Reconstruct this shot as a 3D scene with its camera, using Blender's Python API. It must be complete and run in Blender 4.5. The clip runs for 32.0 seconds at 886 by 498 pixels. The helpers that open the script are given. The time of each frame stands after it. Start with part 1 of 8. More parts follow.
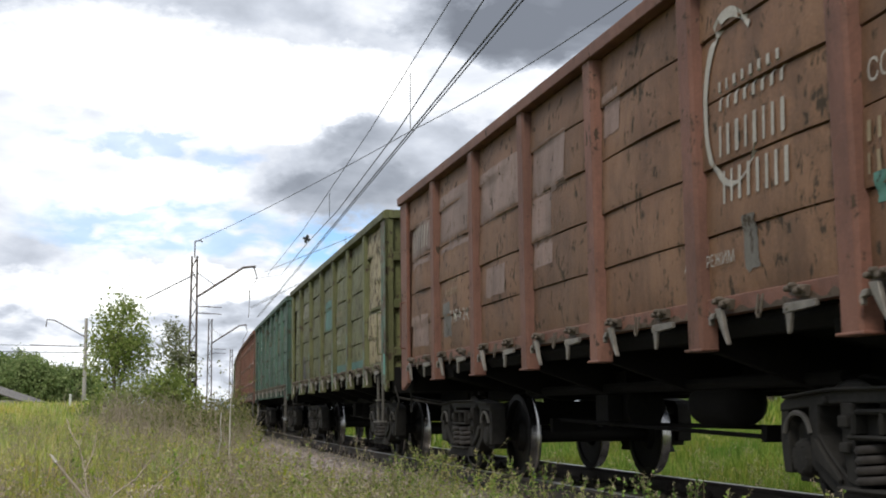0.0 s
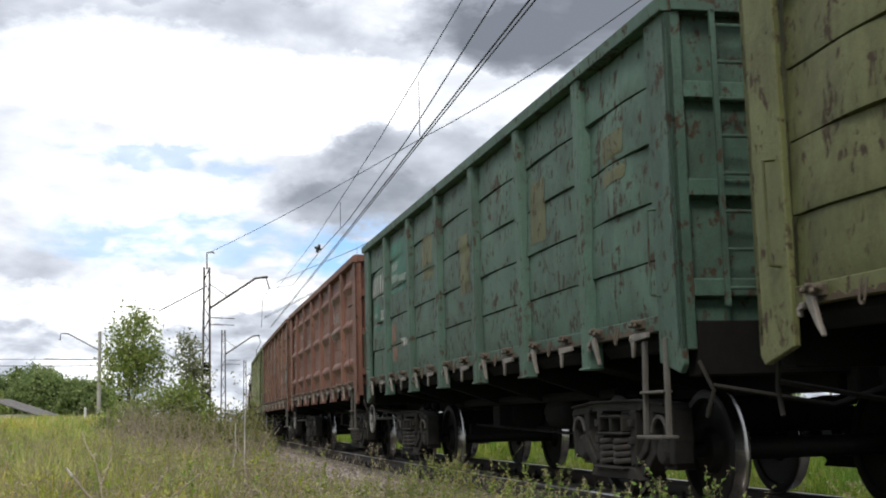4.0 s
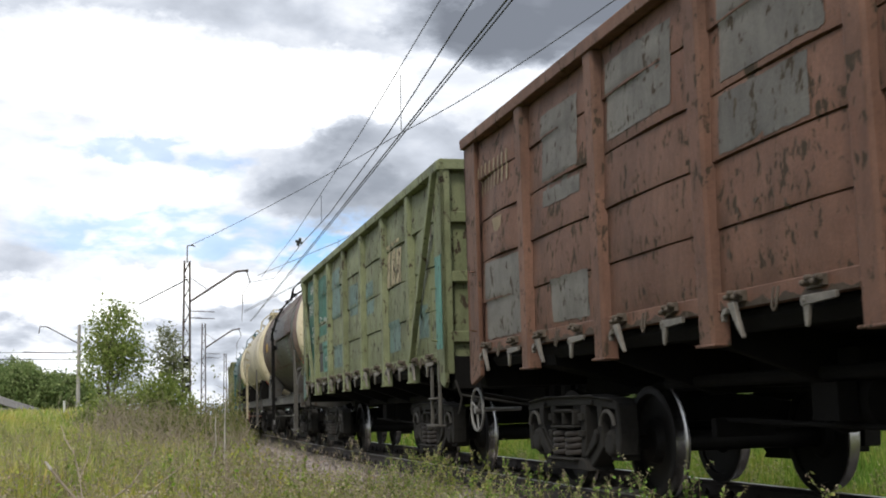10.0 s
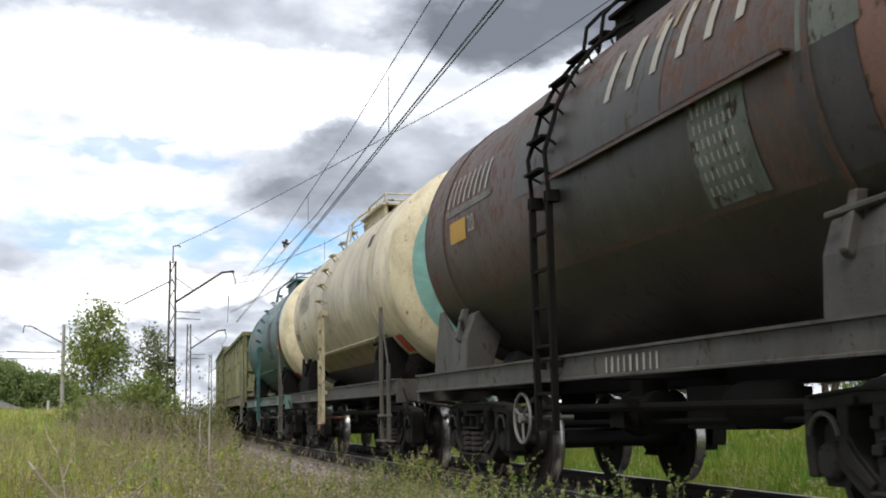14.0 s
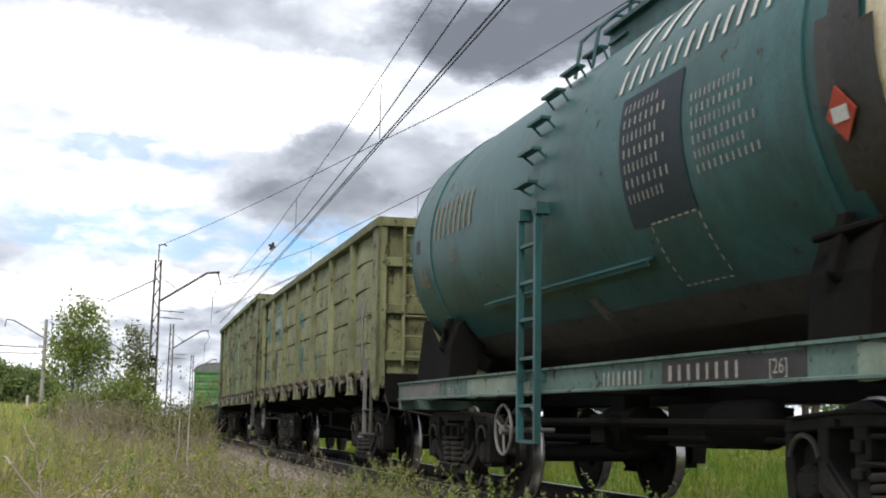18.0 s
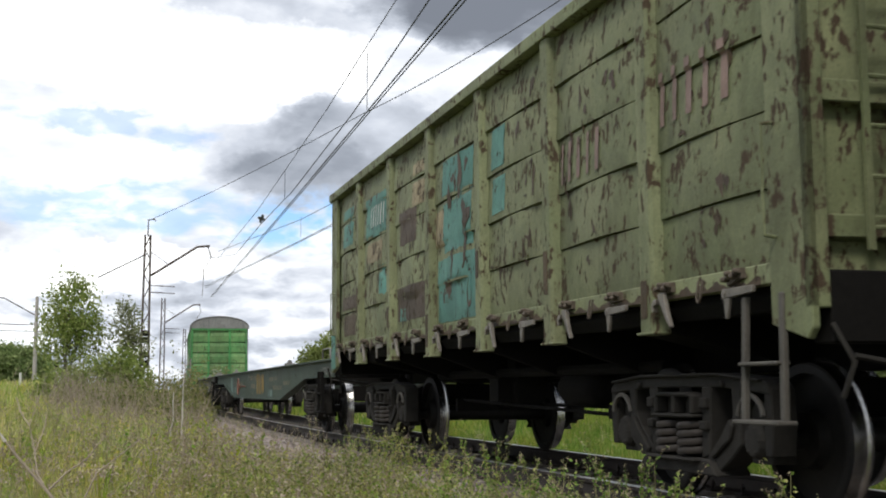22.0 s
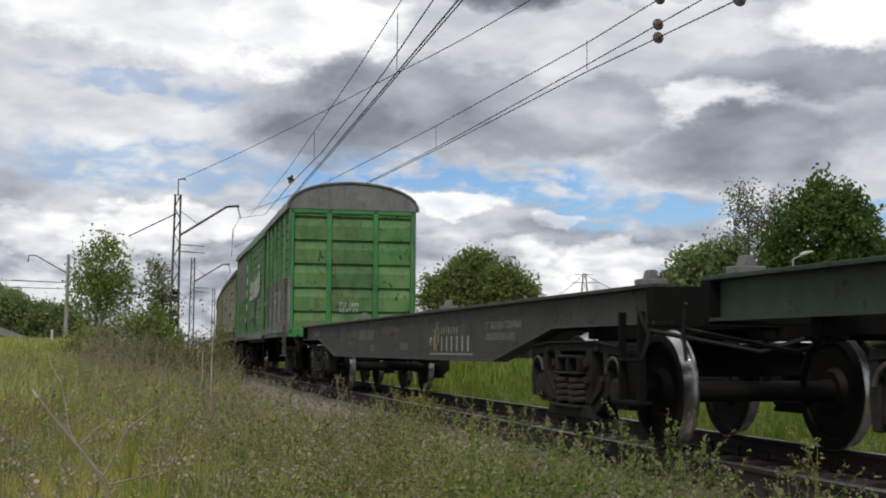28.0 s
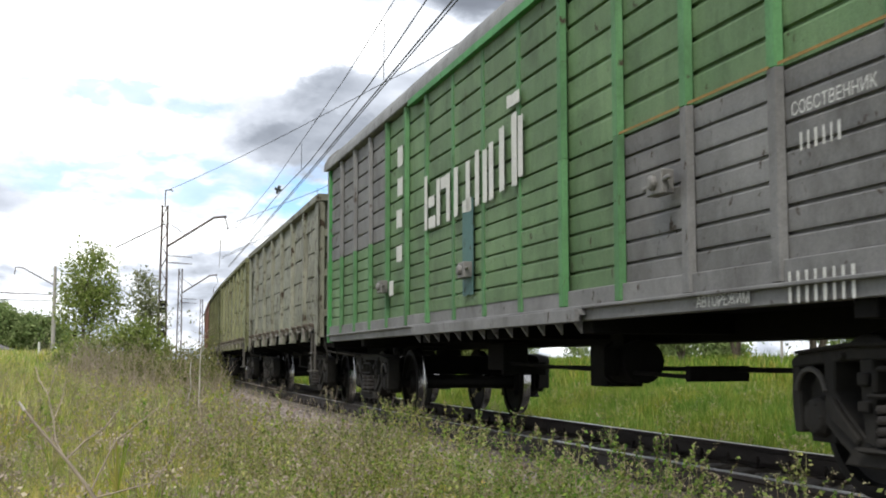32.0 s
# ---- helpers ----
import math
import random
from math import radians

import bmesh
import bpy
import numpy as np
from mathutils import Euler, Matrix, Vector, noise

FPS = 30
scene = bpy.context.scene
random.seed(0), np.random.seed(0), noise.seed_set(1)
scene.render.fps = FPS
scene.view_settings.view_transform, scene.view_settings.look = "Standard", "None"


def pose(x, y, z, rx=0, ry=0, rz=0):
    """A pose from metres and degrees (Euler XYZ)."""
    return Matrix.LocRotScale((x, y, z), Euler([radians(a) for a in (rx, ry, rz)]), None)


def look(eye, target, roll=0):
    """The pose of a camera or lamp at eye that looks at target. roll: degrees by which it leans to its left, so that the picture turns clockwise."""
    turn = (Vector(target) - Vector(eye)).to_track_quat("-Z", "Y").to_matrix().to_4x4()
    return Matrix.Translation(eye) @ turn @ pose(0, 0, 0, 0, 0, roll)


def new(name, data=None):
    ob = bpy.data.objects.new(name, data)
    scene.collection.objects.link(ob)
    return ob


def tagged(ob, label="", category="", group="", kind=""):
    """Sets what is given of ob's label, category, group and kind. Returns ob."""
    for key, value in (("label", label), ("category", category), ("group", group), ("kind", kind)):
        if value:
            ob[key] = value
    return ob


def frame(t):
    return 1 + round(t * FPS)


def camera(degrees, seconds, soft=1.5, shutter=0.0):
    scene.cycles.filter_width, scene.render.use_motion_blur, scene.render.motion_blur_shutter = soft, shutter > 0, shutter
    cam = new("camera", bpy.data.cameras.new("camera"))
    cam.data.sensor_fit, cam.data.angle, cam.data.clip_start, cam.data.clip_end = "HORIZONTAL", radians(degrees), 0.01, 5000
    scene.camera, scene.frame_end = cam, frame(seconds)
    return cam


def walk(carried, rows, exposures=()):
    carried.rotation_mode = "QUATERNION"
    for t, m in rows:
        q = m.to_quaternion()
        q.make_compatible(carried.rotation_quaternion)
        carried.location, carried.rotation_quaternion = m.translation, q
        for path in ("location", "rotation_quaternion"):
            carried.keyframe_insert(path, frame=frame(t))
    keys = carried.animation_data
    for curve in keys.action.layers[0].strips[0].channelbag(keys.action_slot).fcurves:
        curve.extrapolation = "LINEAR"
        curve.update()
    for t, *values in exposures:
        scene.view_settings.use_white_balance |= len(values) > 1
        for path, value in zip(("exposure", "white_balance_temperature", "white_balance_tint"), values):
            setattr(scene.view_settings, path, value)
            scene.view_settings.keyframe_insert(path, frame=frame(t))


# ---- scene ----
# ---- camera and its walk ----
cam = camera(40.0, 32.0, soft=1.9, shutter=0.1)
EYE = (0.0, 0.0, 0.767)
# seconds, tilt, roll and turn in degrees; the operator stands still and the hand sways
PATH = [
    (0, 97.52, 0.35, 0.03), (0.5, 97.58, 0.62, 0.24), (1, 97.61, 0.16, 0.32), (1.5, 97.66, 0.53, 0.54),
    (2, 97.71, 1.17, 0.84), (2.5, 97.76, 1.11, 0.89), (3, 97.82, 1.39, 0.84), (3.5, 97.84, 1.37, 0.88),
    (5.5, 98.06, 0.61, -0.30), (6, 98.09, 0.67, -0.23), (6.5, 97.91, 0.89, -0.22), (7, 97.77, 0.95, -0.13),
    (7.5, 97.55, 0.83, -0.05), (8, 97.49, 0.58, -0.00), (8.5, 97.47, 0.55, 0.03), (9, 97.49, 1.01, -0.00),
    (9.5, 97.53, 0.93, -0.12), (10, 97.57, 1.20, -0.21), (10.5, 97.59, 0.88, -0.76), (11, 97.62, 1.17, -0.66),
    (11.5, 97.66, 0.80, -0.65), (12, 97.70, 0.90, -0.81), (12.5, 97.75, 0.43, -1.03), (13, 97.73, 0.44, -0.95),
    (13.5, 97.76, 1.00, -0.83), (14, 97.68, 0.80, -0.90), (14.5, 97.65, 0.24, -1.00), (16.5, 97.90, -1.19, -1.79),
    (17, 97.97, -1.05, -1.77), (17.5, 98.03, -1.27, -1.87), (18, 98.10, -1.19, -1.81), (18.5, 98.13, -1.08, -1.87),
    (19, 98.21, -0.91, -1.93), (19.5, 98.26, -1.15, -2.09), (20, 98.28, -0.86, -2.07), (20.5, 98.38, -1.07, -2.01),
    (21, 98.41, 0.41, -1.73), (21.5, 98.29, -1.57, -2.00), (22, 96.64, 0.04, -2.12), (22.5, 96.07, -0.52, -2.03),
    (23, 94.40, 3.21, -1.70), (23.5, 94.52, 1.39, -1.77), (24, 95.26, -1.34, -2.09), (24.5, 95.41, 2.15, -1.53),
    (25, 95.55, 0.83, -1.03), (25.5, 95.76, 0.29, -0.98), (26, 95.75, -0.15, -0.80), (26.5, 94.82, -0.86, -0.77),
    (28.5, 94.89, -0.63, -0.86), (29, 95.30, -1.00, -1.24), (29.5, 95.40, -0.25, -1.36), (30, 95.36, -0.39, -1.46),
    (30.5, 95.33, -0.23, -1.49), (31, 95.30, -0.49, -1.47), (31.5, 95.30, -0.86, -1.49), (32, 95.30, -0.27, -1.38),
]
EXPOSURES = [(0.0, 0.17), (22.0, 0.17), (23.4, 0.05), (24.2, -0.25), (25.0, -0.55), (26.5, -0.64), (28.3, -0.45), (29.0, -0.36), (30.2, 0.08), (31.0, 0.36), (32.0, 0.40)]
walk(cam, [(t, pose(*EYE, rx, ry, rz)) for t, rx, ry, rz in PATH], EXPOSURES)

# ---- the line: one easy right-hand bend, s metres from the point beside the camera ----
LINE_D, LINE_A, LINE_K, LINE_K2 = 5.177, radians(-14.886), 0.00124, -3.7e-6


def line(s, lat=0.0):
    """Place and heading (clockwise from +y) of the track's centre line, moved lat metres to its right."""
    u = (np.arange(40) + 0.5) / 40 * s
    th = LINE_A + LINE_K * u + LINE_K2 * u * u / 2
    h = LINE_A + LINE_K * s + LINE_K2 * s * s / 2
    x = LINE_D * math.cos(LINE_A) + float(np.sin(th).mean()) * s + lat * math.cos(h)
    y = -LINE_D * math.sin(LINE_A) + float(np.cos(th).mean()) * s - lat * math.sin(h)
    return x, y, h


def train_at(pos, t):
    """Distance along the line of the train's place pos at t seconds."""
    return pos + 10.011 - 5.9264 * t - 0.00273 * t * t


# ---- light ----
SUN_EL, SUN_AZ = radians(48), radians(200)
world = bpy.data.worlds.new("world")
scene.world = world
world.use_nodes = True


def node(nt, kind, **kw):
    n = nt.nodes.new(kind)
    for k, v in kw.items():
        if k in n.inputs:
            if isinstance(v, bpy.types.NodeSocket):
                nt.links.new(v, n.inputs[k])
            else:
                n.inputs[k].default_value = v
    return n


def wire(nt, a, b):
    nt.links.new(a, b)


def math_node(nt, op, a, b=None, c=None, clamp=False):
    n = nt.nodes.new("ShaderNodeMath")
    n.operation, n.use_clamp = op, clamp
    for i, v in enumerate((a, b, c)):
        if v is None:
            continue
        if isinstance(v, (int, float)):
            n.inputs[i].default_value = v
        else:
            nt.links.new(v, n.inputs[i])
    return n.outputs[0]


def ramp(nt, fac, stops):
    n = nt.nodes.new("ShaderNodeValToRGB")
    nt.links.new(fac, n.inputs[0])
    e = n.color_ramp.elements
    while len(e) < len(stops):
        e.new(0.5)
    for el, (p, c) in zip(e, stops):
        el.position = p
        el.color = (c, c, c, 1) if isinstance(c, (int, float)) else (*c, 1)
    return n.outputs[0]


def mix(nt, fac, a, b, blend="MIX"):
    n = nt.nodes.new("ShaderNodeMix")
    n.data_type, n.blend_type = "RGBA", blend
    for sock, v in ((n.inputs[0], fac), (n.inputs[6], a), (n.inputs[7], b)):
        if isinstance(v, bpy.types.NodeSocket):
            nt.links.new(v, sock)
        elif isinstance(v, (int, float)):
            sock.default_value = v
        else:
            sock.default_value = (*v, 1)
    return n.outputs[2]


def noise_tex(nt, vec, scale, detail=4.0, rough=0.55, distort=0.0):
    n = nt.nodes.new("ShaderNodeTexNoise")
    nt.links.new(vec, n.inputs["Vector"])
    n.inputs["Scale"].default_value, n.inputs["Detail"].default_value = scale, detail
    n.inputs["Roughness"].default_value, n.inputs["Distortion"].default_value = rough, distort
    return n.outputs["Fac"]


def vec_math(nt, op, a, b):
    n = nt.nodes.new("ShaderNodeVectorMath")
    n.operation = op
    for i, v in enumerate((a, b)):
        if isinstance(v, bpy.types.NodeSocket):
            nt.links.new(v, n.inputs[i])
        elif v is not None:
            n.inputs[i].default_value = v
    return n


def sky():
    nt = world.node_tree
    nt.nodes.clear()
    out = nt.nodes.new("ShaderNodeOutputWorld")
    bg = nt.nodes.new("ShaderNodeBackground")
    nt.links.new(bg.outputs[0], out.inputs[0])
    tc = nt.nodes.new("ShaderNodeTexCoord").outputs["Generated"]
    st = nt.nodes.new("ShaderNodeTexSky")
    st.sky_type, st.sun_disc = "NISHITA", False
    st.sun_elevation, st.sun_rotation = SUN_EL, SUN_AZ
    blue = mix(nt, 1.0, st.outputs[0], (0.094, 0.118, 0.150), "MULTIPLY")

    def warp(scale, amount, detail):
        n = nt.nodes.new("ShaderNodeTexNoise")
        nt.links.new(vec_math(nt, "MULTIPLY", tc, (1.0, 1.0, 1.9)).outputs[0], n.inputs["Vector"])
        n.inputs["Scale"].default_value, n.inputs["Detail"].default_value, n.inputs["Roughness"].default_value = scale, detail, 0.62
        d = vec_math(nt, "SUBTRACT", n.outputs["Color"], (0.5, 0.5, 0.5)).outputs[0]
        return vec_math(nt, "MULTIPLY", d, (amount, amount, amount * 0.55)).outputs[0]

    bent = vec_math(nt, "ADD", tc, warp(7.0, 0.15, 6.0)).outputs[0]
    bent = vec_math(nt, "ADD", bent, warp(30.0, 0.030, 5.0)).outputs[0]
    tall = vec_math(nt, "MULTIPLY", tc, (1.0, 1.0, 2.3)).outputs[0]
    billow = noise_tex(nt, vec_math(nt, "ADD", tall, (3.1, 0.7, 0.4)).outputs[0], 5.0, 8.0, 0.52, 0.35)
    puffs = noise_tex(nt, vec_math(nt, "ADD", tall, (0.2, 5.7, 1.4)).outputs[0], 15.0, 7.0, 0.5, 0.2)
    shade = math_node(nt, "ADD", math_node(nt, "MULTIPLY", math_node(nt, "SUBTRACT", billow, 0.5), 1.5), math_node(nt, "MULTIPLY", math_node(nt, "SUBTRACT", puffs, 0.5), 0.75))

    low = noise_tex(nt, vec_math(nt, "MULTIPLY", tc, (1.0, 1.0, 2.6)).outputs[0], 26.0, 6.0, 0.5, 0.3)
    height = nt.nodes.new("ShaderNodeSeparateXYZ")
    nt.links.new(tc, height.inputs[0])
    near_horizon = math_node(nt, "MULTIPLY", math_node(nt, "SUBTRACT", 0.15, height.outputs[2]), 9.0, clamp=True)
    shade = math_node(nt, "ADD", shade, math_node(nt, "MULTIPLY", near_horizon, math_node(nt, "MULTIPLY", math_node(nt, "SUBTRACT", low, 0.5), 2.2)))

    def bank(az, el, waz, wel):
        """Soft mask of one cloud bank: middle and half widths in degrees."""
        a, e = radians(az), radians(el)
        mid = Vector((math.sin(a) * math.cos(e), math.cos(a) * math.cos(e), math.sin(e)))
        right = Vector((math.cos(a), -math.sin(a), 0))
        top = right.cross(mid)
        dx = vec_math(nt, "DOT_PRODUCT", bent, tuple(right / math.sin(radians(waz)))).outputs["Value"]
        dy = vec_math(nt, "DOT_PRODUCT", bent, tuple(top / math.sin(radians(wel)))).outputs["Value"]
        dz = math_node(nt, "GREATER_THAN", vec_math(nt, "DOT_PRODUCT", tc, tuple(mid)).outputs["Value"], 0.0)
        r = math_node(nt, "SQRT", math_node(nt, "ADD", math_node(nt, "MULTIPLY", dx, dx), math_node(nt, "MULTIPLY", dy, dy)))
        m = math_node(nt, "MULTIPLY", math_node(nt, "SUBTRACT", 1.18, r), 2.5, clamp=True)
        return math_node(nt, "MULTIPLY", m, dz)

    def banks(rows):
        total = None
        for row in rows:
            k = math_node(nt, "MULTIPLY", bank(*row[:4]), row[4])
            total = k if total is None else math_node(nt, "MAXIMUM", total, k)
        return total

    dark, gap, light = banks(BANKS_DARK), banks(BANKS_BLUE), banks(BANKS_WHITE)
    val = math_node(nt, "ADD", math_node(nt, "ADD", 0.60, math_node(nt, "MULTIPLY", shade, 0.8)), math_node(nt, "MULTIPLY", light, 0.45))
    val = math_node(nt, "SUBTRACT", val, math_node(nt, "MULTIPLY", dark, 0.42), clamp=True)
    cloud = ramp(nt, val, [(0.0, (0.185, 0.205, 0.245)), (0.22, (0.30, 0.33, 0.385)), (0.5, (0.555, 0.595, 0.67)), (0.78, (0.95, 0.975, 1.02)), (1.0, (1.34, 1.34, 1.33))])
    open_sky = math_node(nt, "MULTIPLY", gap, math_node(nt, "MULTIPLY", math_node(nt, "SUBTRACT", 0.62, low), 6.0, clamp=True), clamp=True)
    open_sky = math_node(nt, "MULTIPLY", open_sky, math_node(nt, "SUBTRACT", 1.0, math_node(nt, "MAXIMUM", dark, light), clamp=True))
    nt.links.new(mix(nt, open_sky, cloud, blue), bg.inputs[0])
    bg.inputs[1].default_value = 1.1


# cloud banks and gaps: middle azimuth and elevation, half widths (degrees), weight
BANKS_DARK = [(-4.6, 10.4, 4.6, 1.7, 0.72), (-1.5, 11.4, 6.5, 1.8, 0.5), (6.5, 11.4, 6.5, 1.9, 0.60), (14.5, 9.3, 5, 1.7, 0.55), (17.5, 12.6, 5, 1.2, 0.5), (8.0, 18.4, 8.5, 2.2, 1.35), (-13, 20.2, 9, 1.0, 0.4), (40, 25, 15, 8, 0.8), (-60, 22, 20, 7, 0.7), (120, 30, 25, 10, 0.8), (-140, 35, 30, 10, 0.7)]
BANKS_BLUE = [(0.5, 7.8, 9.0, 1.5, 1.0), (-13.5, 8.2, 6, 1.3, 0.6), (10.2, 6.4, 4.5, 0.9, 1.0), (-14, 12.2, 4, 0.7, 0.5), (20, 6.0, 4, 1.2, 0.9), (70, 40, 25, 12, 1.0), (-100, 45, 25, 12, 1.0)]
BANKS_WHITE = [(-6.4, 15.2, 5, 2.0, 1.0), (-14, 15.8, 8, 2.2, 0.75), (19.5, 15.2, 3.5, 1.6, 0.8), (13.2, 11.6, 2.2, 0.9, 0.75), (0.9, 6.7, 2.2, 0.7, 0.8), (6.5, 6.2, 1.5, 0.5, 0.7), (8.6, 4.3, 4, 0.9, 0.85), (-12, 5.6, 6, 1.0, 0.8), (-19, 5.2, 4, 1.0, 0.6), (0, 55, 30, 14, 1.0), (180, 50, 40, 16, 1.0)]
sky()
sun = new("sun", bpy.data.lights.new("sun", "SUN"))
sun.data.energy, sun.data.angle, sun.data.color = 2.2, radians(16), (1.0, 0.95, 0.87)
sun.matrix_world = look((math.sin(SUN_AZ) * math.cos(SUN_EL) * 60, math.cos(SUN_AZ) * math.cos(SUN_EL) * 60, math.sin(SUN_EL) * 60), (0, 0, 0))

# ---- materials ----


def material(name, rough=0.6, metal=0.0):
    m = bpy.data.materials.new(name)
    m.use_nodes = True
    nt = m.node_tree
    b = nt.nodes["Principled BSDF"]
    b.inputs["Roughness"].default_value, b.inputs["Metallic"].default_value = rough, metal
    b.inputs["Specular IOR Level"].default_value = 0.35
    return m, nt, b


def local_coord(nt, spread=37.0):
    """Object coordinates, shifted by a chance amount for each object."""
    tc = nt.nodes.new("ShaderNodeTexCoord").outputs["Object"]
    rnd = nt.nodes.new("ShaderNodeObjectInfo").outputs["Random"]
    sc = math_node(nt, "MULTIPLY", rnd, spread)
    comb = nt.nodes.new("ShaderNodeCombineXYZ")
    for i in range(3):
        nt.links.new(sc, comb.inputs[i])
    return vec_math(nt, "ADD", tc, comb.outputs[0]).outputs[0], rnd


def bump(nt, b, height, strength=0.3, dist=0.02):
    n = nt.nodes.new("ShaderNodeBump")
    n.inputs["Strength"].default_value, n.inputs["Distance"].default_value = strength, dist
    nt.links.new(height, n.inputs["Height"])
    nt.links.new(n.outputs[0], b.inputs["Normal"])


def paint(name, base, faded, rust=(0.032, 0.022, 0.013), amount=0.42, rough=0.62, streak=0.5, scale=1.0):
    """Weathered wagon paint: fading, vertical runs of dirt, chipped rust."""
    m, nt, b = material(name, rough)
    b.inputs["Specular IOR Level"].default_value = 0.34
    co, rnd = local_coord(nt)
    fade = noise_tex(nt, co, 1.1 * scale, 5, 0.6, 0.4)
    col = mix(nt, ramp(nt, fade, [(0.3, 0.0), (0.7, 1.0)]), base, faded)
    col = mix(nt, 1.0, col, ramp(nt, rnd, [(0.0, (0.86, 0.86, 0.85)), (0.5, (1.0, 0.99, 0.98)), (1.0, (1.12, 1.13, 1.12))]), "MULTIPLY")
    blotch = noise_tex(nt, co, 0.8 * scale, 6, 0.62, 1.2)
    col = mix(nt, math_node(nt, "MULTIPLY", ramp(nt, blotch, [(0.50, 0.0), (0.60, 1.0)]), 0.45), col, tuple(c * 0.55 + r * 0.35 for c, r in zip(base, rust)))
    st = vec_math(nt, "MULTIPLY", co, (5.5, 5.5, 0.8)).outputs[0]
    runs = noise_tex(nt, st, 1.6, 5, 0.65)
    col = mix(nt, math_node(nt, "MULTIPLY", ramp(nt, runs, [(0.46, 0.0), (0.74, 1.0)]), streak * 0.55), col, tuple(c * 0.38 for c in base))
    grime = noise_tex(nt, vec_math(nt, "MULTIPLY", co, (1.0, 1.0, 0.5)).outputs[0], 1.9, 7, 0.7, 0.6)
    col = mix(nt, 0.75, col, ramp(nt, grime, [(0.30, (0.48, 0.46, 0.43)), (0.52, (1.0, 1.0, 1.0)), (0.75, (1.22, 1.2, 1.16))]), "MULTIPLY")
    big = noise_tex(nt, co, 4.2 * scale, 9, 0.70, 0.4)
    chips = noise_tex(nt, vec_math(nt, "MULTIPLY", co, (1.0, 1.0, 0.45)).outputs[0], 19.0 * scale, 6, 0.6, 0.3)
    spot = math_node(nt, "MULTIPLY", math_node(nt, "SUBTRACT", math_node(nt, "ADD", big, math_node(nt, "MULTIPLY", chips, 0.8)), 1.09 - amount * 0.30), 13.0, clamp=True)
    rustc = mix(nt, noise_tex(nt, co, 22, 4), rust, tuple(min(1, c * 1.5) for c in rust))
    col = mix(nt, spot, col, rustc)
    fine = noise_tex(nt, co, 46, 5, 0.7)
    col = mix(nt, 0.38, col, ramp(nt, fine, [(0.3, 0.5), (0.7, 1.3)]), "MULTIPLY")
    nt.links.new(col, b.inputs["Base Color"])
    nt.links.new(math_node(nt, "ADD", math_node(nt, "MULTIPLY", spot, 0.25), rough), b.inputs["Roughness"])
    bump(nt, b, math_node(nt, "ADD", math_node(nt, "MULTIPLY", fine, 0.3), math_node(nt, "ADD", fade, math_node(nt, "MULTIPLY", spot, -0.2))), 0.35, 0.03)
    return m


def plain(name, base, rough=0.6, metal=0.0, var=0.35, scale=9.0, strength=0.25, stretch=(1, 1, 1), spec=0.35):
    m, nt, b = material(name, rough, metal)
    b.inputs["Specular IOR Level"].default_value = spec
    co, rnd = local_coord(nt)
    co = vec_math(nt, "MULTIPLY", co, stretch).outputs[0]
    n1 = noise_tex(nt, co, scale * 0.18, 4, 0.6, 0.3)
    n2 = noise_tex(nt, co, scale * 2.5, 6, 0.7)
    col = mix(nt, n1, tuple(c * (1 - var) for c in base), tuple(min(1, c * (1 + var)) for c in base))
    col = mix(nt, 0.5, col, ramp(nt, n2, [(0.3, 0.55), (0.7, 1.25)]), "MULTIPLY")
    nt.links.new(col, b.inputs["Base Color"])
    bump(nt, b, math_node(nt, "ADD", n1, math_node(nt, "MULTIPLY", n2, 0.6)), strength, 0.02)
    return m


def island(name, stops, rough=0.8, translucent=0.0, tint=None):
    """Colour by chance for each loose piece (leaf, blade, stone)."""
    m, nt, b = material(name, rough)
    b.inputs["Specular IOR Level"].default_value = 0.06
    rnd = nt.nodes.new("ShaderNodeNewGeometry").outputs["Random Per Island"]
    col = ramp(nt, rnd, stops)
    pos = nt.nodes.new("ShaderNodeNewGeometry").outputs["Position"]
    n = noise_tex(nt, pos, 0.35, 4, 0.6)
    col = mix(nt, 0.6, col, ramp(nt, n, [(0.3, 0.6), (0.7, 1.25)]), "MULTIPLY")
    col = mix(nt, 0.7, col, ramp(nt, noise_tex(nt, pos, 1.7, 5, 0.65), [(0.32, 0.55), (0.68, 1.38)]), "MULTIPLY")
    if tint:
        col = mix(nt, ramp(nt, noise_tex(nt, pos, 0.42, 4, 0.6, 0.6), [(0.47, 0.0), (0.60, 1.0)]), col, mix(nt, 1.0, col, tint, "MULTIPLY"))
        col = mix(nt, ramp(nt, noise_tex(nt, vec_math(nt, "ADD", pos, (31.0, 7.0, 0.0)).outputs[0], 0.55, 4, 0.6, 0.6), [(0.50, 0.0), (0.62, 1.0)]), col, mix(nt, 1.0, col, (0.62, 0.86, 0.70), "MULTIPLY"))
    nt.links.new(col, b.inputs["Base Color"])
    if translucent:
        tr = nt.nodes.new("ShaderNodeBsdfTranslucent")
        nt.links.new(col, tr.inputs[0])
        sh = nt.nodes.new("ShaderNodeMixShader")
        sh.inputs[0].default_value = translucent
        nt.links.new(b.outputs[0], sh.inputs[1])
        nt.links.new(tr.outputs[0], sh.inputs[2])
        nt.links.new(sh.outputs[0], nt.nodes["Material Output"].inputs[0])
    return m


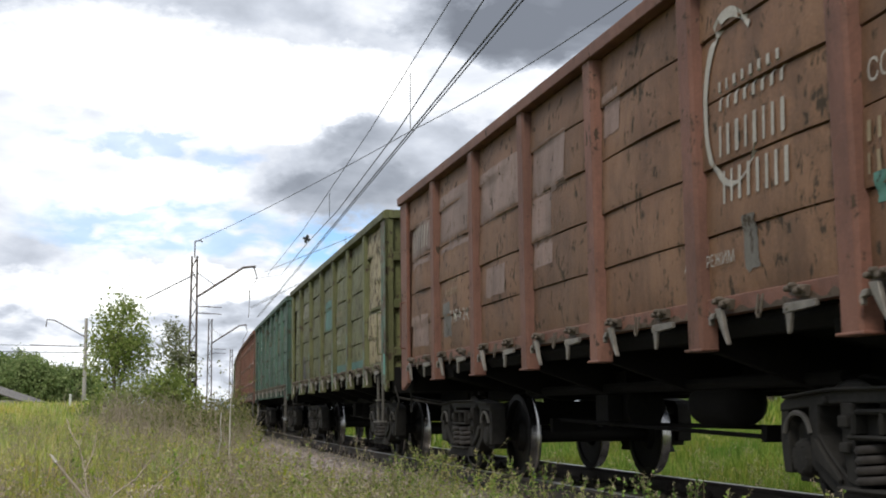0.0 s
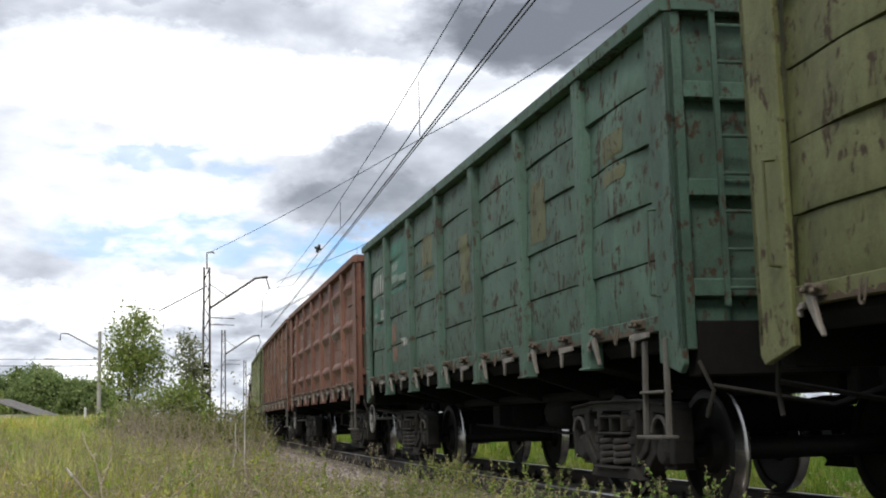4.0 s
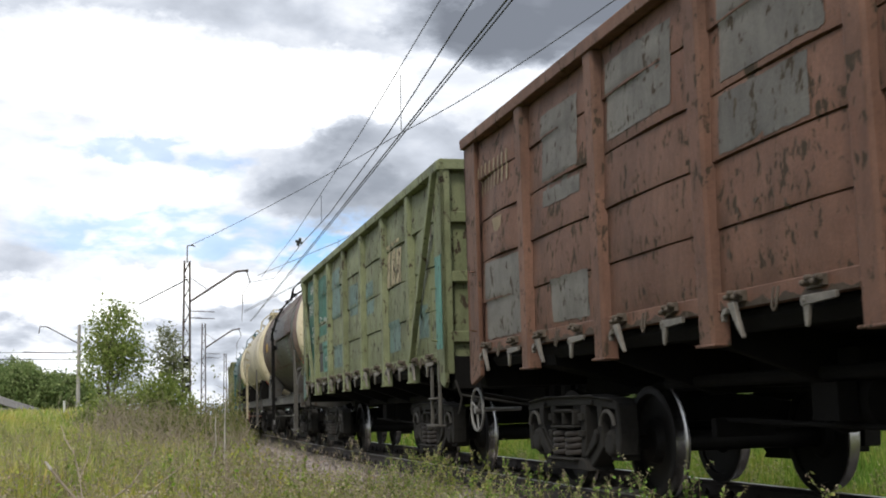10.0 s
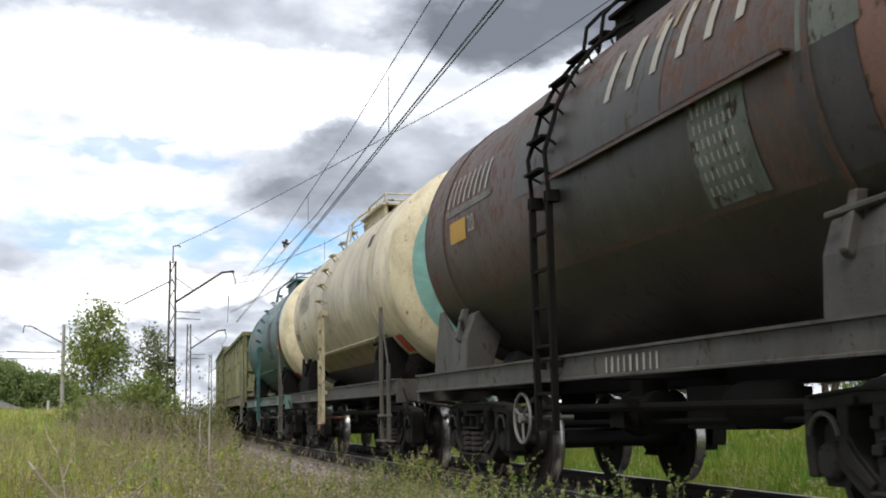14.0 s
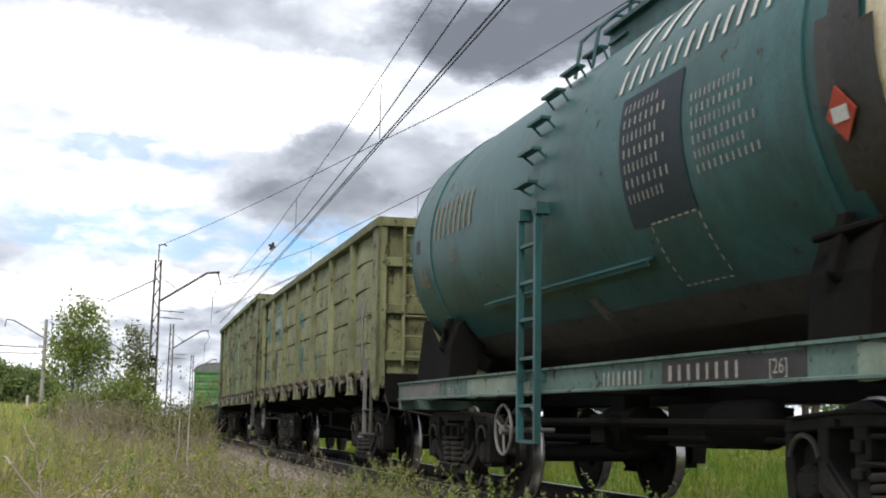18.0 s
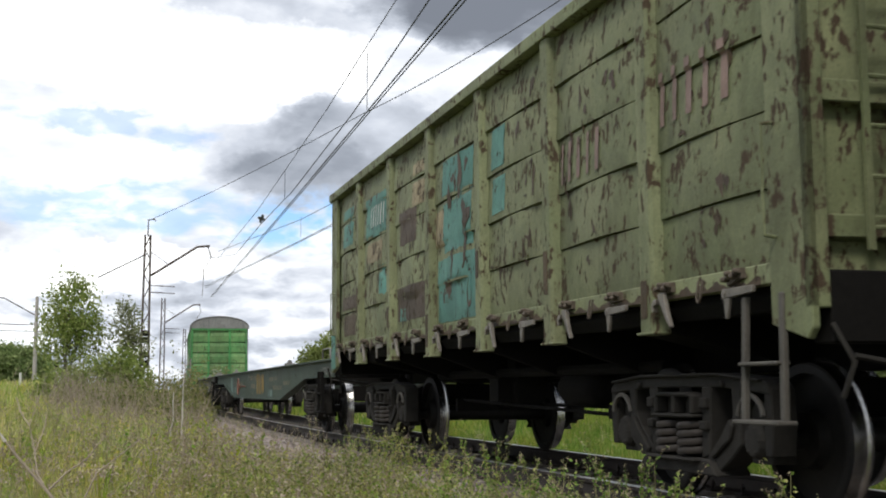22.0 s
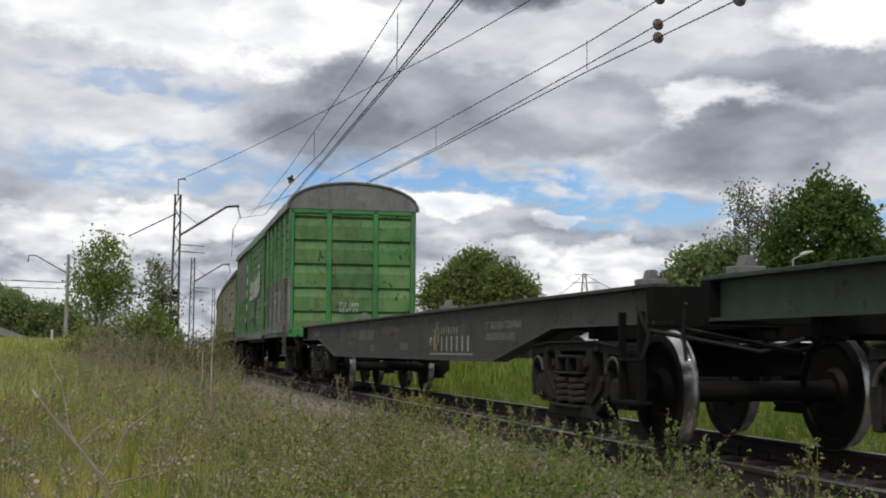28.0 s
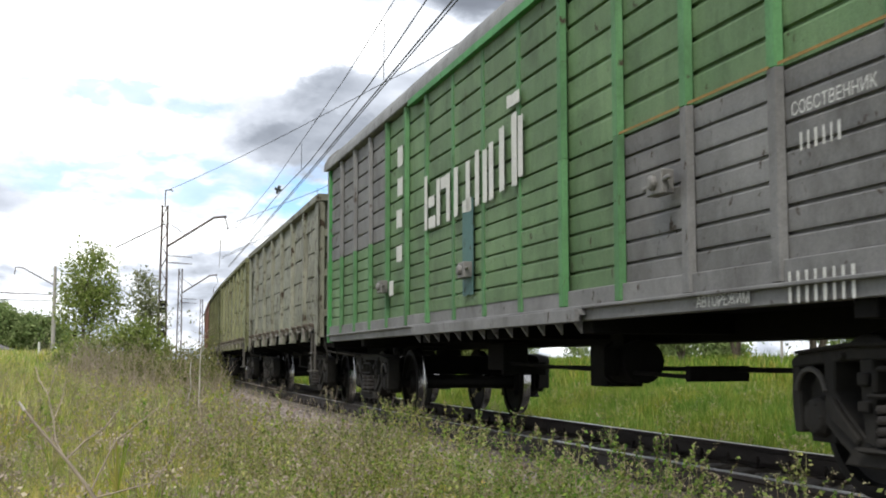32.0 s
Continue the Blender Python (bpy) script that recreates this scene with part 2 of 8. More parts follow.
BROWN = paint("brown_paint", (0.122, 0.060, 0.032), (0.170, 0.093, 0.052), amount=0.34, streak=0.65)
RED_BROWN = paint("red_brown_paint", (0.126, 0.054, 0.037), (0.168, 0.080, 0.056), amount=0.20, streak=0.35)
RUST_BROWN = paint("rust_brown_paint", (0.118, 0.055, 0.035), (0.158, 0.083, 0.056), amount=0.38, streak=0.65)
OLIVE = paint("olive_paint", (0.076, 0.084, 0.030), (0.120, 0.122, 0.052), amount=0.40, streak=0.7)
TEAL_GREEN = paint("blue_green_paint", (0.040, 0.084, 0.062), (0.066, 0.116, 0.088), amount=0.42, streak=0.65)
GREEN = paint("grass_green_paint", (0.140, 0.162, 0.078), (0.196, 0.212, 0.118), amount=0.36)
PALE_OLIVE = paint("pale_olive_paint", (0.168, 0.178, 0.084), (0.224, 0.228, 0.124), amount=0.34, streak=0.6)
RUSTY_OLIVE = paint("rusty_olive_paint", (0.138, 0.162, 0.080), (0.192, 0.206, 0.114), amount=0.47, rust=(0.040, 0.027, 0.015))
GREY_OLIVE = paint("grey_olive_paint", (0.171, 0.177, 0.136), (0.229, 0.229, 0.181), amount=0.36)
CREAM_PATCH = paint("cream_patch_paint", (0.279, 0.228, 0.130), (0.326, 0.280, 0.175), amount=0.52)
PINK_PATCH = paint("pinkish_patch_paint", (0.180, 0.121, 0.102), (0.236, 0.168, 0.146), amount=0.25)
GREY_PATCH = paint("grey_patch_paint", (0.100, 0.094, 0.086), (0.150, 0.140, 0.124), amount=0.36)
TEAL_PATCH = paint("turquoise_patch_paint", (0.069, 0.202, 0.171), (0.106, 0.254, 0.214), amount=0.30)
DEEP_GREEN_PATCH = paint("deep_green_patch_paint", (0.020, 0.102, 0.070), (0.027, 0.129, 0.089), amount=0.15)
BLUE_PATCH = paint("blue_green_patch_paint", (0.046, 0.128, 0.120), (0.074, 0.165, 0.150), amount=0.25)
PEELED = paint("peeled_corner_paint", (0.050, 0.033, 0.021), (0.092, 0.060, 0.036), amount=0.75, rust=(0.10, 0.13, 0.10))
DARK_PATCH = paint("dark_patch_paint", (0.04, 0.035, 0.038), (0.06, 0.055, 0.055), amount=0.2)
COVER_GREEN = paint("bright_green_paint", (0.048, 0.225, 0.062), (0.078, 0.280, 0.095), amount=0.04, streak=0.35)
# dirtier side green, also darker than the end because side shade is painted in
COVER_SIDE = paint("dull_shaded_green_paint", (0.088, 0.162, 0.070), (0.128, 0.205, 0.098), amount=0.08, streak=0.5)
COVER_END = paint("stained_green_paint", (0.066, 0.225, 0.068), (0.165, 0.240, 0.095), amount=0.22, streak=0.5)
COVER_RIB = paint("rib_green_paint", (0.056, 0.165, 0.058), (0.085, 0.21, 0.085), amount=0.08, streak=0.4)
COVER_GREY = paint("grey_primer_paint", (0.135, 0.135, 0.135), (0.185, 0.185, 0.185), amount=0.14, streak=0.3)
ROOF_GREY = paint("grey_roof_paint", (0.15, 0.152, 0.15), (0.21, 0.212, 0.21), amount=0.12)
FLAT_GREEN = paint("dark_green_beam_paint", (0.026, 0.048, 0.034), (0.042, 0.066, 0.048), amount=0.26)
FLAT_GREY = paint("dark_grey_beam_paint", (0.046, 0.048, 0.042), (0.068, 0.068, 0.060), amount=0.28)
TANK_BLACK = paint("black_tank_paint", (0.020, 0.018, 0.016), (0.04, 0.034, 0.028), amount=0.3, rough=0.45)
TANK_SOOT = paint("sooty_brown_tank_paint", (0.040, 0.029, 0.024), (0.074, 0.047, 0.037), amount=0.55, rough=0.5, streak=0.8, rust=(0.075, 0.036, 0.024))
TANK_BROWN = paint("brown_tank_paint", (0.13, 0.062, 0.042), (0.165, 0.09, 0.066), amount=0.4, rough=0.5)
TANK_CREAM = paint("cream_tank_paint", (0.62, 0.545, 0.37), (0.70, 0.62, 0.45), amount=0.12, rough=0.45, streak=0.22, rust=(0.2, 0.13, 0.07))
TANK_BEIGE = paint("beige_tank_paint", (0.37, 0.325, 0.235), (0.45, 0.40, 0.30), amount=0.10, rough=0.45, streak=0.2, rust=(0.16, 0.12, 0.08))
TANK_TEAL = paint("teal_tank_paint", (0.022, 0.080, 0.084), (0.034, 0.108, 0.110), amount=0.10, rough=0.42, streak=0.45)
TANK_AQUA = paint("aqua_tank_paint", (0.13, 0.30, 0.275), (0.18, 0.35, 0.325), amount=0.2, rough=0.5, streak=0.3, rust=(0.2, 0.14, 0.09))
TANK_GREYGREEN = paint("grey_green_tank_paint", (0.185, 0.235, 0.185), (0.23, 0.285, 0.23), amount=0.15, rough=0.45)
AQUA_STEEL = paint("aqua_frame_paint", (0.095, 0.165, 0.145), (0.14, 0.21, 0.19), amount=0.34)
CREAM_STEEL = paint("cream_step_paint", (0.45, 0.40, 0.27), (0.52, 0.46, 0.32), amount=0.3)
# grimy steel, nearly black: the heavy shade below the wagons is in this colour
UNDER = plain("grimy_shade_black_steel", (0.009, 0.0085, 0.008), 0.9, 0.0, 0.45, spec=0.08)
BOGIE = plain("dusty_cast_steel", (0.023, 0.0215, 0.019), 0.85, 0.0, 0.7, spec=0.15)
SPRING = plain("rusty_spring_steel", (0.026, 0.022, 0.019), 0.65, 0.0, 0.5, spec=0.25)
WHEEL = plain("oily_wheel_steel", (0.014, 0.013, 0.012), 0.6, 0.2, 0.4, spec=0.2)
TREAD = plain("polished_tread_steel", (0.42, 0.41, 0.40), 0.25, 1.0, 0.1)
HOOK = plain("worn_latch_steel", (0.155, 0.14, 0.12), 0.45, 0.35, 0.9, 34)
NUT_STEEL = plain("rusty_nut_steel", (0.085, 0.068, 0.052), 0.6, 0.2, 0.8, 40)
STEP_STEEL = plain("worn_step_steel", (0.080, 0.074, 0.064), 0.65, 0.1, 0.6, 14)
TANK_SILL = paint("dark_grey_sill_paint", (0.048, 0.046, 0.042), (0.070, 0.066, 0.060), amount=0.3)
OCHRE_STAIN = paint("ochre_stained_tank_paint", (0.175, 0.130, 0.055), (0.235, 0.185, 0.092), amount=0.25, rough=0.45, streak=0.7)
# pale steel that paints the horseshoe highlight round each axle box
JAW_HIGHLIGHT = plain("jaw_highlight_steel", (0.075, 0.070, 0.062), 0.8, 0.0, 0.5, 14)
GREY_STEEL = plain("weathered_grey_steel", (0.17, 0.165, 0.155), 0.6, 0.2, 0.4)
# brown steel darkened by the train's shadow, which is put into the base colour
RAIL_STEEL = plain("shaded_brown_rail_steel", (0.034, 0.026, 0.021), 0.7, 0.0, 0.35)
RAIL_TOP = plain("bright_rail_head", (0.42, 0.40, 0.38), 0.3, 1.0, 0.2)
CONCRETE = plain("weathered_concrete", (0.30, 0.285, 0.26), 0.85, 0.0, 0.3)
# oily concrete; the shadow over the sleepers is painted in as a darker tone
SLEEPER = plain("oily_shaded_sleeper_concrete", (0.125, 0.108, 0.090), 0.9, 0.0, 0.4, 7)
W6_PATCH = paint("dull_stencil_panel_paint", (0.085, 0.100, 0.085), (0.125, 0.140, 0.120), amount=0.4)
MAST = plain("rusty_mast_steel", (0.075, 0.058, 0.050), 0.75, 0.0, 0.5)
CABLE = plain("copper_black_wire", (0.045, 0.05, 0.05), 0.6, 0.3, 0.2)
GLASSY = plain("glazed_brown_insulator", (0.115, 0.085, 0.085), 0.3, 0.0, 0.3)
WHITE = plain("chalk_white_paint", (0.52, 0.52, 0.49), 0.75, 0.0, 0.22, 16)
FADED_WHITE = plain("faded_white_paint", (0.31, 0.295, 0.265), 0.8, 0.0, 0.4, 18)
YELLOW = plain("mustard_paint", (0.40, 0.24, 0.045), 0.7, 0.0, 0.35, 14)
FADED_YELLOW = plain("faded_mustard_paint", (0.225, 0.150, 0.045), 0.75, 0.0, 0.6, 16)
BLACK_PAINT = plain("black_stencil_paint", (0.025, 0.022, 0.02), 0.6, 0.0, 0.3)
GOLD = plain("dull_gold_stencil_paint", (0.235, 0.185, 0.115), 0.7, 0.0, 0.5, 16)
BLUE_PAINT = plain("navy_panel_paint", (0.010, 0.020, 0.028), 0.6, 0.0, 0.3)
RED_PAINT = plain("red_marking_paint", (0.42, 0.055, 0.025), 0.6, 0.0, 0.3)
ORANGE_LINE = plain("orange_primer_line", (0.24, 0.145, 0.04), 0.7, 0.0, 0.5, 14)

# ---- mesh tools ----


class Mesh:
    """Gathers faces of one part; make() turns them into mesh data."""

    def __init__(self):
        self.v, self.f, self.m = [], [], None

    def add(self, verts, faces):
        n = len(self.v)
        self.v.extend(tuple(p) for p in verts)
        self.f.extend(tuple(i + n for i in q) for q in faces)
        return self

    def box(self, x0, x1, y0, y1, z0, z1, m=None):
        p = [Vector((x, y, z)) for x in (x0, x1) for y in (y0, y1) for z in (z0, z1)]
        if m is not None:
            p = [m @ q for q in p]
        return self.add(p, [(0, 1, 3, 2), (4, 6, 7, 5), (0, 4, 5, 1), (2, 3, 7, 6), (0, 2, 6, 4), (1, 5, 7, 3)])

    def prism(self, outline, a, b, axis="y"):
        """Outline of (u, w) pairs pushed from a to b: axis y: u, w are x, z; axis x: y, z; axis z: x, y."""
        put = {"y": lambda u, w, c: (u, c, w), "x": lambda u, w, c: (c, u, w), "z": lambda u, w, c: (u, w, c)}[axis]
        n = len(outline)
        v = [put(u, w, a) for u, w in outline] + [put(u, w, b) for u, w in outline]
        f = [tuple(range(n)), tuple(range(2 * n - 1, n - 1, -1))] + [(i, n + i, n + (i + 1) % n, (i + 1) % n) for i in range(n)]
        return self.add(v, f)

    def rod(self, p, q, r, n=8, r2=None):
        p, q = Vector(p), Vector(q)
        d = (q - p).normalized()
        a = d.orthogonal().normalized()
        b = d.cross(a)
        r2 = r if r2 is None else r2
        v = [p + (a * math.cos(k) + b * math.sin(k)) * r for k in np.linspace(0, 2 * math.pi, n, False)]
        v += [q + (a * math.cos(k) + b * math.sin(k)) * r2 for k in np.linspace(0, 2 * math.pi, n, False)]
        f = [(i, (i + 1) % n, n + (i + 1) % n, n + i) for i in range(n)] + [tuple(range(n - 1, -1, -1)), tuple(range(n, 2 * n))]
        return self.add(v, f)

    def tube(self, pts, r, n=6):
        """One continuous round skin along a run of points."""
        pts = [Vector(p) for p in pts]
        d = [(q - p).normalized() for p, q in zip(pts[:-1], pts[1:])]
        side = d[0].orthogonal().normalized()
        v = []
        for i, p in enumerate(pts):
            along = d[0] if i == 0 else d[-1] if i == len(d) else (d[i - 1] + d[i]).normalized()
            side = (side - along * side.dot(along)).normalized()
            up = along.cross(side)
            rr = r[i] if isinstance(r, (list, tuple)) else r
            v += [p + (side * math.cos(k) + up * math.sin(k)) * rr for k in np.linspace(0, 2 * math.pi, n, False)]
        f = [(i * n + k, i * n + (k + 1) % n, (i + 1) * n + (k + 1) % n, (i + 1) * n + k) for i in range(len(pts) - 1) for k in range(n)]
        f += [tuple(range(n - 1, -1, -1)), tuple(range(len(v) - n, len(v)))]
        return self.add(v, f)

    def lathe(self, profile, n=32, axis="x", at=(0, 0, 0)):
        """Profile of (along, radius) turned about an axis through at."""
        v, f = [], []
        for c, r in profile:
            for k in range(n):
                a = 2 * math.pi * k / n
                u, w = r * math.cos(a), r * math.sin(a)
                p = (c, u, w) if axis == "x" else (u, c, w) if axis == "y" else (u, w, c)
                v.append((p[0] + at[0], p[1] + at[1], p[2] + at[2]))
        for i in range(len(profile) - 1):
            for k in range(n):
                k2 = (k + 1) % n
                f.append((i * n + k, i * n + k2, (i + 1) * n + k2, (i + 1) * n + k))
        f.append(tuple(range(n)))
        f.append(tuple(range(len(v) - 1, len(v) - n - 1, -1)))
        return self.add(v, f)

    def ring(self, at, radius, r, axis="z", n=20, k=6, tilt=0.0):
        v, f = [], []
        for i in range(n):
            a = 2 * math.pi * i / n
            for j in range(k):
                b = 2 * math.pi * j / k
                rr = radius + r * math.cos(b)
                u, w, h = rr * math.cos(a), rr * math.sin(a), r * math.sin(b) + tilt * math.cos(a)
                p = (u, w, h) if axis == "z" else (h, u, w) if axis == "x" else (u, h, w)
                v.append((p[0] + at[0], p[1] + at[1], p[2] + at[2]))
        for i in range(n):
            for j in range(k):
                f.append((i * k + j, ((i + 1) % n) * k + j, ((i + 1) % n) * k + (j + 1) % k, i * k + (j + 1) % k))
        return self.add(v, f)

    def make(self, name, bevel=0.0, smooth=None):
        me = bpy.data.meshes.new(name)
        me.from_pydata(self.v, [], self.f)
        bm = bmesh.new()
        bm.from_mesh(me)
        bmesh.ops.recalc_face_normals(bm, faces=bm.faces)
        if bevel:
            es = [e for e in bm.edges if len(e.link_faces) == 2 and e.calc_face_angle(0) > 0.6]
            bmesh.ops.bevel(bm, geom=es, offset=bevel, segments=1, affect="EDGES", clamp_overlap=True)
        if smooth is not None:
            for f in bm.faces:
                f.smooth = True
            for e in bm.edges:
                if len(e.link_faces) == 2:
                    e.smooth = e.calc_face_angle(0) < radians(smooth)
        bm.to_mesh(me)
        bm.free()
        me.materials.append(None)
        return me


def place(name, me, mat, parent=None, label="", at=None, m=None):
    """One object on mesh data, under its thing or part, with a material of its own."""
    ob = new(name, me)
    ob.parent = parent
    if m is not None:
        ob.matrix_local = m
    elif at is not None:
        ob.location = at
    ob.material_slots[0].link = "OBJECT"
    ob.material_slots[0].material = mat
    if label:
        ob["label"] = label
    return ob


STORE = {}


def stored(key, build):
    if key not in STORE:
        STORE[key] = build()
    return STORE[key]


def empty(name):
    ob = new(name)
    ob.empty_display_size = 0.3
    return ob


def letters(text, size, mat, parent, at, rz=-90, name="lettering", label="", squeeze=1.0, align="LEFT"):
    """Flat writing on a side that faces -x; at is its lower left corner as read."""
    def build():
        cu = bpy.data.curves.new("lettering", "FONT")
        cu.body, cu.size, cu.align_x = text, size, align
        ob = bpy.data.objects.new("lettering", cu)
        scene.collection.objects.link(ob)
        dg = bpy.context.evaluated_depsgraph_get()
        me = bpy.data.meshes.new_from_object(ob.evaluated_get(dg))
        bpy.data.objects.remove(ob)
        me.materials.clear()
        me.materials.append(None)
        return me
    me = stored(("text", text, size, align), build)
    m = pose(*at, 90, 0, rz) @ Matrix.Diagonal((squeeze, 1, 1, 1))
    return place(name, me, mat, parent, label, m=m)


def bars(count, w, h, gap, mat, parent, at, rz=-90, name="number_bars", label="", rows=1, row_gap=0.0, wander=0.0):
    """Plain bars for writing that is not spelled out; at is the lower left corner as read."""
    def build():
        b = Mesh()
        rng = random.Random(count * 7 + int(w * 1000))
        for r in range(rows):
            x = 0
            for i in range(count):
                ww = w * (1 + wander * rng.uniform(-1, 1))
                z = -r * (h + row_gap)
                cut = max(1, int(h / .03))
                b.add([(x + ww * e, z + h * c / cut, 0) for c in range(cut + 1) for e in (0, 1)], [(2 * c, 2 * c + 1, 2 * c + 3, 2 * c + 2) for c in range(cut)])
                x += ww + gap
        return b.make("bars")
    return place(name, stored(("bars", count, w, h, gap, rows, row_gap, wander), build), mat, parent, label, m=pose(*at, 90, 0, rz))

# ---- rolling stock: +y is the far end, -x the side towards the camera, z = 0 the rail head ----
SPAN = [-6.05, -4.525, -2.715, -0.905, 0.905, 2.715, 4.525, 6.05]


def side_frame_mesh():
    """Cast side frame: arched top chord, spring window, two oval openings, axle jaws."""
    b = Mesh()
    x0, x1 = -0.10, 0.08
    up = [(-1.14, .75), (-1.13, .80), (-1.06, .838), (-.55, .876)]
    low = [(-.95, .765), (-.50, .795)]
    b.prism(up + [(-u, w) for u, w in up[::-1]] + [(-u, w) for u, w in low] + low[::-1], x0, x1, "x")
    b.prism([(-1.06, .828), (-.55, .866), (.55, .866), (1.06, .828), (1.06, .846), (.55, .888), (-.55, .888), (-1.06, .846)], x0 - .035, x1, "x")
    for k in (-1, 1):
        b.prism([(k * 1.06, .80), (k * 1.14, .79), (k * 1.155, .56), (k * 1.13, .38), (k * 1.05, .38)], x0 + .01, x1, "x")
        b.prism([(k * .80, .79), (k * .69, .80), (k * .70, .62), (k * .60, .52), (k * .44, .40), (k * .36, .36), (k * .36, .25), (k * .50, .25), (k * .66, .34), (k * .80, .44)], x0, x1, "x")
        b.prism([(k * .60, .50), (k * .44, .375), (k * .47, .34), (k * .70, .47), (k * .74, .56), (k * .70, .60)], x0 - .03, x0, "x")
        b.prism([(k * .31, .33), (k * .41, .36), (k * .44, .56), (k * .45, .80), (k * .33, .80)], x0 - .01, x1 - .005, "x")
        b.box(x0 - .045, x0 + .02, min(k * .34, k * .43), max(k * .34, k * .43), .52, .58)
        b.box(x0 - .045, x0 + .02, min(k * .34, k * .43), max(k * .34, k * .43), .66, .73)
        b.rod((x0 - .03, k * .60, .815), (0, k * .60, .815), .026, 8)
    b.prism([(-.56, .235), (.56, .235), (.46, .335), (-.46, .335)], x0 - .05, x1 + .03, "x")
    b.box(x0 - .10, .02, -.36, .36, .315, .338)
    return b.make("side_frame", 0.014)


def spring_mesh():
    b = Mesh()
    n, k, turns = 70, 6, 4.2
    v, f = [], []
    for i in range(n):
        u = i / (n - 1)
        a = u * turns * 2 * math.pi
        for j in range(k):
            c = 2 * math.pi * j / k
            r = .112 + .025 * math.cos(c)
            v.append((r * math.cos(a), r * math.sin(a), .350 + u * .235 + .025 * math.sin(c)))
    for i in range(n - 1):
        for j in range(k):
            f.append((i * k + j, (i + 1) * k + j, (i + 1) * k + (j + 1) % k, i * k + (j + 1) % k))
    return b.add(v, f).make("spring", 0, 60)


def wedge_mesh():
    """Bolster end over the springs: a hollow casting with two pockets."""
    b = Mesh()
    b.prism([(-.29, .61), (.29, .61), (.29, .69), (.23, .755), (-.23, .755), (-.29, .69)], -.08, .10, "x")
    for y in (-.27, -.01, .25):
        b.prism([(y - .022, .62), (y + .022, .62), (y + .010, .75), (y - .030, .75)], -.17, -.07, "x")
    b.prism([(-.25, .735), (.25, .735), (.22, .765), (-.22, .765)], -.17, .05, "x")
    b.box(-.18, .05, -.30, .30, .595, .622)
    return b.make("bolster_end", 0.012)


def jaw_rim_mesh():
    """The curved seat of the axle box in its jaw; its highlight is a pale colour."""
    b = Mesh()
    b.tube([(0, .15 * math.cos(a), .60 + .145 * math.sin(a)) for a in np.linspace(.15, math.pi - .15, 10)], .017, 6)
    return b.make("jaw_rim", 0, 60)


def axle_box_mesh():
    b = Mesh()
    b.prism([(-.12, .33), (.12, .33), (.14, .46), (.115, .66), (.07, .70), (-.07, .70), (-.115, .66), (-.14, .46)], -.04, .12, "x")
    b.lathe([(-.115, .05), (-.11, .095), (-.08, .115), (-.03, .12)], 14, "x", (0, 0, .475))
    for k in range(6):
        a = k * math.pi / 3
        b.rod((-.12, .08 * math.cos(a), .475 + .08 * math.sin(a)), (-.09, .08 * math.cos(a), .475 + .08 * math.sin(a)), .012, 6)
    return b.make("axle_box", 0.012)


def wheelset_mesh():
    half = [(0, .085), (.60, .088), (.712, .10), (.715, .165), (.765, .2), (.748, .30), (.742, .40), (.722, .41), (.72, .49), (.727, .5035), (.745, .500), (.757, .482), (.775, .4755), (.84, .4715), (.848, .463), (.852, .455), (.852, .405), (.785, .39), (.775, .30), (.80, .19), (.87, .165), (.872, .09), (.88, .066), (1.04, .065)]
    b = Mesh().lathe([(-c, r) for c, r in half[:0:-1]] + half, 40, "x")
    me = b.make("wheelset", 0, 35)
    me.materials.append(None)
    for p in me.polygons:
        rr = [math.hypot(me.vertices[i].co.y, me.vertices[i].co.z) for i in p.vertices]
        p.material_index = 1 if len(rr) == 4 and min(rr) > .464 else 0
    return me


WHEELS = []


def bogie(parent, y, pos):
    """Three-piece freight bogie: bolster, two cast side frames, springs, axle boxes, two turning wheelsets."""
    bol = stored("bolster", lambda: Mesh().prism([(-1.2, .58), (1.2, .58), (1.2, .74), (.45, .86), (-.45, .86), (-1.2, .74)], -.21, .21).lathe([(.86, .2), (.97, .2)], 16, "z").box(-.9, .9, -.62, -.54, .40, .50).box(-.9, .9, .54, .62, .40, .50).box(-.82, -.70, -.5, -.42, .3, .62).box(-.82, -.70, .42, .5, .3, .62).make("bolster", .01))
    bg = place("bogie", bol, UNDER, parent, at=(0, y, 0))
    for k in (-1, 1):
        place("side_frame", stored("side_frame", side_frame_mesh), BOGIE, bg, m=pose(k * 1.13, 0, 0, 0, 0, 0 if k < 0 else 180))
        place("bolster_end", stored("wedge", wedge_mesh), BOGIE, bg, m=pose(k * 1.13, 0, 0, 0, 0, 0 if k < 0 else 180))
        for yy, xx in ((-.155, -1.19), (.155, -1.19), (0.0, -1.08)):
            place("spring", stored("spring", spring_mesh), SPRING, bg, at=(-k * xx, yy, 0))
        for yy in (-.925, .925):
            place("jaw_rim", stored("jaw_rim", jaw_rim_mesh), JAW_HIGHLIGHT, bg, at=(k * 1.235, yy, 0))
            place("axle_box", stored("axle_box", axle_box_mesh), BOGIE, bg, m=pose(k * 1.12, yy, 0, 0, 0, 0 if k < 0 else 180))
    for yy in (-.925, .925):
        w = place("wheelset", stored("wheelset", wheelset_mesh), WHEEL, bg, at=(0, yy, .475))
        w.material_slots[1].link = "OBJECT"
        w.material_slots[1].material = TREAD
        WHEELS.append((w, yy))
    return bg


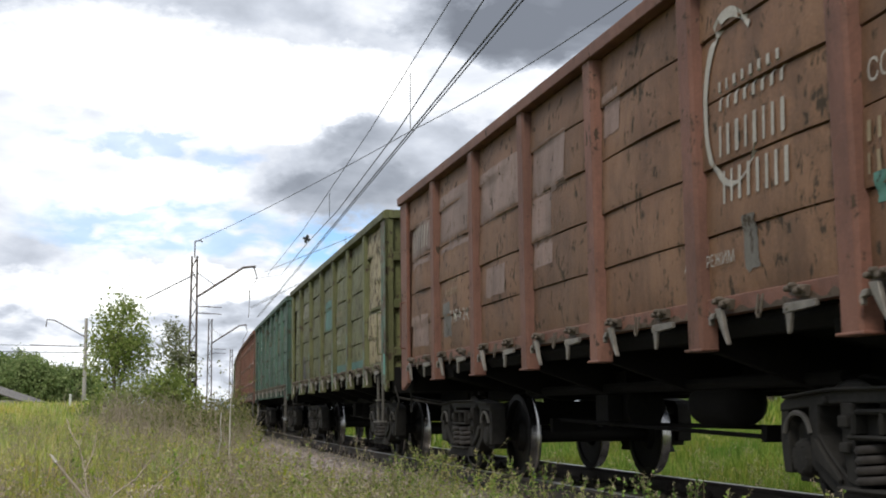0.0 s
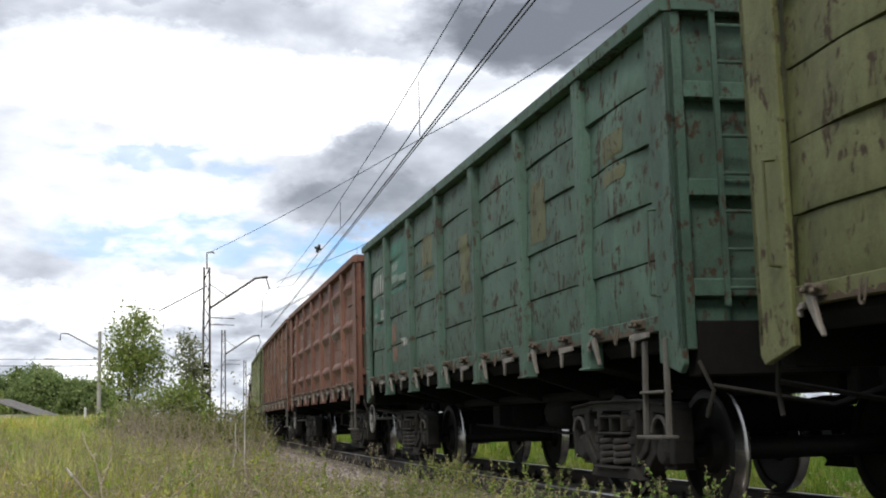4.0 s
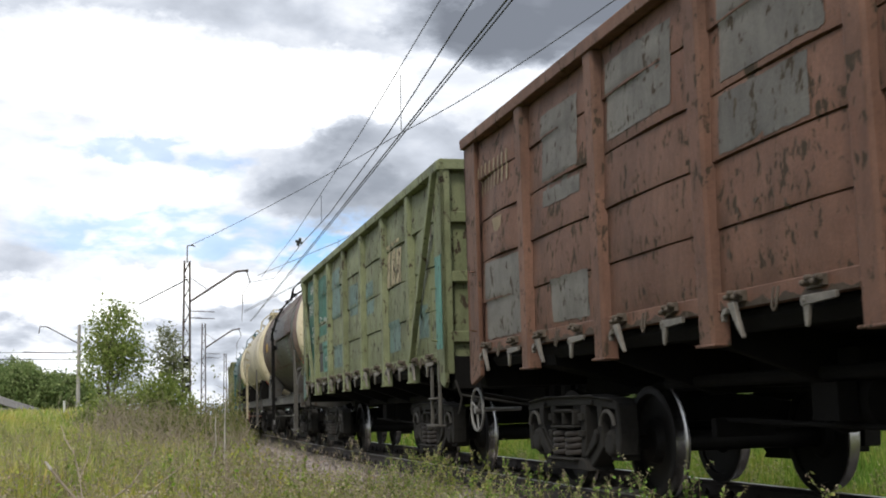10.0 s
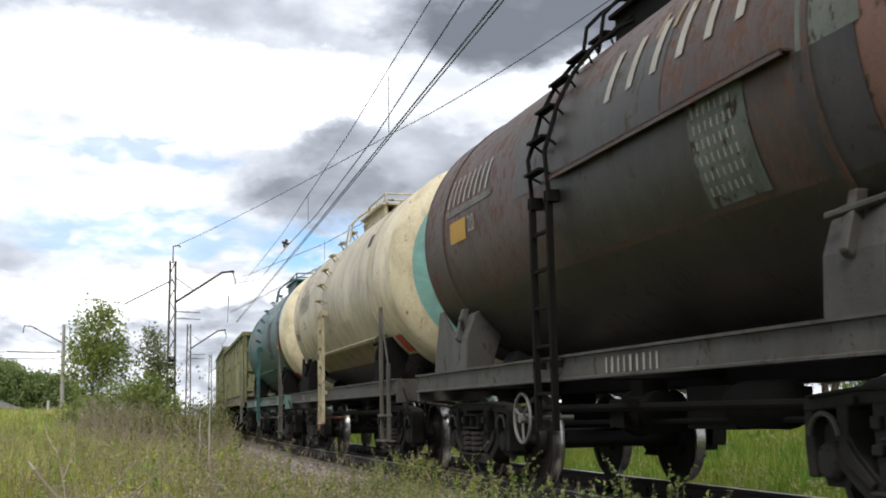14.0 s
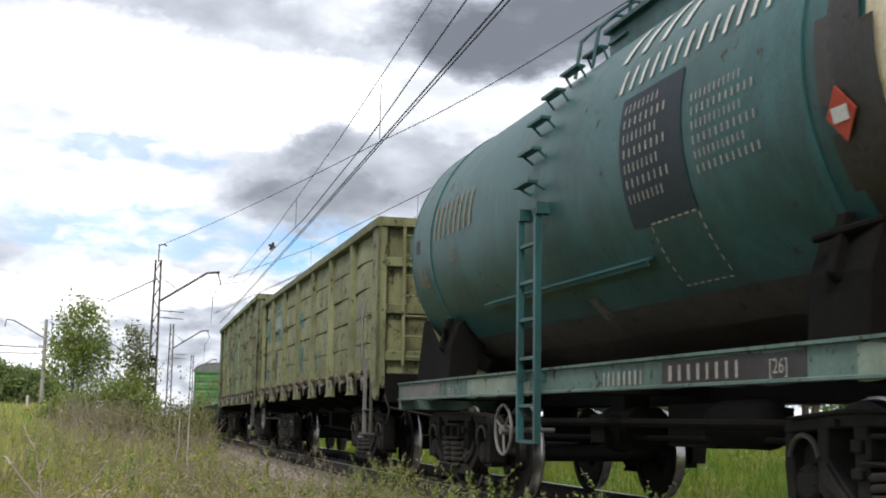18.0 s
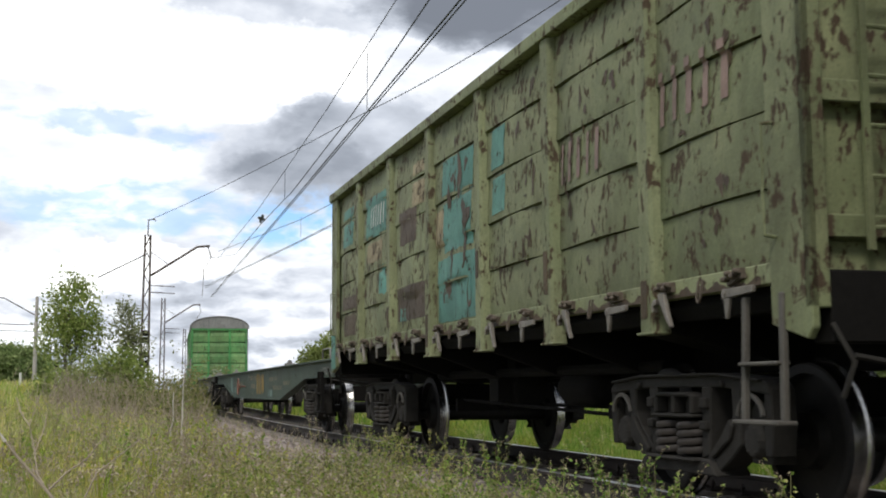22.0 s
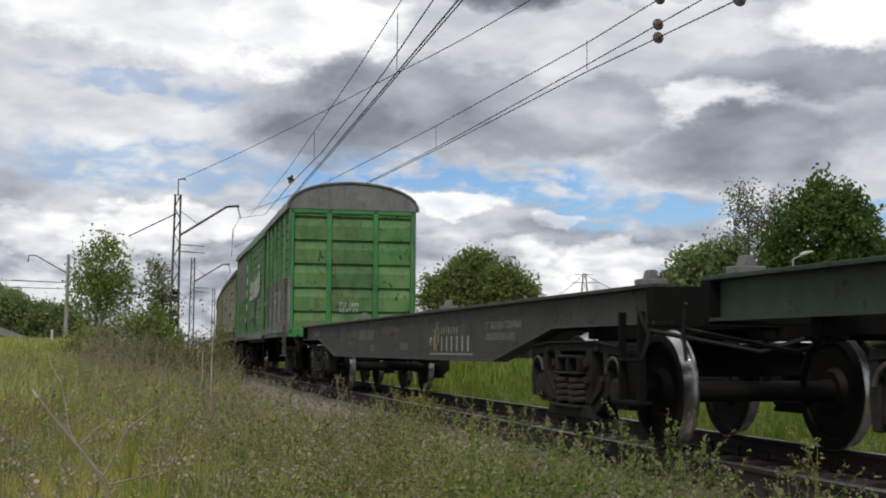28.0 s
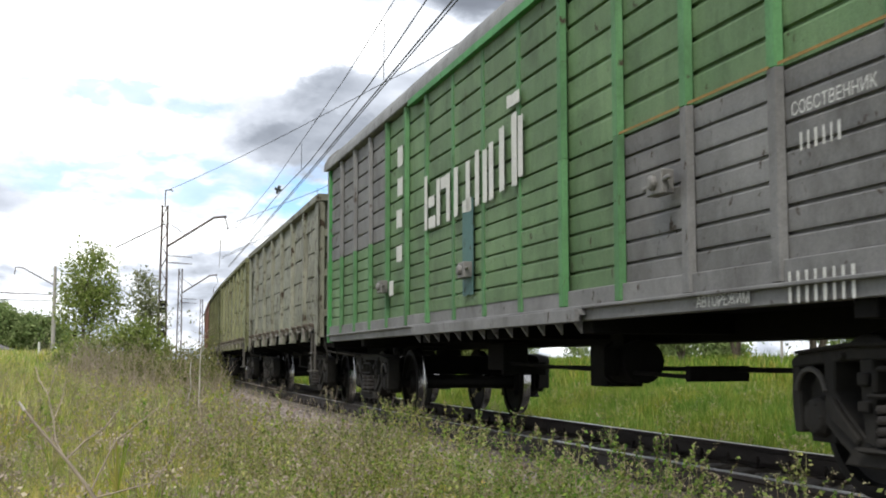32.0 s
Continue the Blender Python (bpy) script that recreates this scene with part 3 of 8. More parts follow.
def coupler_mesh():
    b = Mesh()
    b.box(-.09, .09, 0, .42, .96, 1.14)
    b.prism([(-.20, .30), (-.12, .62), (.02, .60), (.05, .48), (.20, .52), (.24, .66), (.30, .60), (.26, .34), (.12, .28)], .90, 1.20, "z")
    b.box(-.26, .26, -.1, .06, .88, 1.22)
    return b.make("coupler", .015)


def running_gear(parent, half, length, pivots, pos, brake_end=1):
    for y in pivots:
        bogie(parent, y, pos)
    cm = stored("coupler", coupler_mesh)
    stretch = (length / 2 - half) / .52
    for k in (-1, 1):
        place("coupler", cm, UNDER, parent, m=pose(0, k * half, 0, 0, 0, 0 if k > 0 else 180) @ Matrix.Diagonal((1, max(.8, stretch), 1, 1)))
    hose = stored("hose", lambda: Mesh().tube([(-.35, 0, .95), (-.36, .18, .80), (-.34, .30, .62), (-.26, .42, .56), (-.16, .52, .62)], .026, 8).make("hose", 0, 60))
    for k in (-1, 1):
        place("air_hose", hose, UNDER, parent, m=pose(0, k * half, 0, 0, 0, 0 if k > 0 else 180))
    lever = stored("lever", lambda: Mesh().tube([(-1.42, 0, 1.12), (-1.38, .12, .92), (-1.40, .04, .74)], .016, 6).tube([(-1.38, .12, .95), (-.5, .14, .80), (-.1, .2, .92)], .018, 6).make("lever", 0, 60))
    for k in (-1, 1):
        place("uncoupling_lever", lever, BOGIE, parent, m=pose(0, k * (half - .02), 0) @ Matrix.Diagonal((1, k, 1, 1)))


def handwheel(parent, y, z=.78, x=-1.42, mat=None):
    def build():
        b = Mesh().ring((0, 0, 0), .225, .015, "x", 28, 6).lathe([(-.03, .045), (.05, .045)], 12, "x")
        for k in range(3):
            a = k * 2 * math.pi / 3 + .4
            b.rod((0, 0, 0), (0, .225 * math.cos(a), .225 * math.sin(a)), .013, 6)
        b.rod((0, 0, 0), (.5, 0, 0), .022, 8)
        return b.make("handwheel", 0, 60)
    place("handbrake_wheel", stored("handwheel", build), mat or GREY_STEEL, parent, at=(x, y, z))


def step_mesh():
    """Two flat hangers with a rung and a tread, splayed a little."""
    b = Mesh()
    for y, d in ((-.19, .02), (.19, .05)):
        b.prism([(y - .022, 1.30), (y + .022, 1.30), (y + .022 + d, .60), (y - .022 + d, .60)], -.018, .018, "x")
    b.box(-.05, .04, -.18, .22, .912, .934)
    b.box(-.07, .06, -.20, .27, .592, .616)
    return b.make("step", .006)


def panel_surface(w, z0, z1, style):
    """Heights, places across (-1 to 1) and depths of one bay of side plating."""
    ny = 14
    rng = random.Random(int((z1 - z0) * 100) + len(style) + int(w * 10))
    strips = {"plank": 5, "ridge": 3, "smooth": 4}[style]
    p = (z1 - z0) / strips
    rows = []
    for k in range(strips):
        a = z0 + k * p
        if style == "ridge":
            rows += [(a + .002, .004, 0), (a + p * .26, .0, 0), (a + p * .29, .0, .10), (a + p * .44, .0, 1), (a + p * .50, .0, 1), (a + p * .60, .0, .30), (a + p * .63, .0, 0), (a + p - .012, .0, 0), (a + p - .010, .018, 0), (a + p, .018, 0)]
        else:
            rows += [(a + .002, -.010, 0), (a + .016, -.012, 0), (a + p * .35, -.008, 0), (a + p * .7, -.002, 0), (a + p - .012, .004, 0), (a + p - .010, .024, 0), (a + p, .024, 0)]
    dents = [[rng.uniform(-.012, .012) for _ in range(4)] for _ in range(strips + 1)]
    us = np.linspace(-1, 1, ny + 1)
    X = np.empty((len(rows), ny + 1))
    for i, (z, x0, ridge) in enumerate(rows):
        fz = (z - z0) / (z1 - z0)
        d = dents[int(fz * strips * .999)]
        X[i] = x0 - (.045 if style == "plank" else .03) * (1 - us * us) * (1 - (2 * fz - 1) ** 4) + d[0] * np.sin(2.1 * us + d[1] * 90) + d[2] * np.cos(4.3 * us + d[3] * 90)
        if ridge:
            X[i] -= .072 * ridge * np.clip((.84 - np.abs(us)) / .14, 0, 1)
    return np.array([r[0] for r in rows]), us, X


def panel_mesh(w, z0, z1, style):
    """One bay of side plating: overlapping strips with shadow gaps, bulged, or pressed ridges; its middle at y = 0."""
    zs, us, X = panel_surface(w, z0, z1, style)
    rows, ny = [(float(z),) for z in zs], len(us) - 1
    v = [(float(X[i, j]), float(us[j]) * w / 2, float(zs[i])) for i in range(len(zs)) for j in range(ny + 1)]
    n, m = ny + 1, len(rows)
    f = [(i * n + j, i * n + j + 1, (i + 1) * n + j + 1, (i + 1) * n + j) for i in range(m - 1) for j in range(ny)]
    # closed behind
    k0 = len(v)
    for i in (0, m - 1):
        for j in (0, ny):
            v.append((.075, (j / ny * 2 - 1) * w / 2, rows[i][0]))
    c00, c01, c10, c11 = k0, k0 + 1, k0 + 2, k0 + 3
    f.append((c00, c10, c11, c01))
    f.append(tuple([c00, c01] + [j for j in range(ny, -1, -1)]))
    f.append(tuple([c11, c10] + [(m - 1) * n + j for j in range(ny + 1)]))
    f.append(tuple([c10, c00] + [i * n for i in range(m)]))
    f.append(tuple([c01, c11] + [i * n + ny for i in range(m - 1, -1, -1)]))
    return Mesh().add(v, f).make("panel", 0, 24)


def hook_mesh():
    """Hatch latch: a pointed fang and its curled lip."""
    b = Mesh()
    b.prism([(.055, .035), (-.03, .035), (-.045, -.02), (-.085, -.12), (-.118, -.186), (-.106, -.194), (-.055, -.135), (.012, -.04)], -.052, -.022, "x")
    b.prism([(.05, .005), (.10, .0), (.128, -.03), (.118, -.078), (.102, -.074), (.104, -.038), (.06, -.03)], -.060, -.024, "x")
    return b.make("hook", .004)


def nuts_mesh():
    """Clamp plate with a pin and a cluster of nuts on the sill."""
    b = Mesh()
    b.box(-.02, .02, -.085, .085, .035, .10)
    b.rod((-.035, -.10, .072), (-.035, .10, .078), .013, 8)
    for y, z in ((-.075, .082), (-.03, .060), (.02, .092), (.07, .070)):
        b.lathe([(-.066, .006), (-.058, .017), (-.02, .020)], 8, "x", (0, y, z))
    return b.make("nuts", .003)


def bracket_mesh():
    """Hatch stop: a level bar with a fang below."""
    b = Mesh()
    b.prism([(.10, -.058), (.11, -.02), (.09, .0), (-.24, .0), (-.24, -.040)], -.050, -.024, "x")
    b.lathe([(-.058, .012), (-.049, .016)], 8, "x", (0, .065, -.028))
    b.prism([(.085, -.055), (.015, -.055), (.045, -.165), (.06, -.178), (.072, -.165)], -.048, -.026, "x")
    return b.make("bracket", .004)


def ring_mesh():
    return Mesh().tube([(-.03, -.028, .08), (-.05, -.025, -.03), (-.05, -.012, -.055), (-.05, .012, -.055), (-.05, .025, -.03), (-.03, .028, .08)], .008, 6).make("ring", 0, 60)


def dirt_mesh(w, seed):
    """A ragged crust of dirt along the foot of one bay."""
    rng = random.Random(seed)
    n = 40
    top = [(-w / 2 + w * i / n, 1.362 + .10 * (.22 + .16 * math.sin(i * .9 + seed) + .28 * rng.random() ** 2)) for i in range(n + 1)]
    return Mesh().prism(top + [(w / 2, 1.362), (-w / 2, 1.362)], -.002, .002, "x").make("dirt")


def post_mesh(z1):
    b = Mesh()
    b.prism([(-.125, .12), (-.10, .02), (-.08, 0), (.08, 0), (.10, .02), (.125, .12)], 1.15, z1, "z")
    me = b
    me.v = [(w, u, z) for u, w, z in me.v]
    b.box(-.01, .12, -.13, .13, 1.14, 1.16)
    return b.make("post", .006)


SIDES = {}


def side_x(g, y, z):
    """Depth of the plating of wagon g at y, z."""
    style, top = SIDES[g.name]
    i = min(6, max(0, int(np.searchsorted(SPAN, y)) - 1))
    w = round(SPAN[i + 1] - SPAN[i], 3)
    zs, us, X = stored(("surface", w, round(top, 2), style), lambda: panel_surface(w, 1.45, top - .12, style))
    u = min(1, max(-1, (y - (SPAN[i] + SPAN[i + 1]) / 2) / (w / 2)))
    k = (u + 1) / 2 * (len(us) - 1)
    j = min(int(k), len(us) - 2)
    col = X[:, j] * (1 - k + j) + X[:, j + 1] * (k - j)
    return -1.47 + float(np.interp(z, zs, col))


GRIMY = [paint("grimy_sill_paint", (0.052, 0.036, 0.024), (0.080, 0.055, 0.037), amount=0.4)]


def gondola(pos, mat, top=3.745, style="plank", half=6.436, frame_mat=None, label="", diagonals=False, step=True, wheel=False, hook_mat=None, end_style=0):
    """Open-top hopper-bottomed gondola with seven bays a side."""
    g = empty("gondola_wagon")
    SIDES[g.name] = (style, top)
    fm = frame_mat or mat
    z0, z1 = 1.45, top - .12
    H = round(top, 2)
    corner = stored(("corner", H), lambda: Mesh().prism([(-.20, 1.13), (.14, 1.04), (.19, 1.10), (.19, top - .03), (-.20, top - .03)], 0, .05, "x").box(.0, .12, .13, .19, 1.2, top - .03).make("corner", .008))
    sill = stored("sill", lambda: Mesh().box(-1.515, -1.40, -6.25, 6.25, 1.36, 1.475).make("sill", .006))
    rail = stored(("rail", H), lambda: Mesh().prism([(-1.585, top - .135), (-1.59, top - .03), (-1.54, top), (-1.42, top), (-1.40, top - .03), (-1.42, top - .12), (-1.50, top - .14)], -6.44, 6.44).make("rail", .006))
    for k in (-1, 1):
        flip = Matrix.Identity(4) if k < 0 else pose(0, 0, 0, 0, 0, 180)
        for a, c in zip(SPAN[:-1], SPAN[1:]):
            w = round(c - a, 3)
            place("side_panel", stored(("panel", w, H, style), lambda: panel_mesh(w, z0, z1, style)), mat, g, m=flip @ pose(-1.47, (a + c) / 2, 0))
        for y in SPAN[1:-1]:
            place("post", stored(("post", H), lambda: post_mesh(top - .10)), fm, g, m=flip @ pose(-1.562, y, 0))
        for e in (-1, 1):
            place("corner_post", corner, fm, g, m=flip @ pose(-1.545, e * 6.24, 0) @ Matrix.Diagonal((1, e, 1, 1)))
        place("bottom_sill", sill, fm, g, m=flip)
        for i, (a, c) in enumerate(zip(SPAN[:-1], SPAN[1:])):
            place("sill_dirt", stored(("dirt", i), lambda: dirt_mesh(c - a - .3, i)), GRIMY[0], g, m=flip @ pose(-1.517, (a + c) / 2, 0))
        place("top_rail", rail, fm, g, m=flip)
    for y0, y1 in zip(SPAN[:-1], SPAN[1:]):
        for d, me, nm in ((.50, stored("hook", hook_mesh), "hatch_latch"), (-.38, stored("bracket", bracket_mesh), "hatch_bracket")):
            rot = (hash((round(y0 * 10), d > 0, int(pos * 10))) % 100) / 100 * 12 - 6
            place(nm, me, hook_mat or HOOK, g, m=pose(-1.53, (y0 + y1) / 2 + d, 1.36, rot if d > 0 else 0))
            place("latch_plate", stored("nuts", nuts_mesh), NUT_STEEL, g, m=pose(-1.53, (y0 + y1) / 2 + d, 1.36, rot * 2))
        place("hatch_ring", stored("ring", ring_mesh), NUT_STEEL, g, at=(-1.53, (y0 + y1) / 2, 1.36))
    # ends
    def end_mesh():
        b = Mesh().box(-1.44, 1.44, 6.30, 6.345, 1.40, top - .03)
        b.box(-1.5, 1.5, 6.30, 6.46, top - .13, top - .005)
        return b.make("end_wall", .006)
    for e in (-1, 1):
        em = Matrix.Identity(4) if e > 0 else pose(0, 0, 0, 0, 0, 180)
        place("end_wall", stored(("end", H), end_mesh), mat, g, m=em)
        beam = stored("end_beam", lambda: Mesh().prism([(6.345, -.075), (6.42, -.06), (6.42, .06), (6.345, .075)], -1.46, 1.46, "x").make("end_beam", .006))
        n = 3
        for i in range(n):
            place("end_beam", beam, fm, g, m=em @ pose(0, 0, 1.55 + (top - 1.55) * i / n * .97 + .08))
        for x in (-.52, .52):
            place("end_stanchion", stored(("stanchion", H), lambda: Mesh().box(-.07, .07, 6.34, 6.40, 1.42, top - .1).make("stanchion", .006)), fm, g, m=em @ pose(x, 0, 0))
        lad = stored(("ladder", H), lambda: ladder_mesh(1.5, top - .12, .36, .27))
        place("ladder", lad, fm, g, m=pose(-1.02, e * 6.47, 0))
    # floor and underframe
    gondola_under(g)
    place("brake_cylinder", stored("brake", brake_mesh), UNDER, g, at=(-.55, 0.7, .78))
    place("air_reservoir", stored("reservoir", lambda: Mesh().lathe([(-.42, .08), (-.38, .15), (-.3, .175), (.3, .175), (.38, .15), (.42, .08)], 16, "y").make("reservoir", 0, 50)), UNDER, g, at=(-.62, -1.3, .80))
    place("brake_rod", stored("brake_rod", lambda: Mesh().rod((0, -3.4, 0), (0, 3.4, 0), .02).rod((-.3, -2.2, -.06), (-.3, 2.4, .04), .018).box(-.4, .1, -2.24, -2.16, -.09, .03).box(-.4, .1, 2.3, 2.38, -.09, .05).make("rod")), UNDER, g, at=(-.4, 0, .62))
    if step:
        place("corner_step", stored("step", step_mesh), STEP_STEEL, g, at=(-1.545, -5.97, 0))
    if end_style:
        place("corner_rail", stored("corner_rail", lambda: Mesh().box(-.02, .02, -.03, .03, .55, 1.6).tube([(0, 0, 1.5), (-.05, 0, 1.7), (-.05, .02, 2.2), (0, .04, 2.42)], .016, 6).box(-.05, .03, -.05, .17, .55, .575).make("corner_rail", 0)), GREY_STEEL, g, at=(-1.575, -5.87, 0))
    if wheel:
        handwheel(g, 6.62)
    if diagonals:
        for e in (-1, 1):
            d = stored(("diag", H), lambda: Mesh().prism([(.0, 1.40), (.10, 1.40), (1.62, top - .14), (1.50, top - .14)], -.035, .035, "x").make("diag", .008))
            place("diagonal_brace", d, fm, g, m=pose(-1.575, e * 4.66, 0) @ Matrix.Diagonal((1, e, 1, 1)))
    for e in (-1, 1):
        place("grab_handle", stored("grab", lambda: Mesh().tube([(0, 0, 0), (-.07, 0, .01), (-.07, 0, .62), (0, 0, .63)], .011, 6).make("grab")), fm, g, at=(-1.55, e * 6.12, 1.6))
    running_gear(g, 6.44, 13.92, (-4.325, 4.325), pos)
    tagged(g, label, "freight wagon", "wagons of the train")
    TRAIN.append((g, pos, 4.325))
    return g


def ladder_mesh(z0, z1, w, step, r=.013):
    b = Mesh()
    for x in (-w / 2, w / 2):
        b.box(x - .02, x + .02, -.012, .012, z0, z1)
        b.box(x - .015, x + .015, -.012, .09, z1 - .03, z1)
    for z in np.arange(z0 + .12, z1 - .05, step):
        b.rod((-w / 2, 0, z), (w / 2, 0, z), r, 6)
    return b.make("ladder")


def brake_mesh():
    b = Mesh().lathe([(-.30, .12), (-.28, .19), (.18, .19), (.2, .21), (.26, .21), (.28, .10), (.5, .03)], 18, "y")
    b.box(-.12, .12, -.12, .12, .1, .34)
    b.box(-.34, -.20, -.2, .1, -.12, .12)
    return b.make("brake_cylinder", 0, 40)


def gondola_under(g):
    """Centre sill, floor, cross beams and hinged hatches."""
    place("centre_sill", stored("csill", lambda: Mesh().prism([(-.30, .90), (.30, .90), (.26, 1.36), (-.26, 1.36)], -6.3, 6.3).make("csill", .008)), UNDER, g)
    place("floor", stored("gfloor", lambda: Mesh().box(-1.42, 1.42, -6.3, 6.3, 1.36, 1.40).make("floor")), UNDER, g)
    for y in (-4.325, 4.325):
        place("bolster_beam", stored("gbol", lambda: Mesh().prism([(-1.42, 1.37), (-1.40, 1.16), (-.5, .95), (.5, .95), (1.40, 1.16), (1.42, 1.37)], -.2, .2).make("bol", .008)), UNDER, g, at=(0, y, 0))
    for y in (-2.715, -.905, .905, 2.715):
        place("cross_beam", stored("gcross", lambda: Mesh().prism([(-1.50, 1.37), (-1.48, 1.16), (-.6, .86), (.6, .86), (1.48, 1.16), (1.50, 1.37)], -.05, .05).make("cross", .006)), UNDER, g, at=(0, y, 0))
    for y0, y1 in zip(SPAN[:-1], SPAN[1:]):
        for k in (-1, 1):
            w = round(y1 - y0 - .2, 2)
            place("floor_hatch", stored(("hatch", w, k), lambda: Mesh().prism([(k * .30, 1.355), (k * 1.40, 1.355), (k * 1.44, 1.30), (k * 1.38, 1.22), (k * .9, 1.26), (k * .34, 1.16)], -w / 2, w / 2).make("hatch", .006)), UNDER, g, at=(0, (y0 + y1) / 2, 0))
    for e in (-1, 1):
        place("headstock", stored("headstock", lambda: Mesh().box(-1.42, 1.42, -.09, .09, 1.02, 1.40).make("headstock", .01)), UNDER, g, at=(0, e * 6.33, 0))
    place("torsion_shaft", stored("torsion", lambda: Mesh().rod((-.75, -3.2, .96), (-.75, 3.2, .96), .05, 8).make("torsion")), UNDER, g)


TRAIN = []


def patch(parent, y, z, w, h, mat, x=-1.512, name="paint_patch", label=""):
    """A painted area on a flat member; y is its far edge, w its length towards the near end."""
    n = 9
    def build():
        rng = random.Random(int(w * 100) + int(h * 1000))
        j = min(.008, h * .05)
        top = [(-w * i / n, h + rng.uniform(-j, j)) for i in range(n + 1)]
        low = [(-w * i / n, rng.uniform(-j, j)) for i in range(n, -1, -1)]
        return Mesh().prism(top + low, 0, .004, "x").make("patch")
    return place(name, stored(("patch", w, h), build), mat, parent, label, at=(x, y, z))


def coat(g, y0, y1, z0, z1, mat, name="paint_patch", label="", off=.004, ragged=.007, seed=None):
    """A coat of paint that follows the plating from y0 (far) to y1 (near), brushed unevenly at its edges."""
    rng = random.Random(seed if seed is not None else int(y0 * 977 + z0 * 131 + z1 * 57))
    ny, nz = max(4, int((y0 - y1) / .07)), max(5, int((z1 - z0) / .045))
    drips = [rng.uniform(-1, 1) * ragged - (rng.random() < .10) * rng.uniform(0, 4) * ragged for _ in range(ny + 1)]
    tops = [rng.uniform(-1, 1) * ragged for _ in range(ny + 1)]
    v = []
    for i in range(nz + 1):
        e0, e1 = rng.uniform(-1, 1) * ragged, rng.uniform(-1, 1) * ragged
        for j in range(ny + 1):
            fy, fz = j / ny, i / nz
            yy = y0 + e0 * (fy < .01) + (y1 - y0) * fy + e1 * (fy > .99)
            zz = z0 + drips[j] * (1 - fz) + (z1 - z0) * fz + tops[j] * fz
            v.append((side_x(g, yy, zz) - off, yy, zz))
    n = ny + 1
    f = [(i * n + j, i * n + j + 1, (i + 1) * n + j + 1, (i + 1) * n + j) for i in range(nz) for j in range(ny)]
    return place(name, Mesh().add(v, f).make("coat", 0, 40), mat, g, label)


def scar(g, y, z, w, h, mat, seed, name="rust_scar", off=.005):
    """A ragged blot of bare rusty steel on the plating, often with a run below it."""
    rng = random.Random(seed)
    n = 15
    ph = [rng.uniform(0, 6.28) for _ in range(3)]
    v = [(side_x(g, y, z) - off, y, z)]
    for k in range(n):
        a = 2 * math.pi * k / n
        r = 1 + .38 * math.sin(2 * a + ph[0]) + .30 * math.sin(3 * a + ph[1]) + .22 * math.sin(5 * a + ph[2]) + rng.uniform(-.15, .15)
        yy, zz = y + w / 2 * r * math.cos(a), z + h / 2 * r * math.sin(a) * (1.35 if math.sin(a) < 0 else 1)
        v.append((side_x(g, yy, zz) - off, yy, zz))
    f = [(0, 1 + k, 1 + (k + 1) % n) for k in range(n)]
    return place(name, Mesh().add(v, f).make("scar"), mat, g)


def onto(g, ob, off=.006):
    """Bends flat writing to the plating of its wagon."""
    me = ob.data.copy()
    m = ob.matrix_basis.copy()
    for vert in me.vertices:
        p = m @ vert.co
        vert.co = (side_x(g, p.y, p.z) - off, p.y, p.z)
    ob.data = me
    ob.matrix_local = Matrix.Identity(4)
    return ob


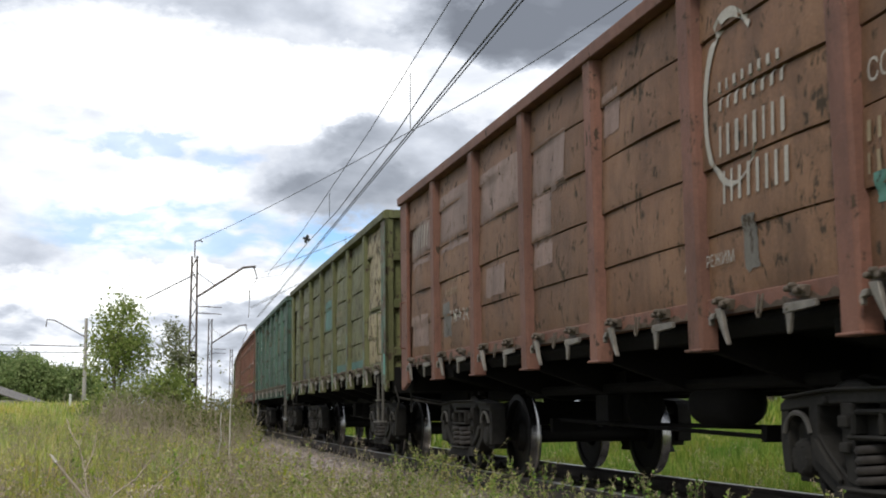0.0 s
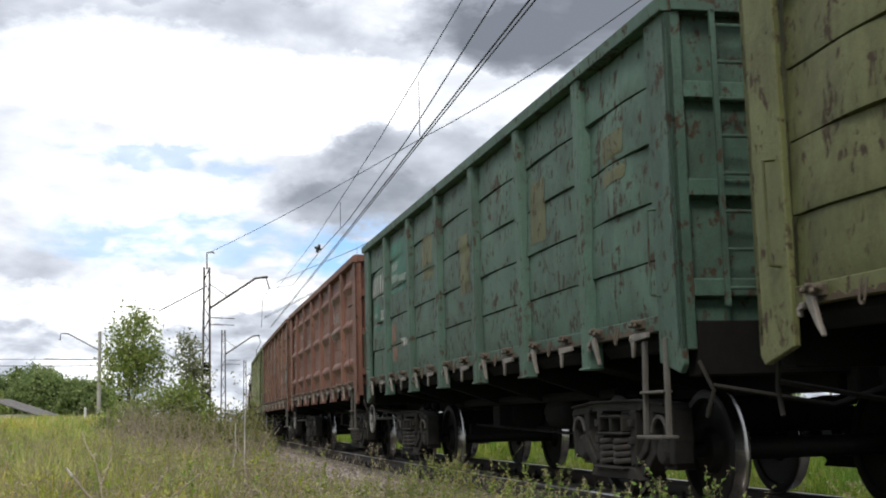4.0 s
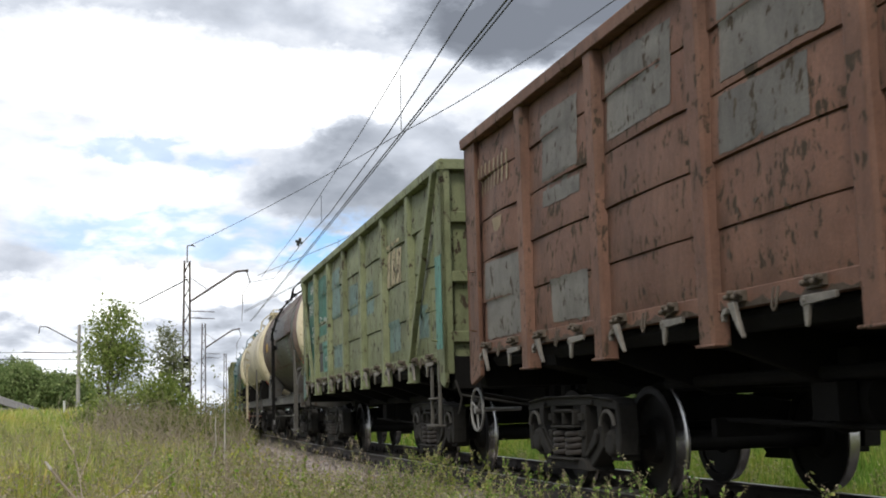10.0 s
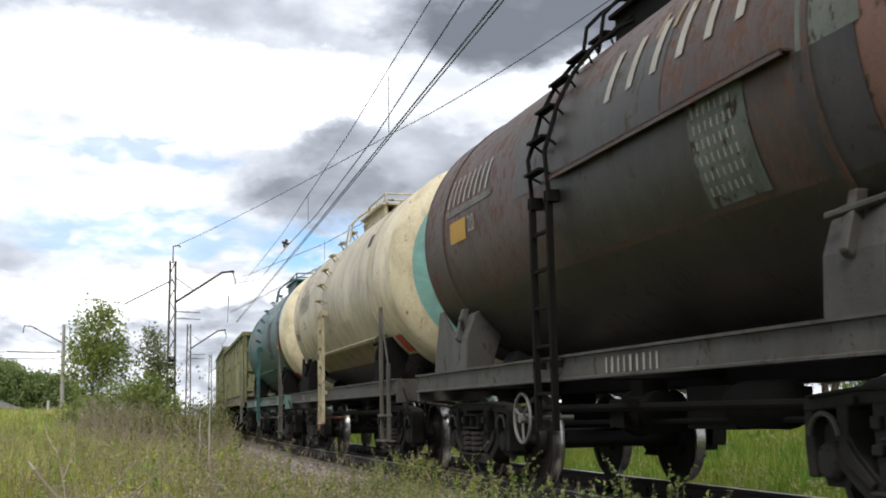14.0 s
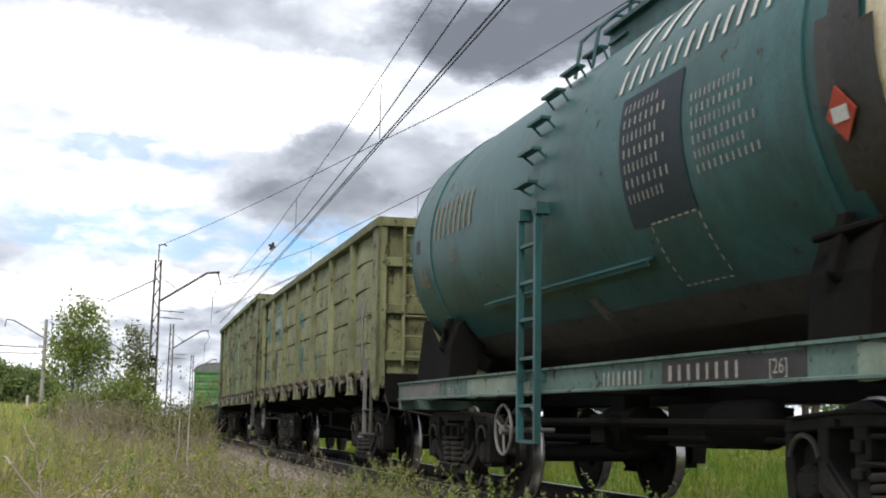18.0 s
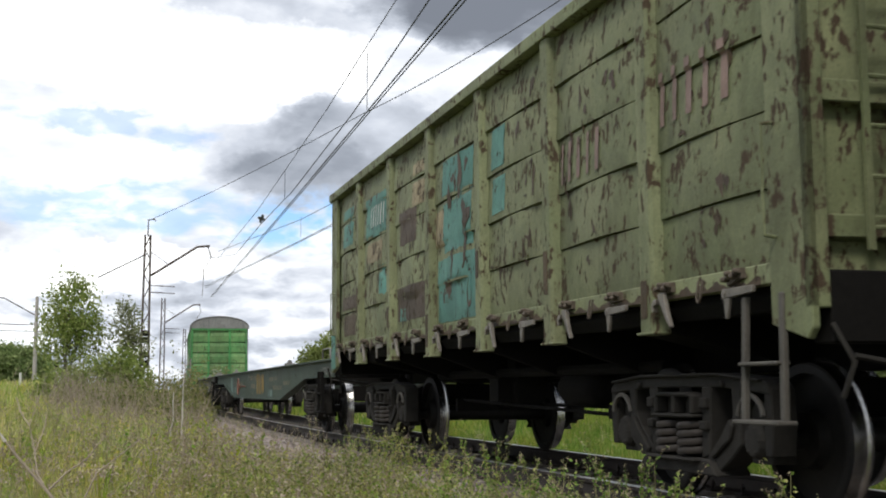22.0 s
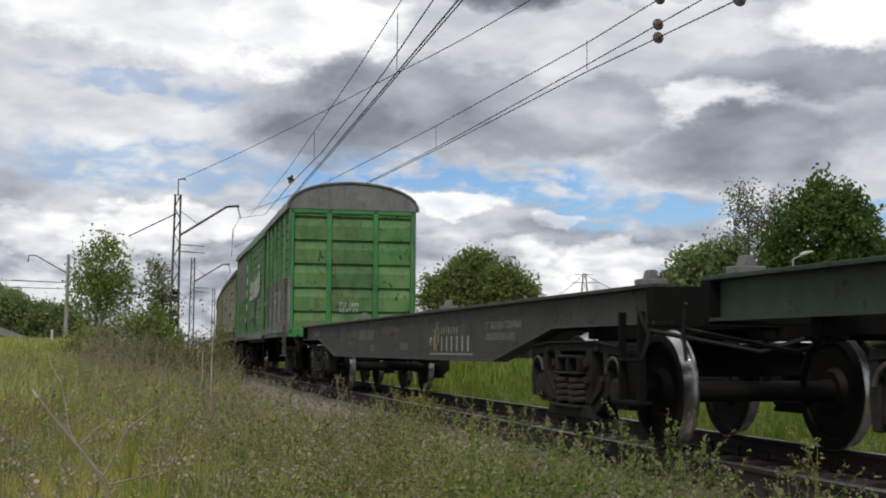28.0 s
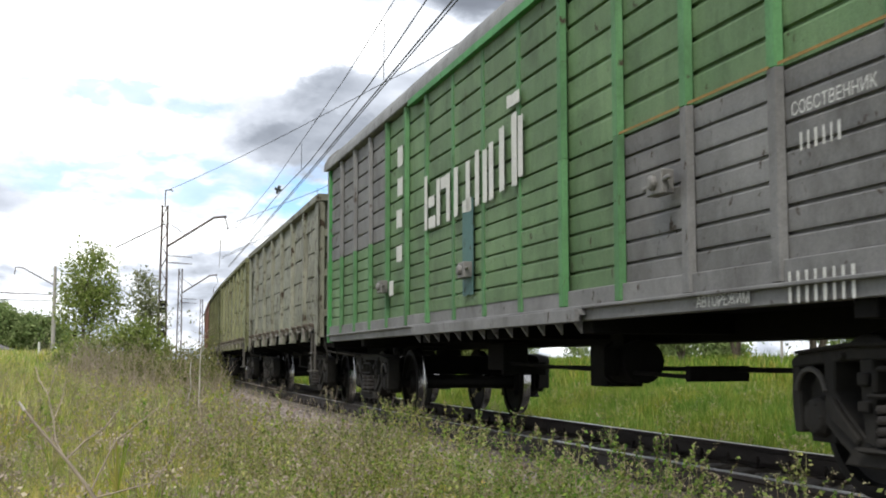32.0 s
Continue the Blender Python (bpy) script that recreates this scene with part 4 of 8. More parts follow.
def tank(pos, sections, frame_mat, label, ladder_mat, near_bar=None, dome_mat=None, radius=1.50, zc=2.78, saddle=None, platform_y=-.5, full_ladder=False, wheel_mat=None):
    """Tank wagon: a lying cylinder in painted sections between domed heads, on a sill frame."""
    g = empty("tank_wagon")
    hl, cap = 4.95, .52
    prof = {}
    ys = np.linspace(-hl, hl, 41)

    def shell(y0, y1):
        return stored(("shell", y0, y1, radius), lambda: Mesh().lathe([(y0, .4), (y0, radius), (y1, radius), (y1, .4)], 72, "y").make("shell", 0, 30))

    def head(k, f0, f1, r=radius):
        def build():
            pr = []
            for a in np.linspace(f0, f1, 9):
                pr.append((k * (hl + cap * math.sin(a)), max(.01, r * math.cos(a))))
            pr = [(k * (hl - .1 + cap * math.sin(f0)), max(.01, pr[0][1] * .6))] + pr
            return Mesh().lathe(pr, 72, "y").make("head", 0, 40)
        return stored(("head", k, f0, f1, r), build)
    for s in sections:
        if s[0] == "shell":
            me = shell(s[1], s[2])
            nm = "tank_section"
        else:
            me = head(s[1], s[2], s[3])
            nm = "tank_head"
        place(nm, me, s[-1], g, at=(0, 0, zc))
    main = sections[0][-1]
    band = stored(("band", radius), lambda: Mesh().lathe([(-.035, radius), (-.035, radius + .014), (.035, radius + .014), (.035, radius)], 72, "y").make("band", 0, 30))
    for y in (-3.45, 4.12):
        place("strap", band, main, g, at=(0, y, zc))
    weld = stored(("weld", radius), lambda: Mesh().lathe([(-.012, radius), (-.008, radius + .008), (.008, radius + .008), (.012, radius)], 72, "y").make("weld", 0, 30))
    place("weld_seam", weld, main, g, at=(0, 4.93, zc))
    # frame
    side = stored("tank_sill", lambda: Mesh().prism([(-1.42, 1.03), (-1.53, 1.03), (-1.53, 1.045), (-1.50, 1.055), (-1.50, 1.215), (-1.53, 1.22), (-1.53, 1.24), (-1.42, 1.24)], -5.42, 5.42).make("tank_sill", 0))
    for k in (0, 180):
        place("side_sill", side, frame_mat, g, m=pose(0, 0, 0, 0, 0, k))
    endb = stored("tank_end", lambda: Mesh().box(-1.50, 1.50, 5.36, 5.46, .92, 1.23).make("tank_end", .006))
    for k in (0, 180):
        place("end_sill", endb, frame_mat, g, m=pose(0, 0, 0, 0, 0, k))
    def frame_build():
        b = Mesh().box(-.28, .28, -5.4, 5.4, .96, 1.28)
        for y in (-4.2, -3.75, 0, 3.75, 4.2):
            b.box(-1.45, 1.45, y - .1, y + .1, 1.02, 1.2)
        b.box(-.7, -.3, -1.0, -.2, .62, .95).box(.3, .7, .2, .9, .62, .95)
        return b.make("tank_frame", .008)
    place("centre_frame", stored("tank_frame", frame_build), UNDER, g)
    def saddle_build():
        b = Mesh()
        arc = [(radius * math.sin(a), zc - radius * math.cos(a)) for a in np.linspace(-.5, .5, 13)]
        b.prism([(-.85, 1.2)] + [(min(max(x, -1.30), 1.30), z) for x, z in arc] + [(.85, 1.2)], -.20, .20)
        for k in (-1, 1):
            b.prism([(k * 1.38, 1.2), (k * 1.36, 1.60), (k * 1.27, 1.86), (k * 1.20, 1.90), (k * .96, 1.62), (k * 1.1, 1.2)], -.34, .22)
            b.prism([(k * 1.37, 1.55), (k * 1.42, 1.60), (k * 1.33, 1.93), (k * 1.25, 1.93), (k * 1.28, 1.80)], -.10, -.02)
            b.rod((k * 1.40, -.22, 1.80), (k * 1.26, .22, 1.86), .028, 8)
        b.box(-1.42, 1.42, -.42, .34, 1.2, 1.25)
        return b.make("saddle", .01)
    for y in (-3.60, 4.05):
        place("saddle", stored(("saddle", radius, zc), saddle_build), saddle or UNDER, g, m=pose(0, y, 0, 0, 0, 0 if y > 0 else 180))
        if y > 0:
            for k in (-1, 1):
                place("end_gusset", stored("gusset", lambda: Mesh().prism([(.30, 1.24), (1.32, 1.24), (1.26, 1.40), (1.02, 1.98), (.92, 1.98), (.34, 1.62)], -.02, .02, "x").make("end_gusset", .008)), saddle or UNDER, g, at=(k * 1.28, y, 0))
    place("brake_cylinder", stored("brake", brake_mesh), UNDER, g, at=(-.6, .7, .75))
    place("air_reservoir", stored("reservoir", lambda: Mesh().lathe([(-.42, .08), (-.38, .15), (-.3, .175), (.3, .175), (.38, .15), (.42, .08)], 16, "y").make("reservoir", 0, 50)), UNDER, g, at=(-.62, -1.3, .80))
    # side ladder and walkway over the manhole
    ly = platform_y + 1.15
    def side_ladder():
        b = Mesh()
        for y in (-.21, .21):
            b.prism([(-1.545, .62), (-1.60, .62), (-1.60, zc - .18), (-1.545, zc - .18)], y - .024, y + .024)
            b.box(-1.60, -1.46, y - .05, y + .05, zc - .24, zc - .14)
            b.box(-1.60, -1.42, y - .03, y + .03, 1.14, 1.20)
        for z in (.63, .93, 1.33, 1.66, 1.98, 2.30):
            b.box(-1.59, -1.555, -.20, .20, z - .014, z + .014)
        if full_ladder:
            for y in (-.21, .21):
                b.tube([(-1.57, y, zc - .2), (-1.60, y, zc + .2)] + [(-(radius + .09) * math.cos(a), y, zc + (radius + .09) * math.sin(a)) for a in np.linspace(.2, 1.2, 6)], .02, 6)
        for a in np.linspace(.03, 1.12, 7):
            c, d = math.cos(a), math.sin(a)
            x, z = -(radius + .11) * c, zc + (radius + .11) * d
            b.box(x - .045, x + .045, -.19, .19, z - .012, z + .012)
            for y in (-.17, .17):
                b.rod((x, y, z), (-(radius - .01) * c, y, zc + (radius - .01) * d - .06), .012, 5)
        return b.make("side_ladder", 0, 60)
    place("side_ladder", stored(("side_ladder", zc, full_ladder), side_ladder), ladder_mat, g, at=(0, ly, 0))
    def rail_build():
        b = Mesh()
        zt, rt = zc + radius, .24
        for y in (-.2, .2):
            b.tube([(-1.06, y, zt - .40), (-1.0, y, zt - .05), (-.85, y, zt + .10), (-.66, y, zt + rt), (.62, y, zt + rt)], .018, 6)
        for p, q in (((-.70, -.2), (-.70, -1.7)), ((.70, -.2), (.70, -1.7)), ((-.70, -1.7), (.70, -1.7)), ((.70, -.2), (.70, .2))):
            for z in (zt + .13, zt + rt):
                b.rod((p[0], p[1], z), (q[0], q[1], z), .016, 6)
        for x in (-.70, .70):
            for y in (-.2, -.9, -1.7):
                b.rod((x, y, zt - .15), (x, y, zt + rt), .018, 6)
        return b.make("railing", 0, 60)
    place("walkway_railing", stored(("railing", zc, radius), rail_build), ladder_mat, g, at=(0, ly, 0))
    place("walkway", stored(("walkway", zc, radius), lambda: Mesh().box(-.78, .78, -1.75, .22, zc + radius + .04, zc + radius + .08).box(-.72, -.66, -1.7, .2, zc + radius - .25, zc + radius + .05).box(.66, .72, -1.7, .2, zc + radius - .25, zc + radius + .05).make("walkway", .005)), ladder_mat, g, at=(0, ly, 0))
    place("manhole", stored(("manhole", zc, radius), lambda: Mesh().lathe([(zc + radius - .12, .32), (zc + radius + .06, .30), (zc + radius + .07, .36), (zc + radius + .13, .36), (zc + radius + .16, .2), (zc + radius + .17, .05)], 24, "z").make("manhole", 0, 40)), dome_mat or main, g, at=(0, ly - .85, 0))
    # corner step with grab rails at the near end
    def corner_build():
        b = Mesh()
        b.box(-.025, .025, -.025, .025, .42, 2.25)
        b.box(-.025, .025, -.495, -.445, .42, 1.45)
        b.rod((0, 0, 2.2), (0, -.47, 1.42), .014, 6)
        b.box(-.08, .06, -.56, .08, .40, .43)
        b.box(-.06, .04, -.50, .02, .74, .77)
        return b.make("corner_rail", .006)
    place("corner_step", stored("tank_corner", corner_build), near_bar or STEP_STEEL, g, at=(-1.54, -4.62, 0))
    handwheel(g, 1.62, .72, -1.46, wheel_mat)
    place("brake_pipe", stored("brake_pipe", lambda: Mesh().rod((-.95, -2.6, .80), (-.95, 2.6, .80), .035, 8).rod((-.70, -2.4, .70), (-.70, 2.5, .66), .022, 6).make("brake_pipe")), UNDER, g)
    running_gear(g, 5.46, 12.02, (-3.9, 3.9), pos)
    tagged(g, label, "tank wagon", "wagons of the train")
    TRAIN.append((g, pos, 3.9))
    return g


def flat(pos, half, length, pivot, mat, label, belly=.66, slope=3.4, flat_end=3.0, step_at=1.35):
    """Container flat wagon: two deep fish-bellied side beams joined by cross members."""
    g = empty("container_flat_wagon")
    top, zb = 1.29, belly
    h, e = half, flat_end
    knee = [(-h, 1.0), (-h + e, 1.0), (-h + e + slope, zb), (h - e - slope, zb), (h - e, 1.0), (h, 1.0)]
    web = stored(("beam", half), lambda: Mesh().prism([(-h, top)] + knee + [(h, top)], -1.22, -1.20, "x").make("side_beam", 0))
    over = stored(("top_flange", half), lambda: Mesh().box(-1.30, -1.12, -h, h, top - .02, top + .01).make("top_flange", .004))
    under = stored(("bottom_flange", half), lambda: Mesh().prism(knee + [(u, w + .022) for u, w in knee[::-1]], -1.30, -1.12, "x").make("bottom_flange", 0))
    for k in (0, 180):
        beam = place("side_beam", web, mat, g, m=pose(0, 0, 0, 0, 0, k))
        place("top_flange", over, mat, beam)
        place("bottom_flange", under, mat, beam)
    def cross():
        b = Mesh().box(-.28, .28, -half, half, .98, 1.25)
        for e in (-1, 1):
            b.box(-1.3, 1.3, min(e * half, e * (half - .12)), max(e * half, e * (half - .12)), .98, 1.28)
            b.box(-1.2, 1.2, e * pivot - .25, e * pivot + .25, .98, 1.2)
        for y in np.arange(-half + 1.5, half - 1, 2.2):
            b.box(-1.2, 1.2, y - .06, y + .06, .90, 1.24)
        return b.make("cross_members", .006)
    place("underframe", stored(("cross", half), cross), UNDER, g)
    for e in (-1, 1):
        for y in (half - .35, half - 6.4):
            place("container_lock", stored("lock", lambda: Mesh().box(-.1, .1, -.09, .09, 0, .05).prism([(-.05, .05), (.05, .05), (.03, .12), (-.03, .12)], -.05, .05).make("lock", .008)), GREY_STEEL, g, at=(-1.16, e * y, top + .01))
            place("container_lock", stored("lock", None), GREY_STEEL, g, at=(1.16, e * y, top + .01))
    place("corner_step", stored("flat_step", lambda: Mesh().box(-.03, .03, -.2, -.16, .42, 1.1).box(-.03, .03, .16, .2, .42, 1.1).box(-.08, .06, -.24, .24, .40, .43).box(-.04, .04, -.2, .2, .72, .745).make("flat_step", .006)), UNDER, g, at=(-1.32, -half + step_at, 0))
    place("brake_cylinder", stored("brake", brake_mesh), UNDER, g, at=(-.55, .7, .80))
    running_gear(g, half, length, (-pivot, pivot), pos)
    tagged(g, label, "flat wagon", "wagons of the train")
    TRAIN.append((g, pos, pivot))
    return g


def slat_panel(w, z0, z1, pitch):
    """Corrugated bay: level pressed slats with shadow gaps; middle at y = 0."""
    b = Mesh()
    n = max(1, round((z1 - z0) / pitch))
    p = (z1 - z0) / n
    out = [(0.03, z0)]
    for i in range(n):
        a = z0 + i * p
        out += [(.002, a + p * .02), (0.0, a + p * .10), (-.003, a + p * .80), (.002, a + p * .86), (.028, a + p * .90), (.028, a + p * .99)]
    out += [(.03, z1), (.07, z1), (.07, z0)]
    b.prism(out, -w / 2 + .0, w / 2)
    return b.make("slat_panel")


def covered(pos, half, length, pivot, label):
    g = empty("covered_goods_wagon")
    z0, zm, z1, X = 1.22, 2.42, 3.96, 1.56
    off = -.12
    ys = list(np.linspace(-half + .02, half - .02, 17))
    for k in (-1, 1):
        flip = Matrix.Identity(4) if k < 0 else pose(2 * off, 0, 0, 0, 0, 180)
        for i, (a, c) in enumerate(zip(ys[:-1], ys[1:])):
            w = round(c - a, 3)
            door = 6 <= i <= 9
            near = i < 7 if k < 0 else i > 10
            up_mat = COVER_SIDE if i < 12 else COVER_GREY
            low_mat = COVER_GREY if i < 5 else COVER_SIDE
            sx = .045 if not door else .0
            place("upper_panel", stored(("slat_u", w), lambda: slat_panel(w, zm, z1, .215)), up_mat, g, m=flip @ pose(-X + sx, (a + c) / 2, 0))
            place("lower_panel", stored(("slat_l", w), lambda: slat_panel(w, z0 + .12, zm, .165)), low_mat, g, m=flip @ pose(-X + sx, (a + c) / 2, 0))
        for i, y in enumerate(ys):
            mu = COVER_RIB if i < 13 else COVER_GREY
            ml = COVER_GREY if i < 5 else COVER_RIB
            place("upper_rib", stored("rib_u", lambda: Mesh().prism([(.05, -.065), (0, -.045), (0, .045), (.05, .065)], zm, z1, "z").make("rib", .005)), mu, g, m=flip @ pose(-X - .012 if i not in (6, 10) else -X - .03, y, 0))
            place("lower_rib", stored("rib_l", lambda: Mesh().prism([(.05, -.065), (0, -.045), (0, .045), (.05, .065)], z0, zm, "z").make("rib", .005)), ml, g, m=flip @ pose(-X - .012 if i not in (6, 10) else -X - .03, y, 0))
        place("bottom_sill", stored(("cov_sill", half), lambda: Mesh().box(-X + .01, -X + .12, -half, half, 1.10, 1.345).box(-X - .03, -X + .08, -half, half, 1.19, 1.215).make("cov_sill", .006)), COVER_GREY, g, m=flip)
        place("door_rail", stored("door_rail", lambda: Mesh().box(-.06, 0, -2.6, 2.6, 0, .05).box(-.10, -.06, -2.6, 2.6, -.05, .05).make("door_rail", .004)), COVER_GREY, g, m=flip @ pose(-X + .01, 0, 1.14))
        for y in np.arange(-2.5, 2.6, .42):
            place("rail_bracket", stored("rail_bracket", lambda: Mesh().prism([(-.1, 0), (0, 0), (0, -.14)], -.02, .02).make("rail_bracket")), COVER_GREY, g, m=flip @ pose(-X + .01, float(y), 1.14))
        place("door_top_rail", stored("door_top", lambda: Mesh().box(-.05, .02, -2.9, 2.9, -.06, .02).make("door_top", .004)), COVER_GREEN, g, m=flip @ pose(-X - .01, 0, 3.94))
    # roof
    R = X + .05 + off
    arc = [(off + R, 3.95)] + [(off + R * math.cos(a), 3.97 + .60 * math.sin(a) ** .9) for a in np.linspace(0.12, math.pi - .12, 15)] + [(off - R, 3.95)]
    place("roof", Mesh().prism(arc, -half - .04, half + .04).make("roof", .012, 35), ROOF_GREY, g, "grey arched sheet roof")
    for e in (-1, 1):
        em = Matrix.Identity(4) if e < 0 else pose(2 * off, 0, 0, 0, 0, 180)
        place("roof_rim", stored("roof_rim", lambda: Mesh().tube([(x, -half - .05, z) for x, z in arc], .03, 6).make("rim", 0, 60)), COVER_GREY, g, m=em)
        for a, c in ((-1.49, -.66), (-.66, .40), (.40, 1.25)):
            def end_panel():
                b = Mesh()
                n = 5
                p = (3.92 - 1.25) / n
                out = []
                for i in range(n):
                    zz = 1.25 + i * p
                    out += [(.0, zz), (.0, zz + p * .36), (.055, zz + p * .70), (.058, zz + p * .76), (.0, zz + p * .78)]
                out += [(.0, 3.92), (.10, 3.92), (.10, 1.25)]
                b.prism(out, -(c - a) / 2 + .05, (c - a) / 2 - .05, "x")
                return b.make("end_panel")
            place("end_panel", stored(("cov_end", a), end_panel), COVER_END, g, m=em @ pose((a + c) / 2, -half, 0))
        for x in (-1.51, -.66, .40, 1.27):
            place("end_post", stored("cov_end_post", lambda: Mesh().box(-.055, .055, -.03, .09, 1.15, 3.95).make("end_post", .008)), COVER_GREEN, g, m=em @ pose(x, -half, 0))
        for z, h in ((3.86, .12), (1.08, .19)):
            place("end_beam", stored(("cov_end_beam", h), lambda: Mesh().box(-1.57, 1.33, -.03, .10, 0, h).make("end_beam", .008)), COVER_GREEN, g, m=em @ pose(0, -half, z))
    def under():
        b = Mesh().box(-.28, .28, -half, half, .95, 1.2).box(-1.5, 1.28, -half, half, 1.16, 1.22)
        for y in (-half + .15, -pivot, -2.5, 0, 2.5, pivot, half - .15):
            b.box(-1.5, 1.28, y - .1, y + .1, 1.0, 1.18)
        b.box(-.7, -.4, 2.0, 2.6, .68, .98).box(-.66, -.3, -.9, -.5, .55, .95)
        return b.make("cov_under", .008)
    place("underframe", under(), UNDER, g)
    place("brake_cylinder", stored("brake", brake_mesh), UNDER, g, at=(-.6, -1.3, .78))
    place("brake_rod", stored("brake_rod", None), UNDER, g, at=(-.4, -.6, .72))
    place("corner_step", stored("step", step_mesh), STEP_STEEL, g, at=(-1.60, -half + .38, .06))
    # door fittings
    for y, z in ((-4.1, 1.95), (.4, 1.7), (4.2, 1.75)):
        place("door_latch", stored("door_latch", lambda: Mesh().box(-.09, 0, -.12, .12, -.08, .08).lathe([(-.13, .03), (-.12, .05), (-.02, .05)], 12, "x").rod((-.07, -.2, .02), (-.07, .2, -.02), .018).make("door_latch", .008)), GREY_STEEL, g, at=(-X - .03, y, z))
    place("lock_rod", stored("lock_rod", lambda: Mesh().tube([(0, 0, 1.45), (-.02, 0, 1.9), (-.01, 0, 2.36), (.0, -.12, 2.40)], .009, 6).make("lock_rod")), GREY_STEEL, g, at=(-X - .03, -7.95, 0))
    running_gear(g, half, length, (-pivot, pivot + .7), pos)
    tagged(g, label, "covered wagon", "wagons of the train")
    TRAIN.append((g, pos, pivot))
    return g


# ---- the train, from its head backwards ----
GL = 13.92
w0 = gondola(0, BROWN, frame_mat=RED_BROWN, label="rust-brown open gondola wagon with faded white lettering")
w1 = gondola(GL, OLIVE, label="olive-green open gondola wagon with cream patched panel")
w2 = gondola(2 * GL, TEAL_GREEN, wheel=True, label="blue-green open gondola wagon with chipped paint")
w3 = gondola(3 * GL, RED_BROWN, wheel=True, style="ridge", label="red-brown open gondola wagon with pressed ribs")
w4 = gondola(4 * GL, RUST_BROWN, wheel=True, label="rust-red open gondola wagon with grey patches")
w5 = gondola(5 * GL, GREEN, style="smooth", diagonals=True, label="faded green open gondola wagon with diagonal end braces")
w6 = tank(5 * GL + 12.97, [("shell", -3.9, 4.95, TANK_SOOT), ("shell", -4.72, -3.9, TANK_BROWN), ("shell", -4.95, -4.72, TANK_CREAM), ("head", 1, 0.0, 1.56, TANK_BLACK), ("head", -1, 0.0, .42, TANK_CREAM), ("head", -1, .42, 1.56, TANK_GREYGREEN)], TANK_SILL, "sooty brown and black tank wagon with cream end band", UNDER, saddle=TANK_SILL, full_ladder=True)
w7 = tank(5 * GL + 24.99, [("shell", -3.9, 4.95, TANK_BEIGE), ("shell", -4.95, -3.9, TANK_CREAM), ("head", 1, 0.0, 1.56, TANK_BEIGE), ("head", -1, 0.0, .62, TANK_CREAM), ("head", -1, .62, 1.56, TANK_AQUA)], TANK_SILL, "beige tank wagon with cream end and aqua disc", CREAM_STEEL, wheel_mat=RED_BROWN)
w8 = tank(5 * GL + 37.01, [("shell", -4.05, 4.95, TANK_TEAL), ("shell", -4.95, -4.05, TANK_CREAM), ("head", 1, 0.0, 1.56, TANK_TEAL), ("head", -1, 0.0, .62, TANK_CREAM), ("head", -1, .62, 1.56, TANK_AQUA)], AQUA_STEEL, "teal tank wagon with cream end band on aqua frame", TANK_TEAL)
w9 = gondola(119.58, PALE_OLIVE, wheel=True, top=3.49, label="pale olive open gondola wagon with turquoise patches", end_style=1)
w10 = gondola(133.5, RUSTY_OLIVE, top=3.79, label="rust-scarred olive gondola wagon with turquoise patches")
w11 = flat(153.10, 12.35, 25.9, 9.5, FLAT_GREEN, "dark green container flat wagon running empty", .58, 3.72, 3.3)
w12 = flat(175.35, 9.15, 19.4, 7.3, FLAT_GREY, "dark grey container flat wagon running empty", .68, 1.9, 2.2, .35)
w13 = covered(193.70, 8.65, 18.1, 6.1, "bright green covered goods wagon with grey primer areas")
w14 = gondola(210.0, GREY_OLIVE, label="grey-olive open gondola wagon")
w15 = gondola(223.92, PALE_OLIVE, label="pale olive open gondola wagon")
w16 = gondola(237.84, OLIVE, label="olive-green open gondola wagon")
w17 = gondola(251.76, RED_BROWN, label="red-brown open gondola wagon")
w18 = gondola(265.68, OLIVE, label="olive-green open gondola wagon")

# ---- ground, track bed ----
S_TAB = np.arange(-40.0, 320.0, 2.0)
LINE_TAB = np.array([line(float(s)) for s in S_TAB])


def lateral(x, y):
    """Signed distance to the right of the track's centre line, for arrays."""
    x, y = np.atleast_1d(x).astype(float), np.atleast_1d(y).astype(float)
    out = np.empty(len(x))
    for i0 in range(0, len(x), 20000):
        dx = x[i0:i0 + 20000, None] - LINE_TAB[None, :, 0]
        dy = y[i0:i0 + 20000, None] - LINE_TAB[None, :, 1]
        j = np.argmin(dx * dx + dy * dy, 1)
        k = np.arange(len(j))
        h = LINE_TAB[j, 2]
        out[i0:i0 + 20000] = dx[k, j] * np.cos(h) - dy[k, j] * np.sin(h)
    return out


def ground_z(x, y):
    """Height of the ground: field, shallow ditch, embankment shoulder."""
    x, y = np.atleast_1d(x).astype(float), np.atleast_1d(y).astype(float)
    lat = lateral(x, y)
    a = np.abs(lat)
    r = np.hypot(x, y)
    swell = .10 * np.sin(x * .31 + 1.3) * np.sin(y * .23) + .06 * np.sin(x * .9 + y * .7)
    field = -.72 + swell * np.clip((a - 3) / 4, 0, 1)
    left = np.where(lat < 0, 1.55 * np.clip((r - 14) / 90, 0, 1) ** .8 * np.clip((a - 3.5) / 8, 0, 1), 1.38 * np.clip((a - 5) / 20, 0, 1) ** .8)
    field = field + left
    bed = -.34
    t = np.clip((a - 1.95) / 1.15, 0, 1)
    return np.where(a < 1.95, bed, bed + (field - bed) * t)


